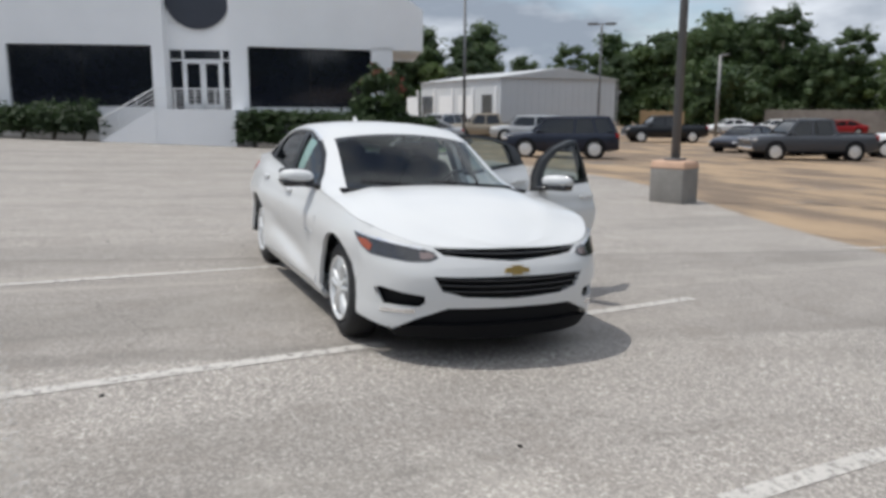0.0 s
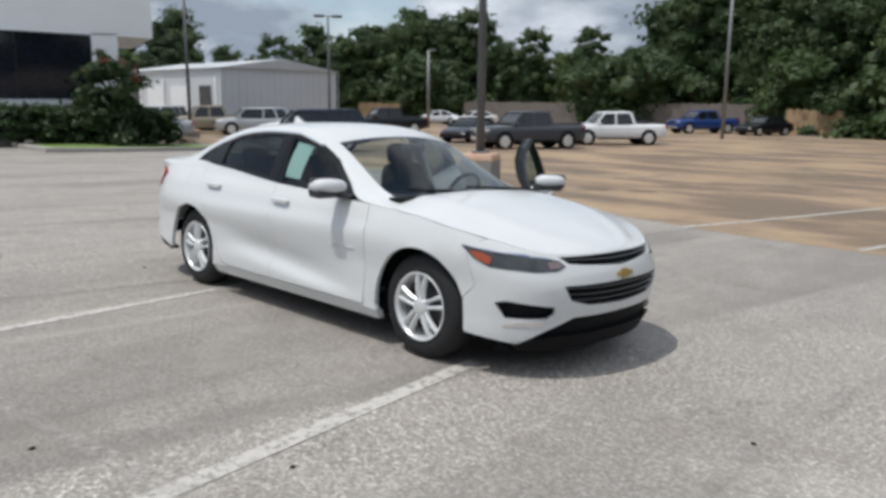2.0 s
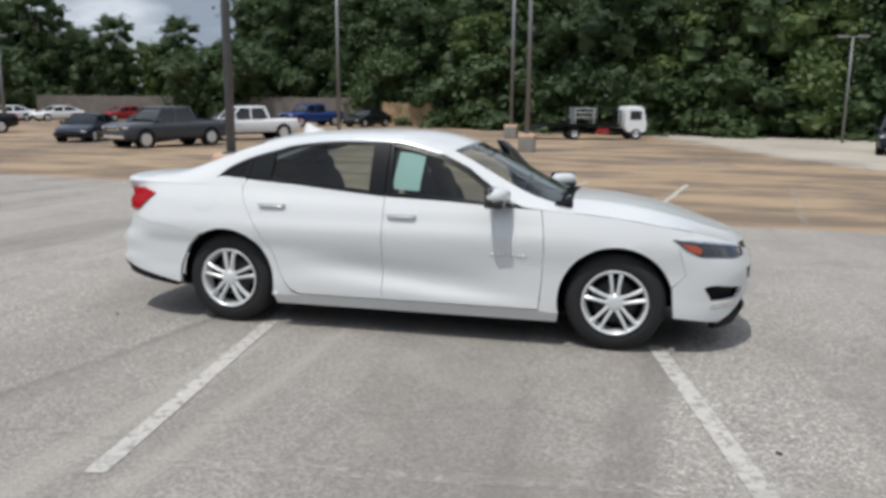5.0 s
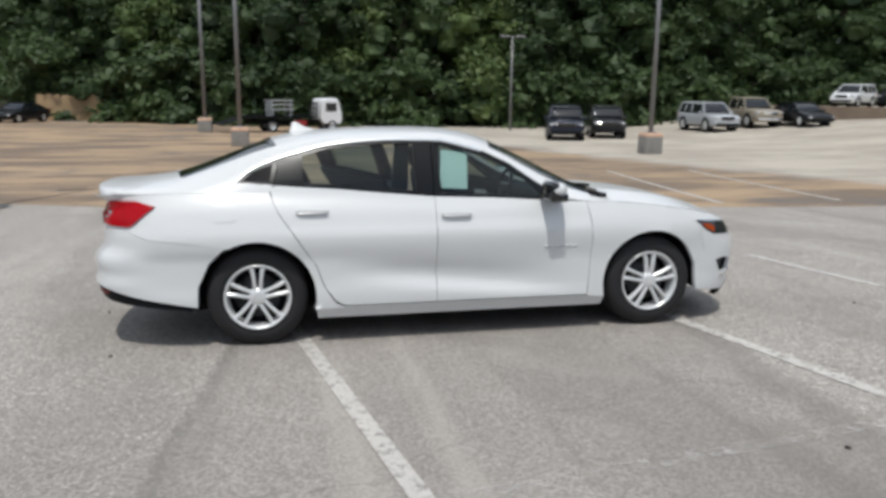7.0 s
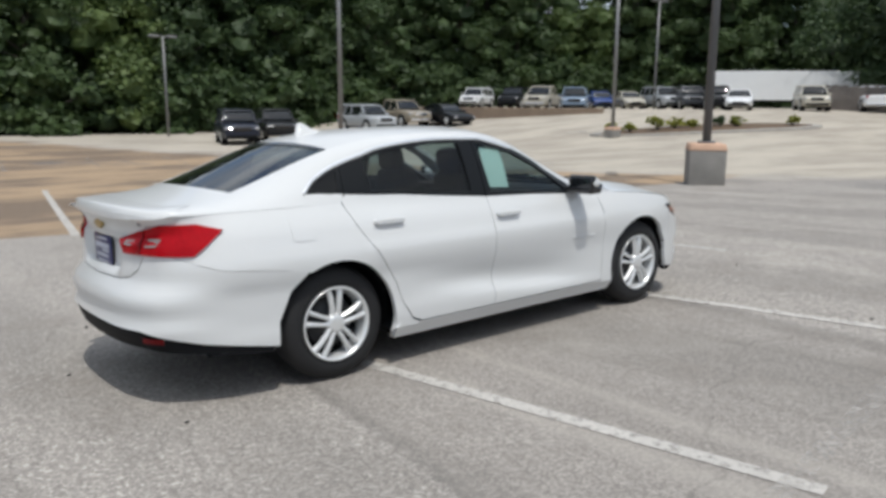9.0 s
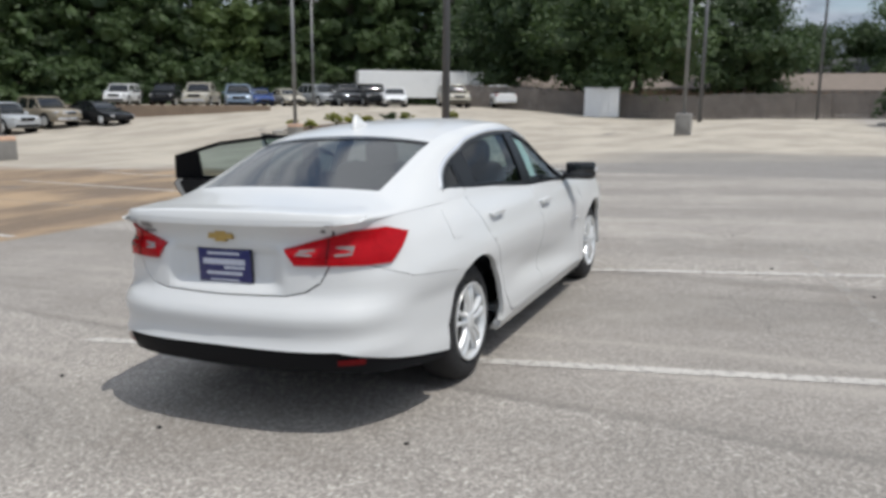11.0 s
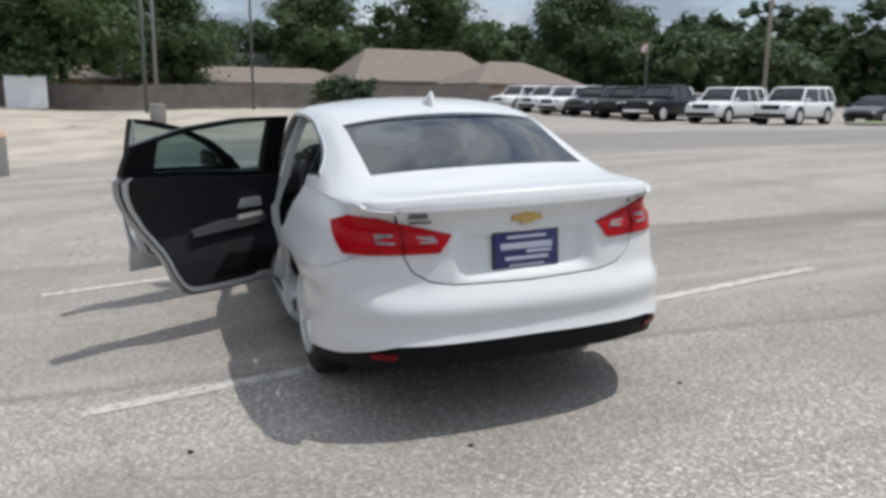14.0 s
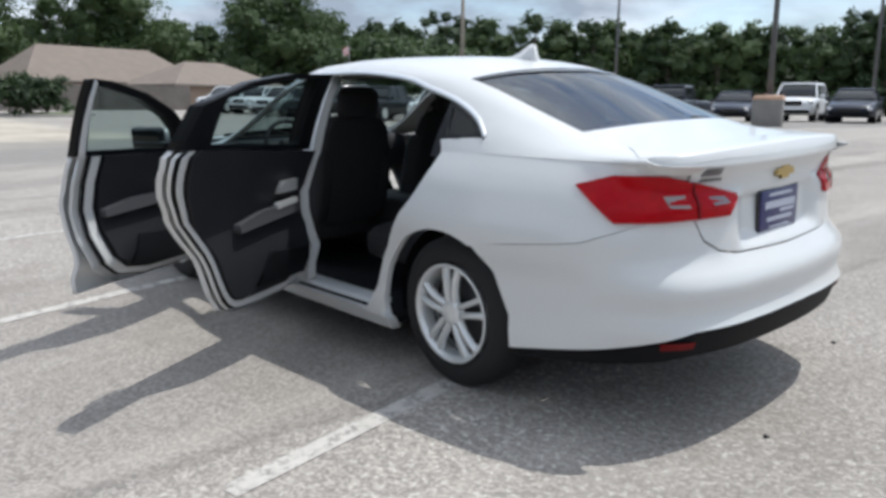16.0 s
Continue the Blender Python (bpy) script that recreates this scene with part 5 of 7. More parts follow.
def plant(proto, x, y, turn, k, used):
    m = pose(x, y, ground_z(x, y) - 0.1, 0, 0, turn)
    if id(proto) not in used:
        used.add(id(proto))
        proto.matrix_basis = m @ Matrix.Diagonal((k, k, k, 1))
        return proto
    c = copy_thing(proto, m)
    c.scale = (k, k, k)
    return c


def woods():
    used = set()
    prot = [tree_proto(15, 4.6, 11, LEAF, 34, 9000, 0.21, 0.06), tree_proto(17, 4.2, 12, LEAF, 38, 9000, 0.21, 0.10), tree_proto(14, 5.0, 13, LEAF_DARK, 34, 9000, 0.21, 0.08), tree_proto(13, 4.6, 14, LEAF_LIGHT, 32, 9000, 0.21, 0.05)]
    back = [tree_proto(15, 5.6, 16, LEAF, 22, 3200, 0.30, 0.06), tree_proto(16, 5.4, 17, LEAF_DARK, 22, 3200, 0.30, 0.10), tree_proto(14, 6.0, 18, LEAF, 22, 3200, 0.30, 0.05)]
    rng = random.Random(5)
    rows = []
    # the wood behind the sandy lot, the upper lot and round to the fence
    edge = [(-108, 10), (-104, 34), (-97, 56), (-86, 68), (-70, 74), (-45, 78), (-28, 74), (-14, 64), (0, 56), (14, 54), (28, 54), (40, 60), (54, 60), (68, 50), (78, 38), (84, 26)]
    for (ax, ay), (bx, by) in zip(edge, edge[1:]):
        n = max(1, round(math.dist((ax, ay), (bx, by)) / 4.4))
        for i in range(n):
            t = i / n
            x, y = ax + (bx - ax) * t, ay + (by - ay) * t
            nx, ny = -(by - ay), bx - ax
            q = math.hypot(nx, ny)
            nx, ny = nx / q, ny / q
            for r in range(3 if x < 44 and i % 2 == 0 else 2):
                rows.append((x + nx * (r * 5.5) + rng.uniform(-1.2, 1.2), y + ny * (r * 5.5) + rng.uniform(-1.2, 1.2), r))
    rows += [(52.5, 67, 0), (55.5, 70, 0), (80, 44, 0), (83, 44, 0), (3.2, 66, 0), (4.8, 72, 0)]
    for x, y, r in rows:
        bearing = math.degrees(math.atan2(y + 4, x - 4))
        tall = 1.0 if bearing < 117 else (0.66 if bearing < 131 or 144 < bearing < 152 else 0.9)
        p = rng.choice(back if r else prot + prot[:2])
        plant(p, x, y, rng.uniform(0, 360), tall * rng.uniform(0.78, 1.08) * (1 + (0.14 if tall > 0.7 else 0.03) * r), used)
    # behind the far car row and the houses
    edge = [(112, -20), (104, -44), (92, -66), (74, -84), (52, -98), (28, -108), (0, -112), (-30, -110)]
    for (ax, ay), (bx, by) in zip(edge, edge[1:]):
        n = max(1, round(math.dist((ax, ay), (bx, by)) / 4.6))
        for i in range(n):
            t = i / n
            for r in range(3):
                k = 1 + 0.075 * r
                p = rng.choice(back)
                plant(p, (ax + (bx - ax) * t) * k + rng.uniform(-2, 2), (ay + (by - ay) * t) * k + rng.uniform(-2, 2), rng.uniform(0, 360), rng.uniform(0.70, 0.92), used)
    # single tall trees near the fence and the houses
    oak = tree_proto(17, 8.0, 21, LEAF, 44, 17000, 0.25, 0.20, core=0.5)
    uo = set()
    for x, y, k in ((61, 9.5, 0.95), (68, 15, 0.9), (72, 24, 0.9), (78, 2, 0.75), (98, -17, 0.9), (96, -32, 1.0), (84, -48, 0.9), (86, -56, 0.75), (102, -4, 0.62), (106, -10, 0.64), (100, 4, 0.6), (112, -15, 0.66)):
        plant(oak, x, y, rng.uniform(0, 360), k, uo)
    low = tree_proto(7.5, 5.5, 23, LEAF, 24, 6000, 0.30, 0.10)
    ul = set()
    for x, y, k in ((66, -50, 1.0), (70, -57, 1.05), (62, -58, 0.9), (90, 4, 0.8), (-64, 62, 1.0), (-40, 66, 0.9), (-36, 68, 0.95), (-20, 66, 0.9)):
        plant(low, x, y, rng.uniform(0, 360), k, ul)
    # undergrowth along the wood's foot
    bush = tree_proto(4.0, 3.0, 24, LEAF, 16, 4200, 0.26, 0.02)
    ub = set()
    for i in range(34):
        t = i / 33
        x = -26 + 104 * t
        y = float(np.interp(x, [-26, -14, 0, 14, 28, 40, 54, 68, 78], [71, 61, 53, 51.5, 51.5, 56, 57, 47, 36])) + rng.uniform(-0.8, 0.8)
        plant(bush, x, y, rng.uniform(0, 360), rng.uniform(0.8, 1.35), ub)


def shrub(name, label, x, y, w, h, leaf, seed, count=1400, size=0.09, z=None, d=None):
    rng = random.Random(seed)
    t = thing(name, label, "shrub" if name != "hedge" else "hedge", pose(x, y, ground_z(x, y) if z is None else z))
    d = d or w
    blobs = [(rng.uniform(-0.3, 0.3) * w, rng.uniform(-0.3, 0.3) * d, h * rng.uniform(0.12 if h > 2 else 0.2, 0.68), min(w, d, h) * rng.uniform(0.28, 0.40)) for _ in range(12)]
    blobs.append((0, 0, h * 0.45, min(w, d, h) * 0.42))
    if name == "hedge":     # clipped square
        blobs = [(w * (i - 1) * 0.3, d * (j - 1) * 0.3, h * k, h * 0.24) for i in range(3) for j in range(3) for k in (0.22, 0.5, 0.76)]
    me = leaf_cloud("foliage", blobs, count, size, seed)
    me.materials.append(leaf)
    o = new("foliage", me)
    o.parent = t
    bm = bmesh.new()
    for k in range(5):
        add_cyl(bm, (0, 0, -0.05), (blobs[k][0] * 0.8, blobs[k][1] * 0.8, blobs[k][2]), 0.03, 0.012, 5)
    part("stem", bm, BARK, t)
    return t


# ---- the showroom ----
STUCCO = material("white_stucco", (0.82, 0.83, 0.845), 0.85, 0, 0.05, 0.6, 30, 0.15)
SHOW_GLASS = material("dark_showroom_glass", (0.010, 0.012, 0.018), 0.06, 0, 0.4, 0.35, 6, 0)
SIGN_DARK = material("dark_sign_disc", (0.035, 0.04, 0.055), 0.35, 0, 0.15, 1, 20)
RAIL_WHITE = material("white_rail_paint", (0.75, 0.76, 0.77), 0.5, 0, 0.05)
METAL_WALL = material("pale_sheet_metal", (0.56, 0.58, 0.60), 0.5, 0.1, 0.06, 0.6, 30)
ROOF_WHITE = material("pale_metal_roof", (0.50, 0.51, 0.52), 0.5, 0.2, 0.08, 0.6, 30)
B_O, B_E = Vector((-30.9, 1.85)), Vector((0.309, 0.951))
B_N = Vector((0.951, -0.309))
B_M = Matrix(((B_N.x, B_E.x, 0, B_O.x), (B_N.y, B_E.y, 0, B_O.y), (0, 0, 0.94, 0.09), (0, 0, 0, 1)))     # local x out, y along, z up


def showroom():
    b = thing("showroom", "white stucco car showroom with large dark windows and porch", "building", B_M)

    def bx(name, x0, x1, y0, y1, z0, z1, mat, parent=None, label="", bevel=0.0):
        return part(name, box_bm(((x0 + x1) / 2, (y0 + y1) / 2, (z0 + z1) / 2), (x1 - x0, y1 - y0, z1 - z0), bevel), mat, parent or b, label, smooth=False)
    g = -0.5
    # front wall around the openings
    bx("wall", -0.4, 0, -19, -8.35, g, 8.5, STUCCO)
    bx("wall", -0.4, 0, -8.35, -2.1, g, 1.6, STUCCO)
    bx("wall", -0.4, 0, -8.35, -2.1, 4.5, 8.5, STUCCO)
    bx("wall", -0.9, 0, -2.1, -1.55, g, 8.5, STUCCO)
    bx("wall", -0.9, 0, 1.35, 2.15, g, 8.5, STUCCO)
    bx("wall", -0.4, 0, 2.15, 7.75, g, 1.6, STUCCO)
    bx("wall", -0.4, 0, 7.75, 8.75, g, 4.5, STUCCO)
    part("wall", prism([(2.15, 4.5), (10.15, 4.35), (10.15, 6.3), (8.2, 7.8), (7.0, 8.5), (2.15, 8.5)], -0.4, 0, "x"), STUCCO, b, smooth=False)
    bx("wall", -0.95, -0.75, -1.55, 1.35, 4.42, 8.5, STUCCO)
    bx("wall", -20, -0.9, 8.35, 8.75, g, 6.2, STUCCO)
    bx("wall", -20, -0.4, -19, -18.6, g, 8.5, STUCCO)
    bx("wall", -20, -19.6, -18.6, 8.35, g, 8.0, STUCCO)
    bx("roof", -19.6, -0.95, -18.6, 8.35, 6.0, 6.2, ROOF_WHITE)
    bx("overhang", -8, -0.4, 8.75, 10.15, 4.35, 6.25, STUCCO)
    for y0, y1 in ((-8.35, -2.1), (2.15, 7.75)):
        w = bx("window", -0.30, -0.26, y0, y1, 1.6, 4.5, SHOW_GLASS, None, "large dark showroom window")
        for k in range(3):
            yy = y0 + (y1 - y0) * (k + 0.0) / 2
            bx("mullion", -0.26, -0.22, max(y0, yy - 0.03), min(y1, yy + 0.03), 1.6, 4.5, BLACK_GLOSS, w)
        bx("sill", -0.26, 0.03, y0, y1, 1.54, 1.6, STUCCO, w)
    # entrance
    e = bx("entrance", -0.82, -0.78, -1.55, 1.35, 1.5, 4.42, SHOW_GLASS, None, "white framed double glass door with transom")
    for y in (-1.52, -0.88, 0.86, 1.32):
        bx("post", -0.78, -0.70, y - 0.04, y + 0.04, 1.5, 4.42, RAIL_WHITE, e)
    for z in (3.86, 4.38):
        bx("transom_bar", -0.78, -0.70, -1.55, 1.35, z - 0.04, z + 0.04, RAIL_WHITE, e)
    for y0, y1 in ((-0.84, -0.01), (0.01, 0.82)):
        d = bx("glass_door", -0.76, -0.72, y0, y1, 1.52, 3.82, SHOW_GLASS, e)
        for a0, a1, c0, c1 in ((y0, y0 + 0.11, 1.52, 3.82), (y1 - 0.11, y1, 1.52, 3.82)):
            bx("stile", -0.73, -0.68, a0, a1, c0, c1, RAIL_WHITE, e)
        bx("stile", -0.73, -0.68, y0, y1, 1.52, 1.72, RAIL_WHITE, e)
        bx("stile", -0.73, -0.68, y0, y1, 3.70, 3.82, RAIL_WHITE, e)
    bm = bmesh.new()
    add_cyl(bm, (-0.78, -0.12, 6.75), (-0.62, -0.12, 6.75), 1.43, n=48)
    part("round_sign", bm, SIGN_DARK, b, "dark round sign disc", smooth=False)
    # porch, steps and rails
    bx("porch", 0, 2.0, -1.55, 1.85, g, 1.48, STUCCO)
    for k in range(8):
        bx("step", 0.4, 1.9, -1.55 - 0.29 * (k + 1), -1.55 - 0.29 * k, g, 1.48 - 0.18 * (k + 1), CONCRETE)
    part("stair_wall", prism([(-1.55, g), (-1.55, 1.50), (-3.9, 0.05), (-3.9, g)], 1.9, 2.05, "x"), STUCCO, b, smooth=False)
    r = bx("railing", 1.92, 1.97, -1.55, 1.85, 2.38, 2.44, RAIL_WHITE, None, "white metal railing")
    for z in (1.62, 1.78, 1.94, 2.10, 2.25):
        bx("bar", 1.93, 1.96, -1.55, 1.85, z - 0.015, z + 0.015, RAIL_WHITE, r)
    for y in (-1.53, -0.7, 0.15, 1.0, 1.83):
        bx("rail_post", 1.92, 1.97, y - 0.025, y + 0.025, 1.48, 2.42, RAIL_WHITE, r)
    bm = bmesh.new()
    for z in (0.15, 0.35, 0.55, 0.75, 0.95):
        add_cyl(bm, (1.95, -1.55, 1.48 + z), (1.95, -3.9, 0.05 + z), 0.02 if z < 0.9 else 0.035, n=6)
    for k in range(4):
        y = -1.55 - 2.35 * k / 3
        add_cyl(bm, (1.95, y, 1.48 - 1.43 * k / 3), (1.95, y, 1.48 - 1.43 * k / 3 + 0.96), 0.025, n=6)
    part("stair_rail", bm, RAIL_WHITE, b, "white sloping stair rail", smooth=False)


def loc(s, out):
    p = B_O + B_E * s + B_N * out
    return p.x, p.y


def shed():
    b = thing("metal_shed", "long pale sheet metal shed with roller doors", "shed", pose(0, 0, -0.55))
    x0, x1, y0, y1, h, pk = -61.5, -45.6, 24.9, 35.2, 4.45, 5.15
    gable = [(y0, 0), (y1, 0), (y1, h), ((y0 + y1) / 2, pk), (y0, h)]
    part("gable_wall", prism(gable, x1 - 0.15, x1, "x"), METAL_WALL, b, smooth=False)
    part("gable_wall", prism(gable, x0, x0 + 0.15, "x"), METAL_WALL, b, smooth=False)
    for y in (y0, y1 - 0.15):
        part("side_wall", box_bm(((x0 + x1) / 2, y + 0.075, h / 2), (x1 - x0 - 0.3, 0.15, h)), METAL_WALL, b, smooth=False)
    roof = prism([(y0 - 0.25, h - 0.02), (y1 + 0.25, h - 0.02), ((y0 + y1) / 2, pk + 0.1)], x0 - 0.2, x1 + 0.2, "x")
    part("roof", roof, ROOF_WHITE, b, smooth=False)
    for k in range(5):
        xd = x1 - 2.2 - 4.0 * k
        d = part("roller_door", box_bm((xd, y0 - 0.03, 1.6), (1.7 if k == 0 else 2.6, 0.06, 3.2)), BLACK_GLOSS if k in (0, 3) else RAIL_WHITE, b, smooth=False)
        part("door_post", box_bm((xd + 1.6, y0 - 0.06, 1.9), (0.3, 0.12, 3.8)), RAIL_WHITE, b, smooth=False)
    for k in range(18):
        part("wall_rib", box_bm((x1 + 0.015, y0 + 0.3 + 0.6 * k, h / 2), (0.03, 0.05, h)), METAL_WALL, b, smooth=False)


# ---- vehicles standing about ----
VEH = {
    # length, width, sill height, wheel radius, axles; line of bonnet, belt and deck; glasshouse: screen foot, screen head, roof end, rear foot; its width at the head
    "sedan": dict(L=4.8, W=1.82, low=0.22, wr=0.33, ax=(1.42, -1.40), top=[(-2.4, 0.84), (-2.3, 0.97), (-1.7, 1.0), (-0.5, 0.96), (1.0, 0.92), (1.8, 0.80), (2.25, 0.70), (2.4, 0.58)],
                  cab=[(1.10, 0.88), (0.25, 1.40), (-0.95, 1.42), (-1.95, 0.97)], head=0.70),
    "suv": dict(L=5.0, W=1.96, low=0.30, wr=0.40, ax=(1.52, -1.45), top=[(-2.5, 1.06), (-2.4, 1.14), (-1.0, 1.13), (1.1, 1.11), (1.9, 1.06), (2.38, 0.99), (2.5, 0.84)],
                cab=[(1.22, 1.08), (0.60, 1.76), (-2.05, 1.80), (-2.42, 1.10)], head=0.76),
    "pickup": dict(L=5.8, W=2.0, low=0.36, wr=0.41, ax=(1.88, -1.75), top=[(-2.9, 1.12), (-2.8, 1.19), (-0.9, 1.19), (1.4, 1.17), (2.3, 1.13), (2.78, 1.06), (2.9, 0.92)],
                   cab=[(1.45, 1.14), (0.82, 1.84), (-0.70, 1.88), (-0.98, 1.16)], head=0.76),
}
PAINTS = {
    "white": (0.75, 0.76, 0.77), "black": (0.006, 0.007, 0.009), "navy": (0.010, 0.014, 0.028), "silver": (0.42, 0.44, 0.46), "grey": (0.055, 0.06, 0.07),
    "tan": (0.30, 0.26, 0.20), "blue": (0.013, 0.045, 0.19), "red": (0.30, 0.015, 0.02), "steel": (0.18, 0.24, 0.32), "beige": (0.45, 0.42, 0.35),
}
PAINT_MATS = {k: material("paint_" + k, v, 0.3, 0.15 if k in ("silver", "steel", "tan") else 0, 0.04, 2, 60, 0, 0.3, spec=0.3 if k in ("black", "navy", "grey") else 0.5) for k, v in PAINTS.items()}
LAMP_CLEAR = material("vehicle_lamp", (0.6, 0.6, 0.6), 0.12, 0.4, 0.2, 9, 40, 0, 0.6)


def veh_shell(outline, w0, w1):
    """A side outline swept across the width with rounded shoulders: closed lumpy shell."""
    bm = bmesh.new()
    n = len(outline)
    for _ in range(2):          # round the corners of the outline
        sm = []
        for i in range(n):
            (ax, az), (bx, bz) = outline[i], outline[(i + 1) % n]
            sm += [(ax + (bx - ax) * 0.15, az + (bz - az) * 0.15), (ax + (bx - ax) * 0.85, az + (bz - az) * 0.85)]
        outline = sm
        n = len(outline)
    half = [(-1.0, -0.3), (-0.992, 0.2), (-0.965, 0.55), (-0.91, 0.82), (-0.82, 0.95), (-0.6, 1.0), (-0.25, 1.05)]
    secs = half + [(-k, f) for k, f in half[::-1]]
    cx = sum(p[0] for p in outline) / n
    zlo = min(p[1] for p in outline)
    zhi = max(p[1] for p in outline)
    rings = []
    for k, f in secs:
        ring = []
        for x, z in outline:
            zz = zlo + (z - zlo) * (0.93 + 0.07 * f)
            wz = w0 + (w1 - w0) * ((z - zlo) / (zhi - zlo))
            xx = cx + (x - cx) * (0.965 + 0.035 * f)
            ring.append(bm.verts.new((xx, k * wz / 2, zz)))
        rings.append(ring)
    for p, q in zip(rings, rings[1:]):
        for i in range(n):
            bm.faces.new((p[i], p[(i + 1) % n], q[(i + 1) % n], q[i]))
    bm.faces.new(rings[0])
    bm.faces.new(rings[-1][::-1])
    bmesh.ops.recalc_face_normals(bm, faces=bm.faces[:])
    return bm


VEH_MESH = {}


def veh_body(v):
    """The lower body: rounded sections strung from tail to nose, narrower at both ends."""
    bm = bmesh.new()
    top = spline(v["top"])
    half, hw = v["L"] / 2, v["W"] / 2
    n = 34
    rings = []
    for i in range(n + 1):
        x = -half * math.cos(math.pi * i / n)
        t = max(0.0, (abs(x) - (half - 0.75)) / 0.75)
        w = hw * (1 - (0.16 if x > 0 else 0.11) * t * t)
        zt, zb = top(x), v["low"] + 0.10 * t ** 3
        h = zt - zb
        half_ring = [(0.0, zb), (0.80, zb), (0.94, zb + 0.04), (0.985, zb + 0.14 * h), (1.0, zb + 0.45 * h), (0.99, zb + 0.74 * h), (0.955, zt - 0.07), (0.89, zt - 0.02), (0.75, zt + 0.004), (0.4, zt + 0.022), (0.0, zt + 0.03)]
        ring = [(-k * w, z) for k, z in half_ring] + [(k * w, z) for k, z in half_ring[-2:0:-1]]
        rings.append([bm.verts.new((x, y, z)) for y, z in ring])
    m = len(rings[0])
    for p, q in zip(rings, rings[1:]):
        for j in range(m):
            bm.faces.new((p[j], q[j], q[(j + 1) % m], p[(j + 1) % m]))
    bm.faces.new(rings[0][::-1])
    bm.faces.new(rings[-1])
    bmesh.ops.recalc_face_normals(bm, faces=bm.faces[:])
    return bm


def veh_pillar(a, b, wa, wb, thick, wide):
    """A bar up one side of the glasshouse, from a to b."""
    bm = bmesh.new()
    lo = [bm.verts.new((a[0] + dx, wa + dy, a[1])) for dx, dy in ((-wide, 0), (wide, 0), (wide, -thick), (-wide, -thick))]
    hi = [bm.verts.new((b[0] + dx, wb + dy, b[1])) for dx, dy in ((-wide, 0), (wide, 0), (wide, -thick), (-wide, -thick))]
    bm.faces.new(lo[::-1])
    bm.faces.new(hi)
    for i in range(4):
        bm.faces.new((lo[i], lo[(i + 1) % 4], hi[(i + 1) % 4], hi[i]))
    bmesh.ops.recalc_face_normals(bm, faces=bm.faces[:])
    return bm


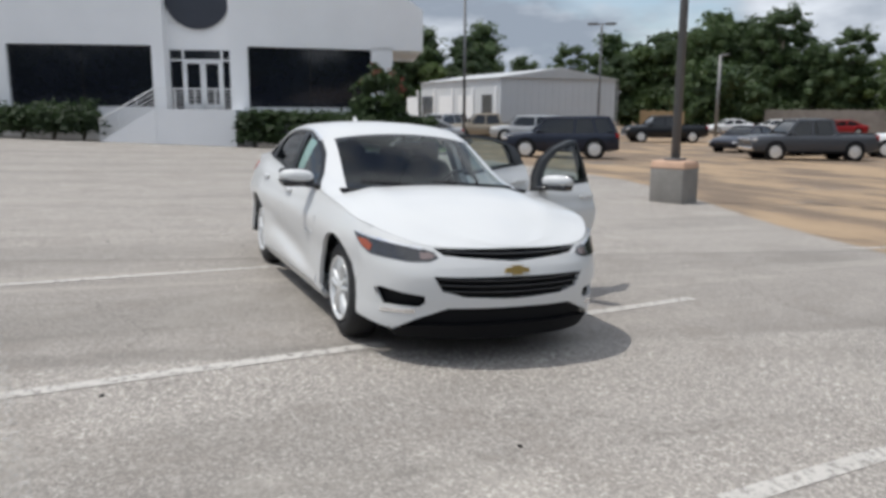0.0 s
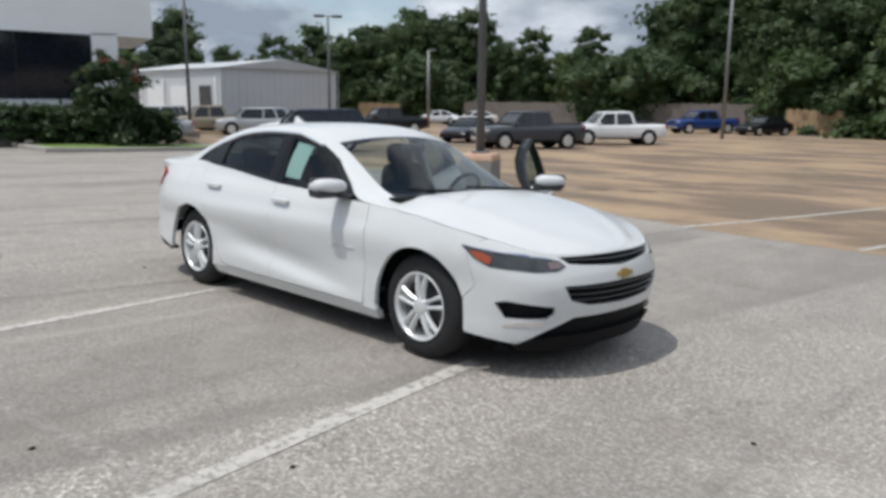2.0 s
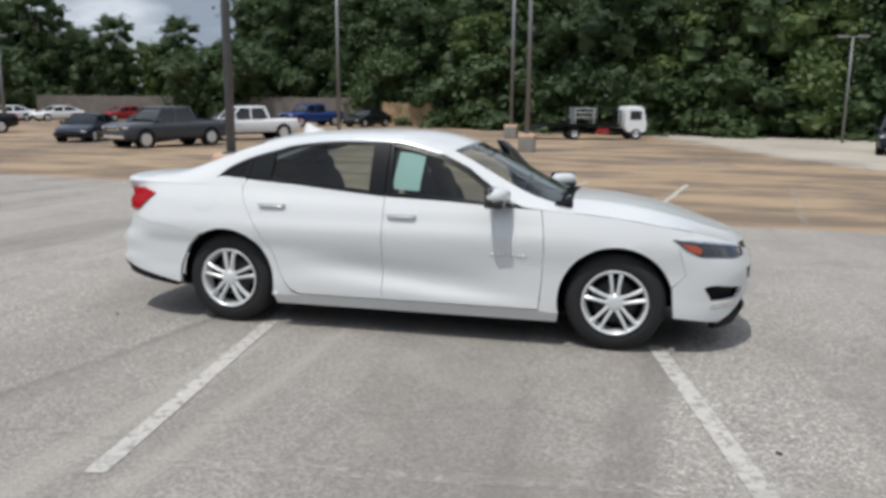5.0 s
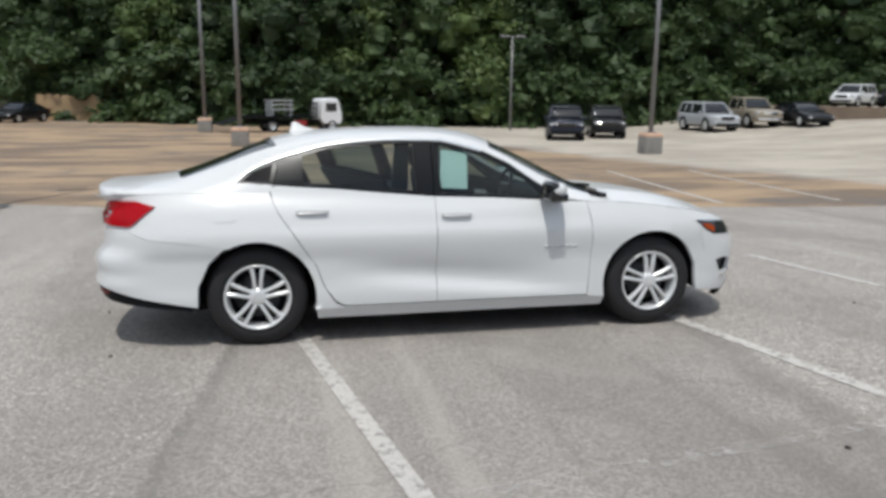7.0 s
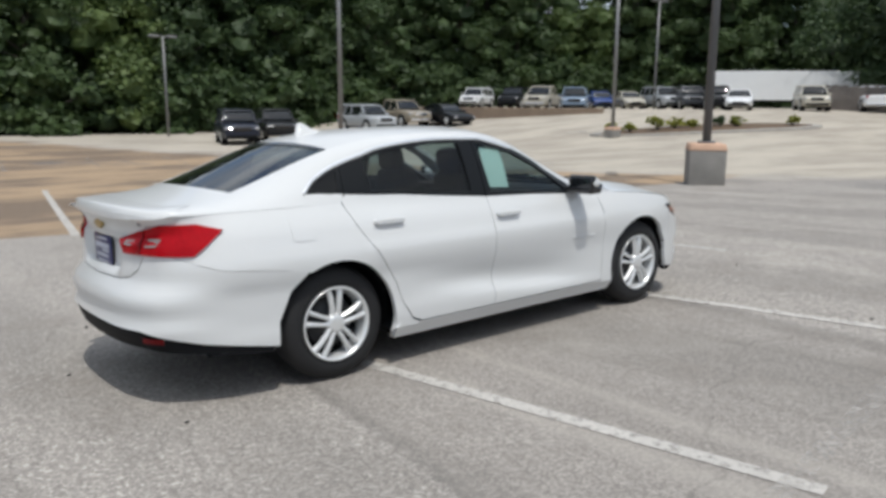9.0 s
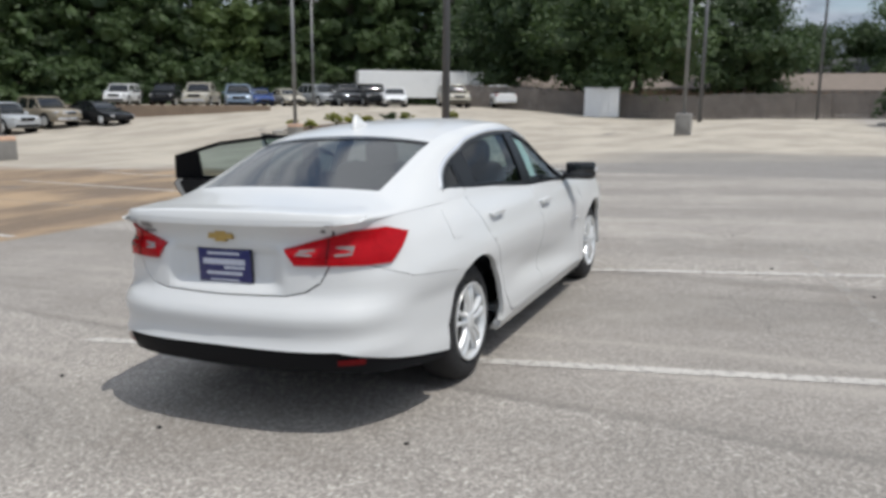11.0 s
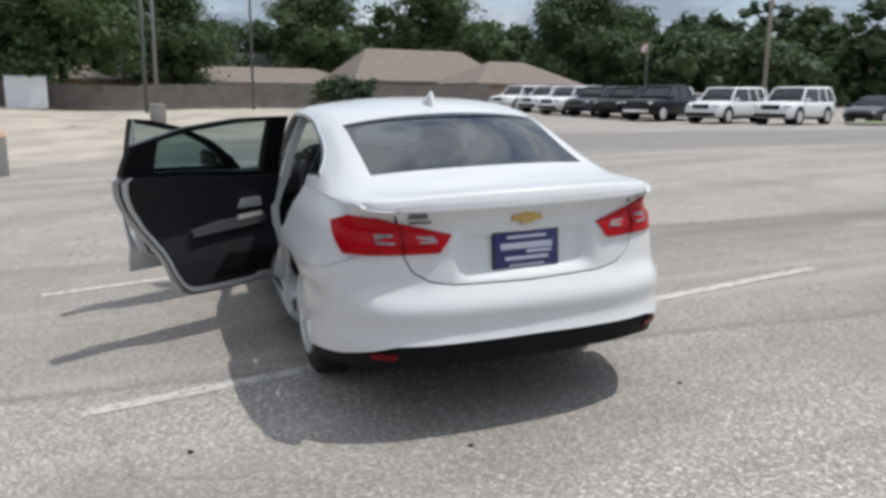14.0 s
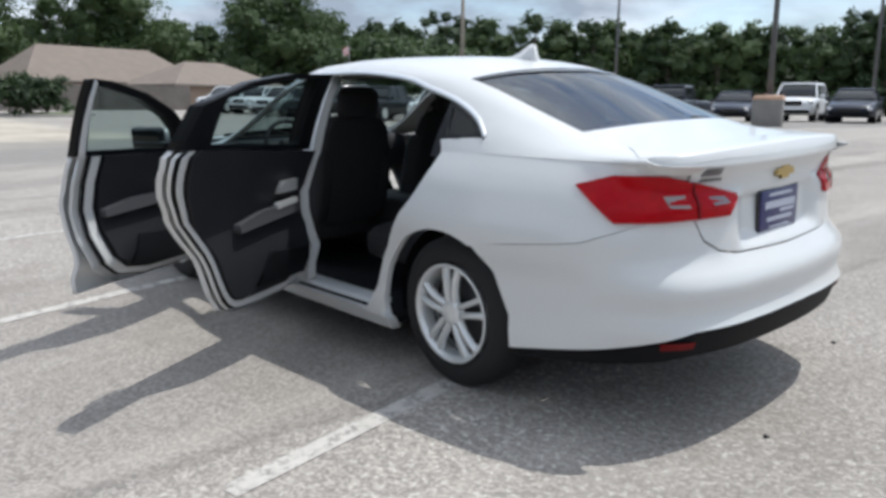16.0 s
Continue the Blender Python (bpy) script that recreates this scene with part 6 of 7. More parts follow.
def vehicle(kind, colour, x, y, heading):
    v = VEH[kind]
    names = {"sedan": "parked_sedan", "suv": "parked_suv", "pickup": "parked_pickup"}
    words = {"sedan": "sedan", "suv": "sport utility vehicle", "pickup": "four-door pickup truck"}
    t = thing(names[kind], f"parked {colour} {words[kind]} with dark windows on the lot", "car" if kind != "pickup" else "truck", pose(x, y, ground_z(x, y), 0, 0, heading), "parked vehicles")
    store = VEH_MESH.setdefault(kind, {})

    def put(name, make, mat, m=None, parent=None):
        if name not in store:
            bm = make()
            me = bpy.data.meshes.new(name.split("#")[0])
            for f in bm.faces:
                f.smooth = name in ("body", "glasshouse", "roof", "wheel", "rim") and len(f.verts) == 4
            bm.to_mesh(me)
            bm.free()
            me.materials.append(mat)
            store[name] = me
        ob = new(name.split("#")[0], store[name])
        ob.parent = parent or t
        if m is not None:
            ob.matrix_basis = m
        if ob.data.materials[0] != mat:
            ob.material_slots[0].link = "OBJECT"
            ob.material_slots[0].material = mat
        return ob
    paint = PAINT_MATS[colour]
    W, hw, half, cab = v["W"], v["W"] / 2, v["L"] / 2, v["cab"]
    top = spline(v["top"])
    zlo, zhi = cab[0][1], max(cab[1][1], cab[2][1])

    def cab_w(z):
        return W * (0.93 + (v["head"] - 0.93) * (z - zlo) / (zhi - zlo)) / 2
    put("body", lambda: veh_body(v), paint)
    put("glasshouse", lambda: veh_shell(cab, W * 0.93, W * v["head"]), GLASS_DARK)
    (xa, za), (xb, zb), (xc, zc), (xd, zd) = cab

    def roof():
        k = 0.10
        lid = [(xb + (xa - xb) * k, zb + (za - zb) * k), (xb, zb + 0.02), (xb - 0.25, zb + 0.035), (xc + 0.25, zc + 0.03), (xc, zc + 0.012), (xc + (xd - xc) * k, zc + (zd - zc) * k)]
        return veh_shell(lid, W * v["head"] * 1.05, W * v["head"] * 0.96)
    put("roof", roof, paint)
    mid = xb - 0.5 * (xb - xc) + (0.12 if kind != "sedan" else 0.02)
    posts = [((xa - 0.02, za), (xb - 0.02, zb), 0.055), ((mid + 0.04, za), (mid, zb), 0.05), ((xd + 0.06, zd), (xc + 0.04, zc), 0.11 if kind == "sedan" else 0.08)]
    if kind == "suv":
        posts.append((((mid + xd) / 2, za), ((mid + xc) / 2, zb), 0.06))
    for i, (a, b, w) in enumerate(posts):
        for s in (1, -1):
            put(f"pillar#{i}{s}", lambda: veh_pillar(a, b, s * (cab_w(a[1]) + 0.012), s * (cab_w(b[1]) + 0.012), s * 0.06, w), paint)
    zf, zr = top(half - 0.1), top(-half + 0.12)
    put("grille", lambda: box_bm((half - 0.02, 0, zf - 0.15), (0.08, W * 0.46, 0.22 if kind != "sedan" else 0.13), 0.03), CHROME if kind == "pickup" and colour in ("grey", "tan") else BLACK_GLOSS)
    put("front_bumper", lambda: box_bm((half - 0.06, 0, v["low"] + 0.17), (0.16, W * 0.80, 0.17), 0.05), CHROME if kind == "pickup" else BLACK_MATT)
    put("rear_bumper", lambda: box_bm((-half + 0.05, 0, v["low"] + 0.16), (0.16, W * 0.84, 0.15), 0.05), CHROME if kind == "pickup" else BLACK_MATT)
    for s in (1, -1):
        q = "" if s > 0 else "#r"
        put("headlight" + q, lambda: box_bm((half - 0.14, s * W * 0.36, zf - 0.11), (0.24, W * 0.17, 0.13), 0.04, Matrix.Rotation(radians(-24 * s), 4, "Z")), LAMP_CLEAR)
        put("taillight" + q, lambda: box_bm((-half + 0.10, s * W * 0.415, zr - 0.14), (0.16, W * 0.08, 0.24 if kind != "sedan" else 0.15), 0.03, Matrix.Rotation(radians(12 * s), 4, "Z")), RED_LENS)
        put("wing_mirror" + q, lambda: box_bm((xa - 0.25, s * (hw + 0.08), za + 0.10), (0.12, 0.2, 0.15), 0.05), paint)
        put("sill" + q, lambda: box_bm((0, s * hw * 0.95, v["low"] + 0.03), (v["ax"][0] - v["ax"][1] - 2.6 * v["wr"], 0.10, 0.10), 0.03), BLACK_MATT)
    if kind == "pickup":
        put("cargo_bed", lambda: box_bm((-1.92, 0, 1.17), (1.75, W * 0.80, 0.14), 0.01), BLACK_MATT)
    for ax in v["ax"]:
        for s in (1, -1):
            w = put("wheel", lambda: lathe([(-0.24, 0.6 * v["wr"]), (-0.24, v["wr"] * 0.94), (-0.20, v["wr"]), (-0.03, v["wr"]), (0.0, v["wr"] * 0.93), (0.0, v["wr"] * 0.68)], 22), RUBBER, pose(ax, s * (hw + 0.012), v["wr"], 0, 0, 0 if s > 0 else 180))
            put("rim", lambda: lathe([(0.0, v["wr"] * 0.68), (0.006, v["wr"] * 0.64), (-0.003, v["wr"] * 0.5), (0.002, v["wr"] * 0.3), (0.014, v["wr"] * 0.2), (0.014, 0.0)], 16), ALLOY, None, w)
            # flat black disc over the uncut body, standing in for the shaded arch gap
            put("wheel_arch", lambda: cyl_bm((0, -0.30, 0.03), (0, -0.006, 0.03), v["wr"] * 1.16, n=26), BLACK_MATT, None, w)
    return t


def flatbed(x, y, heading):
    t = thing("flatbed_truck", "white cab rollback truck with dark flat bed", "truck", pose(x, y, ground_z(x, y), 0, 0, heading) @ Matrix.Diagonal((0.84, 0.84, 0.84, 1)))
    part("cab", veh_shell([(3.95, 0.55), (4.0, 1.3), (3.75, 2.35), (3.55, 2.45), (2.35, 2.45), (2.3, 0.6)], 2.0, 1.9), PAINT_MATS["white"], t, smooth=False)
    part("windscreen", box_bm((3.87, 0, 1.80), (0.06, 1.7, 0.8), 0.02, Matrix.Rotation(radians(-13), 4, "Y")), GLASS_DARK, t, smooth=False)
    for s in (1, -1):
        part("side_window", box_bm((3.15, s * 0.97, 1.78), (0.85, 0.05, 0.62), 0.02), GLASS_DARK, t, smooth=False)
        part("bed_rail", box_bm((-0.9, s * 1.05, 1.08), (5.6, 0.08, 0.16), 0.02), BLACK_MATT, t, smooth=False)
        for ax in (3.2, -1.4):
            w = part("wheel", lathe([(-0.26, 0.2), (-0.26, 0.38), (-0.2, 0.42), (-0.03, 0.42), (0, 0.38), (0, 0.25)], 20), RUBBER, t, m=pose(ax, s * 1.0, 0.42, 0, 0, 0 if s > 0 else 180))
            part("rim", lathe([(0.0, 0.25), (-0.06, 0.2), (-0.03, 0.0)], 14), PAINT_MATS["silver"], w)
    part("chassis", box_bm((0.4, 0, 0.72), (6.6, 0.9, 0.26), 0.03), BLACK_MATT, t, smooth=False)
    part("bed", box_bm((-0.9, 0, 1.02), (5.7, 2.1, 0.10), 0.02), BLACK_MATT, t, smooth=False)
    part("ramp", box_bm((-4.3, 0, 0.80), (1.7, 2.1, 0.08), 0.02, Matrix.Rotation(radians(-16), 4, "Y")), BLACK_MATT, t, smooth=False)
    for z in (1.35, 1.7, 2.05):
        part("headboard_rail", box_bm((2.0, 0, z), (0.08, 2.0, 0.08), 0.01), BLACK_MATT, t, smooth=False)
    for yy in (-0.95, -0.3, 0.3, 0.95):
        part("headboard_post", box_bm((2.004, yy, 1.6), (0.07, 0.08, 1.1), 0.01), BLACK_MATT, t, smooth=False)
    for z in (1.6, 1.95, 2.25):
        part("rack_shelf", box_bm((-0.6, 0.0, z), (1.7, 1.6, 0.09), 0.02), PAINT_MATS["silver"], t, smooth=False)
    for xx in (-1.3, 0.1):
        part("rack_frame", box_bm((xx, 0, 1.62), (0.08, 1.5, 1.15), 0.01), PAINT_MATS["silver"], t, smooth=False)
    part("tool_box", box_bm((0.7, -0.85, 0.62), (0.9, 0.5, 0.4), 0.03), PAINT_MATS["red"], t, smooth=False)


# ---- fences, houses, islands ----
FENCE = material("grey_fence_wood", (0.17, 0.15, 0.135), 0.9, 0, 0.3, 1.2, 20, 0.3)
FENCE_TAN = material("tan_fence_wood", (0.36, 0.25, 0.14), 0.9, 0, 0.3, 1.2, 20, 0.3)
SHINGLE = material("brown_shingles", (0.19, 0.155, 0.13), 0.9, 0, 0.2, 1.5, 20, 0.3)
SHINGLE_GREY = material("grey_shingles", (0.11, 0.11, 0.12), 0.9, 0, 0.2, 1.5, 20, 0.3)
BRICK = material("tan_brick", (0.28, 0.21, 0.16), 0.9, 0, 0.2, 2, 20, 0.3)
KERB = material("kerb_concrete", (0.36, 0.34, 0.31), 0.9, 0, 0.2, 2, 30, 0.3)


def fence(pts, h, mat, label, step=0.20):
    t = thing("wooden_fence", label, "fence")
    for (ax, ay), (bx_, by_) in zip(pts, pts[1:]):
        ln = math.dist((ax, ay), (bx_, by_))
        ang = math.atan2(by_ - ay, bx_ - ax)
        n = int(ln / step)
        bm = bmesh.new()
        for i in range(n):
            q = (i + 0.5) / n
            x, y = ax + (bx_ - ax) * q, ay + (by_ - ay) * q
            hh = h + 0.05 * math.sin(i * 1.7) + 0.03 * math.sin(i * 0.37)
            add_box(bm, (x, y, ground_z(x, y) + hh / 2 - 0.05), (step * 0.92, 0.025, hh + 0.1), 0, Matrix.Rotation(ang, 4, "Z"))
        p = part("fence_panel", bm, mat, t, smooth=False)
        tagged(p, kind="stuff")
        for i in range(int(ln / 2.4) + 1):
            q = min(1, i * 2.4 / ln)
            x, y = ax + (bx_ - ax) * q, ay + (by_ - ay) * q
            part("post", box_bm((x, y, ground_z(x, y) + h / 2 - 0.05), (0.1, 0.1, h + 0.15), 0, Matrix.Rotation(ang, 4, "Z")), mat, t, smooth=False)


def house(x, y, turn, lx, ly, eave, ridge, roof_mat, hip=0.35):
    t = thing("house", "low brown-roofed brick house behind the fence", "house", pose(x, y, 0.2, 0, 0, turn))
    part("wall", box_bm((0, 0, eave / 2), (lx - 0.9, ly - 0.9, eave)), BRICK, t, smooth=False)
    bm = bmesh.new()
    a, b = lx / 2, ly / 2
    k = lx / 2 - min(lx / 2, ly / 2) * 2 * hip
    v = [bm.verts.new(c) for c in ((-a, -b, eave), (a, -b, eave), (a, b, eave), (-a, b, eave), (-k, 0, ridge), (k, 0, ridge))]
    for f in ((0, 1, 5, 4), (1, 2, 5), (2, 3, 4, 5), (3, 0, 4), (3, 2, 1, 0)):
        bm.faces.new([v[i] for i in f])
    part("roof", bm, roof_mat, t, smooth=False)
    for i in range(4):
        part("window", box_bm((-a + lx * (i + 0.7) / 4.4, -b + 0.44, 1.5), (1.1, 0.06, 1.2)), GLASS_DARK, t, smooth=False)
        part("window", box_bm((-a + 0.44, -b + ly * (i + 0.7) / 4.4, 1.5), (0.06, 0.9, 1.2)), GLASS_DARK, t, smooth=False)
    part("fascia", box_bm((0, 0, eave - 0.08), (lx, ly, 0.14)), FENCE, t, smooth=False)


def island(pts, label, fill):
    t = thing("planting_island", label, "island", kind="structure")
    cx, cy = sum(p[0] for p in pts) / len(pts), sum(p[1] for p in pts) / len(pts)
    bm = bmesh.new()
    n = len(pts)
    rows = []
    for x, y in pts:
        ix, iy = x + (cx - x) * 0.08, y + (cy - y) * 0.08
        g = ground_z(x, y)
        rows.append([bm.verts.new(c) for c in ((x, y, g - 0.05), (x, y, g + 0.15), (ix, iy, g + 0.16), (ix, iy, g + 0.08))])
    for i in range(n):
        p, q = rows[i], rows[(i + 1) % n]
        for j in range(3):
            bm.faces.new((p[j], q[j], q[j + 1], p[j + 1]))
    part("kerb", bm, KERB, t, smooth=False)
    bm = bmesh.new()
    ring = [bm.verts.new((x + (cx - x) * 0.075, y + (cy - y) * 0.075, ground_z(x, y) + 0.13)) for x, y in pts]
    c = bm.verts.new((cx, cy, ground_z(cx, cy) + 0.22))
    for i in range(n):
        bm.faces.new((ring[i], ring[(i + 1) % n], c))
    part("bed", bm, fill, t)


def oval(cx, cy, a, b, turn, n=18):
    r = radians(turn)
    return [(cx + a * math.cos(t) * math.cos(r) - b * math.sin(t) * math.sin(r), cy + a * math.cos(t) * math.sin(r) + b * math.sin(t) * math.cos(r)) for t in [2 * math.pi * i / n for i in range(n)]]


showroom()
shed()
woods()

MULCH = material("mulch", (0.12, 0.08, 0.05), 0.95, 0, 0.3, 2, 30, 0.4)
# planting by the showroom
island([(-23.8, 5.5), (-23.9, 7.5), (-24.1, 10.0), (-24.7, 12.9), (-27.4, 13.3), (-28.3, 10.0), (-28.6, 7.2), (-27.2, 5.6)], "kerbed lawn island beside the showroom", GRASS)
_cr = tree_proto(3.9, 1.5, 41, LEAF_SHRUB, 24, 6500, 0.11, 0.10, True)
tagged(_cr, "small tree with reddish blossom on the lawn island")
plant(_cr, -26.4, 9.2, 0, 1.0, set())
for _i in range(4):
    _p = loc(-8.6 + 1.25 * _i, 1.3)
    shrub("shrub", "round clipped dark green shrub before the showroom", _p[0], _p[1], 1.7, 1.75, LEAF_SHRUB, 60 + _i, 3200)
for _i in range(7):
    _p = loc(2.6 + 1.2 * _i, 1.5)
    shrub("hedge", "dense clipped dark green hedge along the wall", _p[0], _p[1], 1.7, 1.7, LEAF_SHRUB, 70 + _i, 4600)
_b = thing("utility_box", "small grey utility cabinet beside the hedge", "utility box", pose(-27.9, 5.3, ground_z(-27.9, 5.3)))
part("cabinet", box_bm((0, 0, 0.5), (0.45, 0.6, 1.0), 0.03), POLE_GREY, _b)
part("cabinet_lid", box_bm((0, 0, 1.02), (0.5, 0.65, 0.06), 0.02), POLE_DARK, _b)

# island with low yellow shrubs round a lamp
island(oval(33.3, 18.6, 6.2, 1.6, -38), "kerbed island with low yellow shrubs", MULCH)
for _i, (_s, _w, _h) in enumerate(((-5.0, 0.8, 0.55), (-4.1, 0.8, 0.5), (-2.6, 1.0, 0.75), (-1.7, 1.0, 0.7), (-0.8, 0.9, 0.6), (0.5, 1.1, 0.7), (1.6, 0.9, 0.6), (4.6, 0.8, 0.55))):
    _x, _y = 33.3 + _s * math.cos(radians(-38)), 18.6 + _s * math.sin(radians(-38))
    shrub("low_shrub", "low yellow-green shrub in a kerbed island", _x, _y, _w, _h, LEAF_YELLOW if _i != 5 else LEAF, 80 + _i, 500, 0.08, ground_z(_x, _y) + 0.15)
island(oval(42.4, -9.3, 2.6, 1.6, 80), "kerbed island with tall wild shrubs", GRASS)
for _i, (_dx, _dy) in enumerate(((0, -0.9), (0.3, 0.6), (-0.4, 0.0))):
    shrub("tall_shrub", "tall loose green shrub in a lot island", 42.4 + _dx, -8.5 + _dy, 2.1, 2.9 - 0.3 * _i, LEAF_SHRUB, 90 + _i, 2200, 0.12)
island(oval(22.3, -29.3, 2.4, 1.2, -40), "kerbed grass strip between parked rows", GRASS)

# retaining wall by the upper lot
_w = thing("retaining_wall", "low brown concrete retaining wall", "wall", kind="structure")
_bm = bmesh.new()
_rw = [(30.5, 44.5), (33.5, 40.0), (36.5, 35.5), (40.0, 31.0)]
for (_ax, _ay), (_bx, _by) in zip(_rw, _rw[1:]):
    _l = math.dist((_ax, _ay), (_bx, _by))
    add_box(_bm, ((_ax + _bx) / 2, (_ay + _by) / 2, 0.35), (_l, 0.3, 1.5), 0.02, Matrix.Rotation(math.atan2(_by - _ay, _bx - _ax), 4, "Z"))
part("wall_slab", _bm, material("brown_concrete", (0.20, 0.15, 0.11), 0.9, 0, 0.25, 1, 20, 0.3), _w, smooth=False)

fence([(-60, 66), (-42, 66), (-22, 66)], 2.4, FENCE, "weathered grey wooden board fence")
fence([(-20, 62), (-4, 57)], 2.0, FENCE_TAN, "newer tan wooden board fence")
fence([(57.5, 24), (57.5, 2), (56.5, -24)], 1.85, FENCE, "weathered grey wooden board fence")
fence([(-48.5, 40), (-46.5, 43)], 2.2, FENCE_TAN, "newer tan wooden board fence")

house(72, -22.0, 97, 17, 11, 2.7, 5.9, SHINGLE, 0.3)
house(64.5, -29.0, 100, 12, 9, 2.5, 4.6, SHINGLE, 0.45)
house(88, -5, 95, 28, 11, 2.6, 4.4, SHINGLE, 0.4)
house(84, 15, 95, 30, 10, 2.7, 4.2, SHINGLE, 0.4)
house(102, -9, 95, 12, 8, 4.0, 6.6, SHINGLE_GREY, 0.1)

_t = thing("box_trailer", "long white box trailer parked at the wood's edge", "trailer", pose(66, 31.9, ground_z(66, 31.9), 0, 0, -52))
part("box", box_bm((0, 0, 2.05), (12.6, 2.5, 2.6), 0.04), PAINT_MATS["white"], _t, smooth=False)
part("chassis", box_bm((0, 0, 0.68), (12.0, 1.2, 0.2), 0.02), BLACK_MATT, _t, smooth=False)
for _x in (-4.6, -3.4):
    for _s in (1, -1):
        part("wheel", lathe([(-0.26, 0.2), (-0.26, 0.46), (-0.2, 0.5), (-0.03, 0.5), (0, 0.46), (0, 0.1)], 18), RUBBER, _t, m=pose(_x, _s * 1.2, 0.5, 0, 0, 0 if _s > 0 else 180))
part("landing_leg", box_bm((4.0, 0, 0.35), (0.2, 1.6, 0.7), 0.02), BLACK_MATT, _t, smooth=False)
_t = thing("storage_bin", "white weathered steel container before the fence", "container", pose(56.0, 11.2, ground_z(56.0, 11.2), 0, 0, 8))
part("bin_body", box_bm((0, 0, 1.1), (1.8, 2.6, 2.2), 0.04), RAIL_WHITE, _t, smooth=False)
for _k in range(5):
    part("rib", box_bm((-0.93, -1.1 + 0.55 * _k, 1.1), (0.08, 0.08, 2.1), 0.01), RAIL_WHITE, _t, smooth=False)
part("bin_lid", box_bm((0, 0, 2.23), (1.9, 2.7, 0.08), 0.02), ROOF_WHITE, _t, smooth=False)

VEHICLES = [
    ("suv", "navy", -23.2, 16.2, -118), ("pickup", "black", -38.6, 34.5, -113), ("pickup", "tan", -43.0, 22.5, -108), ("pickup", "grey", -20.0, 27.6, -112),
    ("sedan", "navy", -26.6, 30.4, -75), ("sedan", "grey", -23.6, 31.2, -75), ("sedan", "white", -51.5, 58.5, -113), ("sedan", "white", -54.5, 55.5, -113),
    ("sedan", "red", -46.5, 61.5, -113), ("suv", "silver", -45.5, 20.0, -60), ("suv", "silver", -41.0, 24.5, -113), ("sedan", "white", -37.5, 25.5, -113), ("sedan", "silver", -36.0, 14.8, -113),
    ("pickup", "white", -19.7, 35.2, -128), ("pickup", "blue", -25.0, 57.3, -120), ("sedan", "black", -20.0, 57.5, -110), ("sedan", "grey", -30.0, 53.0, -95),
    ("suv", "navy", 14.3, 35.0, -108), ("suv", "black", 17.6, 37.0, -108), ("suv", "silver", 26.0, 40.0, -92), ("pickup", "tan", 29.2, 40.6, -95), ("sedan", "black", 31.0, 37.6, -95),
    ("suv", "white", 44.5, 49.5, -150), ("suv", "black", 45.0, 45.0, -150), ("pickup", "beige", 42.0, 38.8, -150), ("suv", "steel", 40.8, 34.4, -140), ("sedan", "blue", 49.0, 38.8, -130),
    ("sedan", "beige", 50.2, 36.8, -125), ("suv", "silver", 51.3, 34.2, -120), ("suv", "grey", 50.6, 31.2, -135), ("suv", "black", 50.2, 28.6, -140), ("sedan", "white", 48.2, 25.5, -150),
    ("suv", "beige", 53.4, 22.8, -145), ("pickup", "white", 59.0, 21.0, 35), ("suv", "grey", 63.0, 19.0, 40), ("sedan", "silver", 57.0, 33.0, -120),
    ("suv", "white", 46.0, -22.2, 112), ("suv", "white", 43.6, -23.3, 112), ("suv", "white", 39.2, -22.6, 112), ("suv", "grey", 36.6, -23.2, 112), ("suv", "black", 33.8, -23.6, 112), ("pickup", "black", 31.0, -24.0, 112),
    ("suv", "white", 27.6, -25.2, 112), ("suv", "white", 24.9, -27.0, 112), ("suv", "black", 22.4, -32.8, 112), ("pickup", "grey", 21.0, -36.6, 200), ("suv", "navy", 17.6, -31.4, 112), ("sedan", "navy", 14.7, -32.4, 112),
    ("suv", "white", 12.6, -34.6, 105), ("sedan", "navy", 9.2, -32.2, 105), ("suv", "silver", 6.2, -33.4, 105), ("suv", "white", 34.0, -31.0, 112), ("suv", "white", 40.0, -30.0, 112), ("sedan", "beige", 37.0, -30.5, 112),
    ("sedan", "grey", 26.5, -34.0, 112), ("suv", "silver", 3.0, -34.0, 105), ("suv", "black", 0.0, -34.5, 105),
]
for _v in VEHICLES:
    vehicle(*_v)
flatbed(-0.7, 43.6, 18)


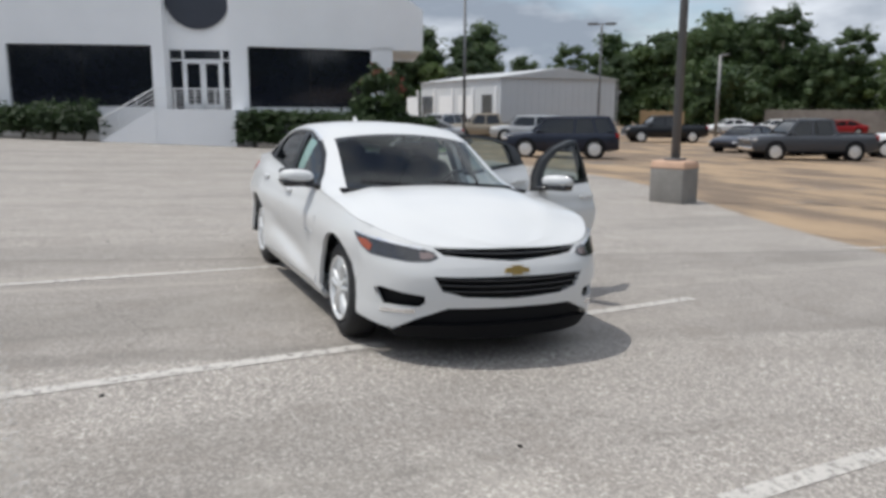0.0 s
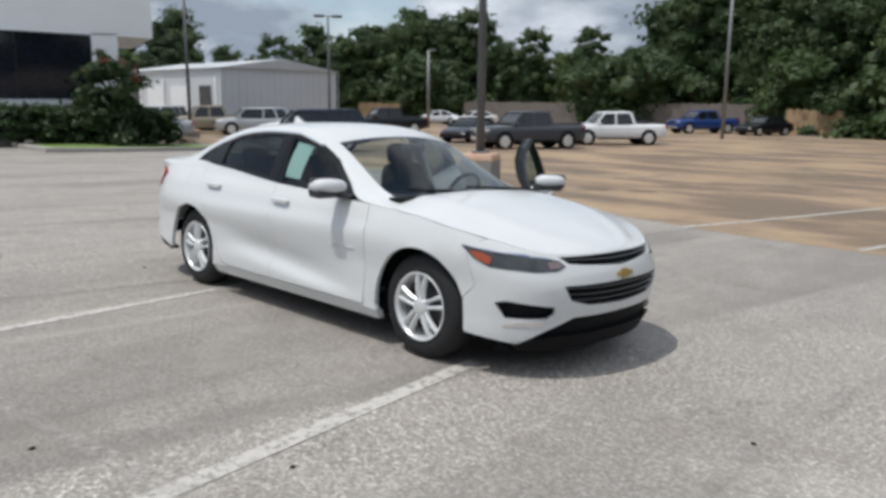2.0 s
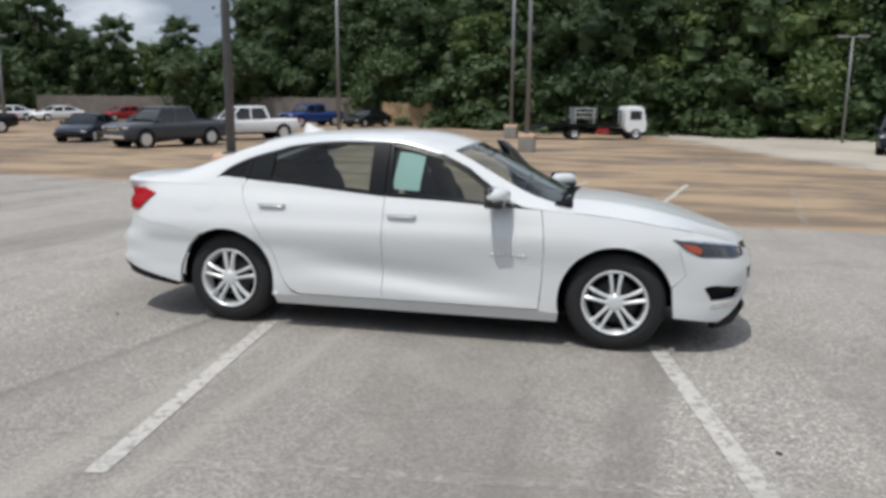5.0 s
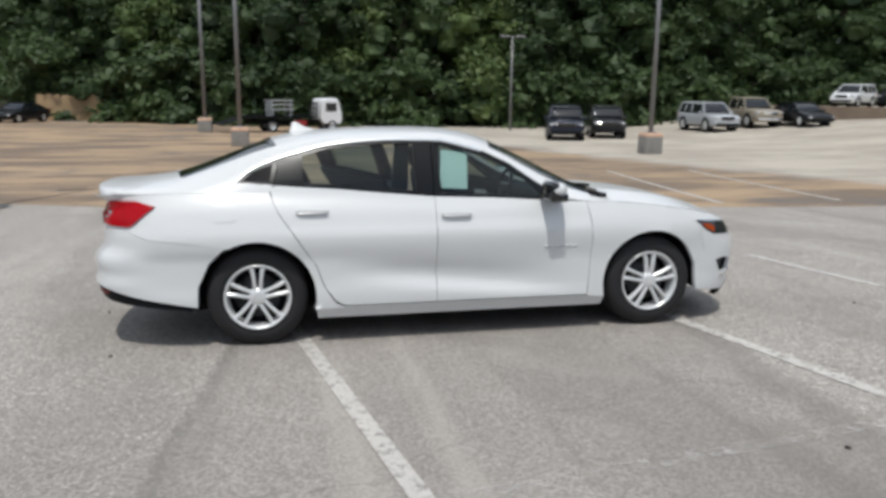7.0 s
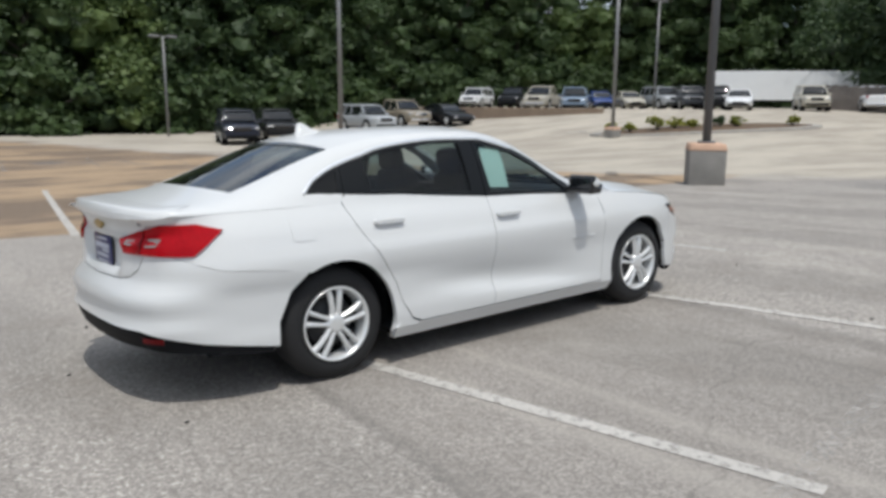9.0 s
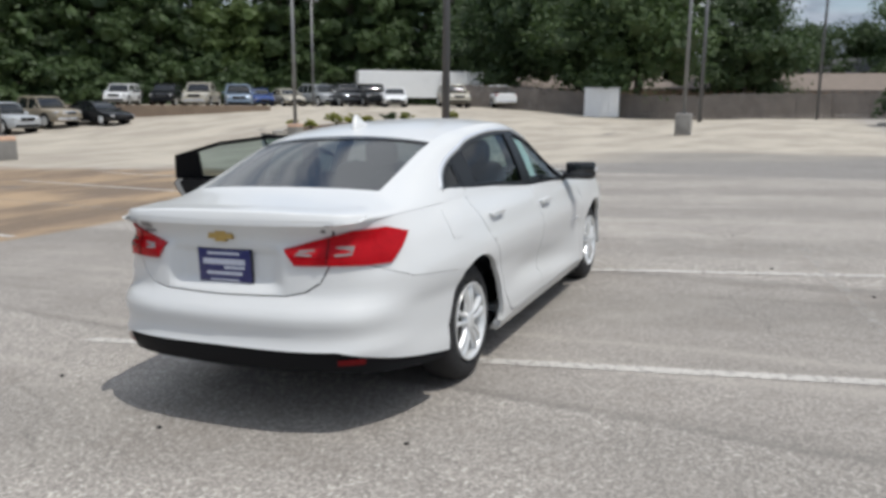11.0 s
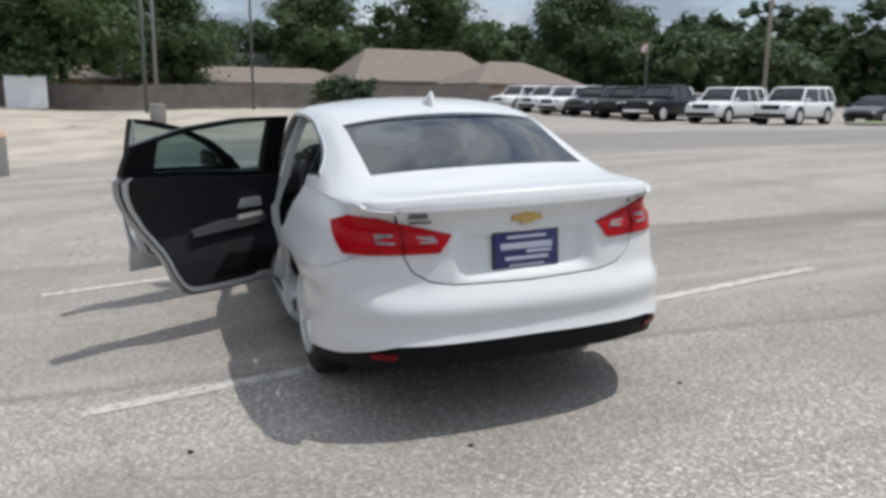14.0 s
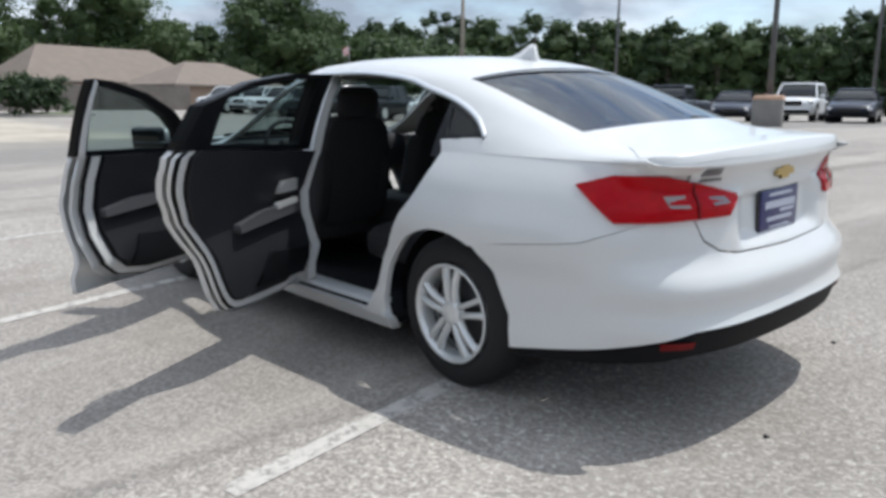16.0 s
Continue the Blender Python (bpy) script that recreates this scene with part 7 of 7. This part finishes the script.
# ---- utility poles, cable and flag ----
def utility_pole(x, y, h, turn):
    t = thing("utility_pole", "tall weathered wooden utility pole with cross arm", "utility pole", pose(x, y, ground_z(x, y), 0, 0, turn))
    part("pole", cyl_bm((0, 0, -0.2), (0, 0, h), 0.17, 0.11, 12), WOOD_POLE, t)
    part("cross_arm", box_bm((0, 0, h - 0.6), (2.4, 0.1, 0.13), 0.01), WOOD_POLE, t)
    for k in (-1.1, -0.5, 0.5, 1.1):
        part("insulator", cyl_bm((k, 0, h - 0.54), (k, 0, h - 0.36), 0.05, 0.03, 8), POLE_GREY, t)


utility_pole(39.7, -38.0, 12.5, -45)
utility_pole(-6.0, -66.0, 12.5, -30)
_bm = bmesh.new()
_pts = [Vector((39.7 + (-6.0 - 39.7) * i / 24, -38.0 + (-66.0 + 38.0) * i / 24, 12.3 - 1.6 * math.sin(math.pi * i / 24))) for i in range(25)]
for _a, _b in zip(_pts, _pts[1:]):
    add_cyl(_bm, _a, _b, 0.02, n=5)
tagged(part("overhead_cable", _bm, BLACK_MATT, None), "thin black overhead cable between utility poles", "cable")

_t = thing("flagpole", "slim pole with a small drooping red and white flag", "flag", pose(53.0, -37.0, ground_z(53, -37)))
part("pole", cyl_bm((0, 0, 0), (0, 0, 5.6), 0.05, 0.035, 8), POLE_GREY, _t)
for _k in range(7):
    part("stripe", box_bm((0.02, 0.34 - 0.02 * _k, 5.35 - 0.085 * _k), (0.03, 0.62, 0.085), 0, Matrix.Rotation(radians(-24), 4, "X")), PAINT_MATS["red"] if _k % 2 == 0 else RAIL_WHITE, _t, smooth=False)

# ---- small litter on the asphalt ----
_rng = random.Random(3)
for _i, (_x, _y) in enumerate(((3.45, -0.55), (4.05, -1.9), (2.2, -2.35), (-2.6, 0.35), (-2.35, -0.9), (-2.9, -2.3), (-4.0, 1.2), (-3.6, -1.8), (1.3, -3.1), (-2.2, 1.5), (5.2, 0.6))):
    _bm = bmesh.new()
    bmesh.ops.create_icosphere(_bm, subdivisions=1, radius=0.014)
    for _vv in _bm.verts:
        _vv.co = Vector((_vv.co.x * _rng.uniform(0.6, 1.6), _vv.co.y * _rng.uniform(0.6, 1.4), _vv.co.z * 0.45))
    tagged(part("stone_chip", _bm, BLACK_MATT, None, m=pose(_x, _y, ground_z(_x, _y) + 0.004, 0, 0, _i * 37)), "small dark stone chip lying on asphalt", "stone", "stone chips")
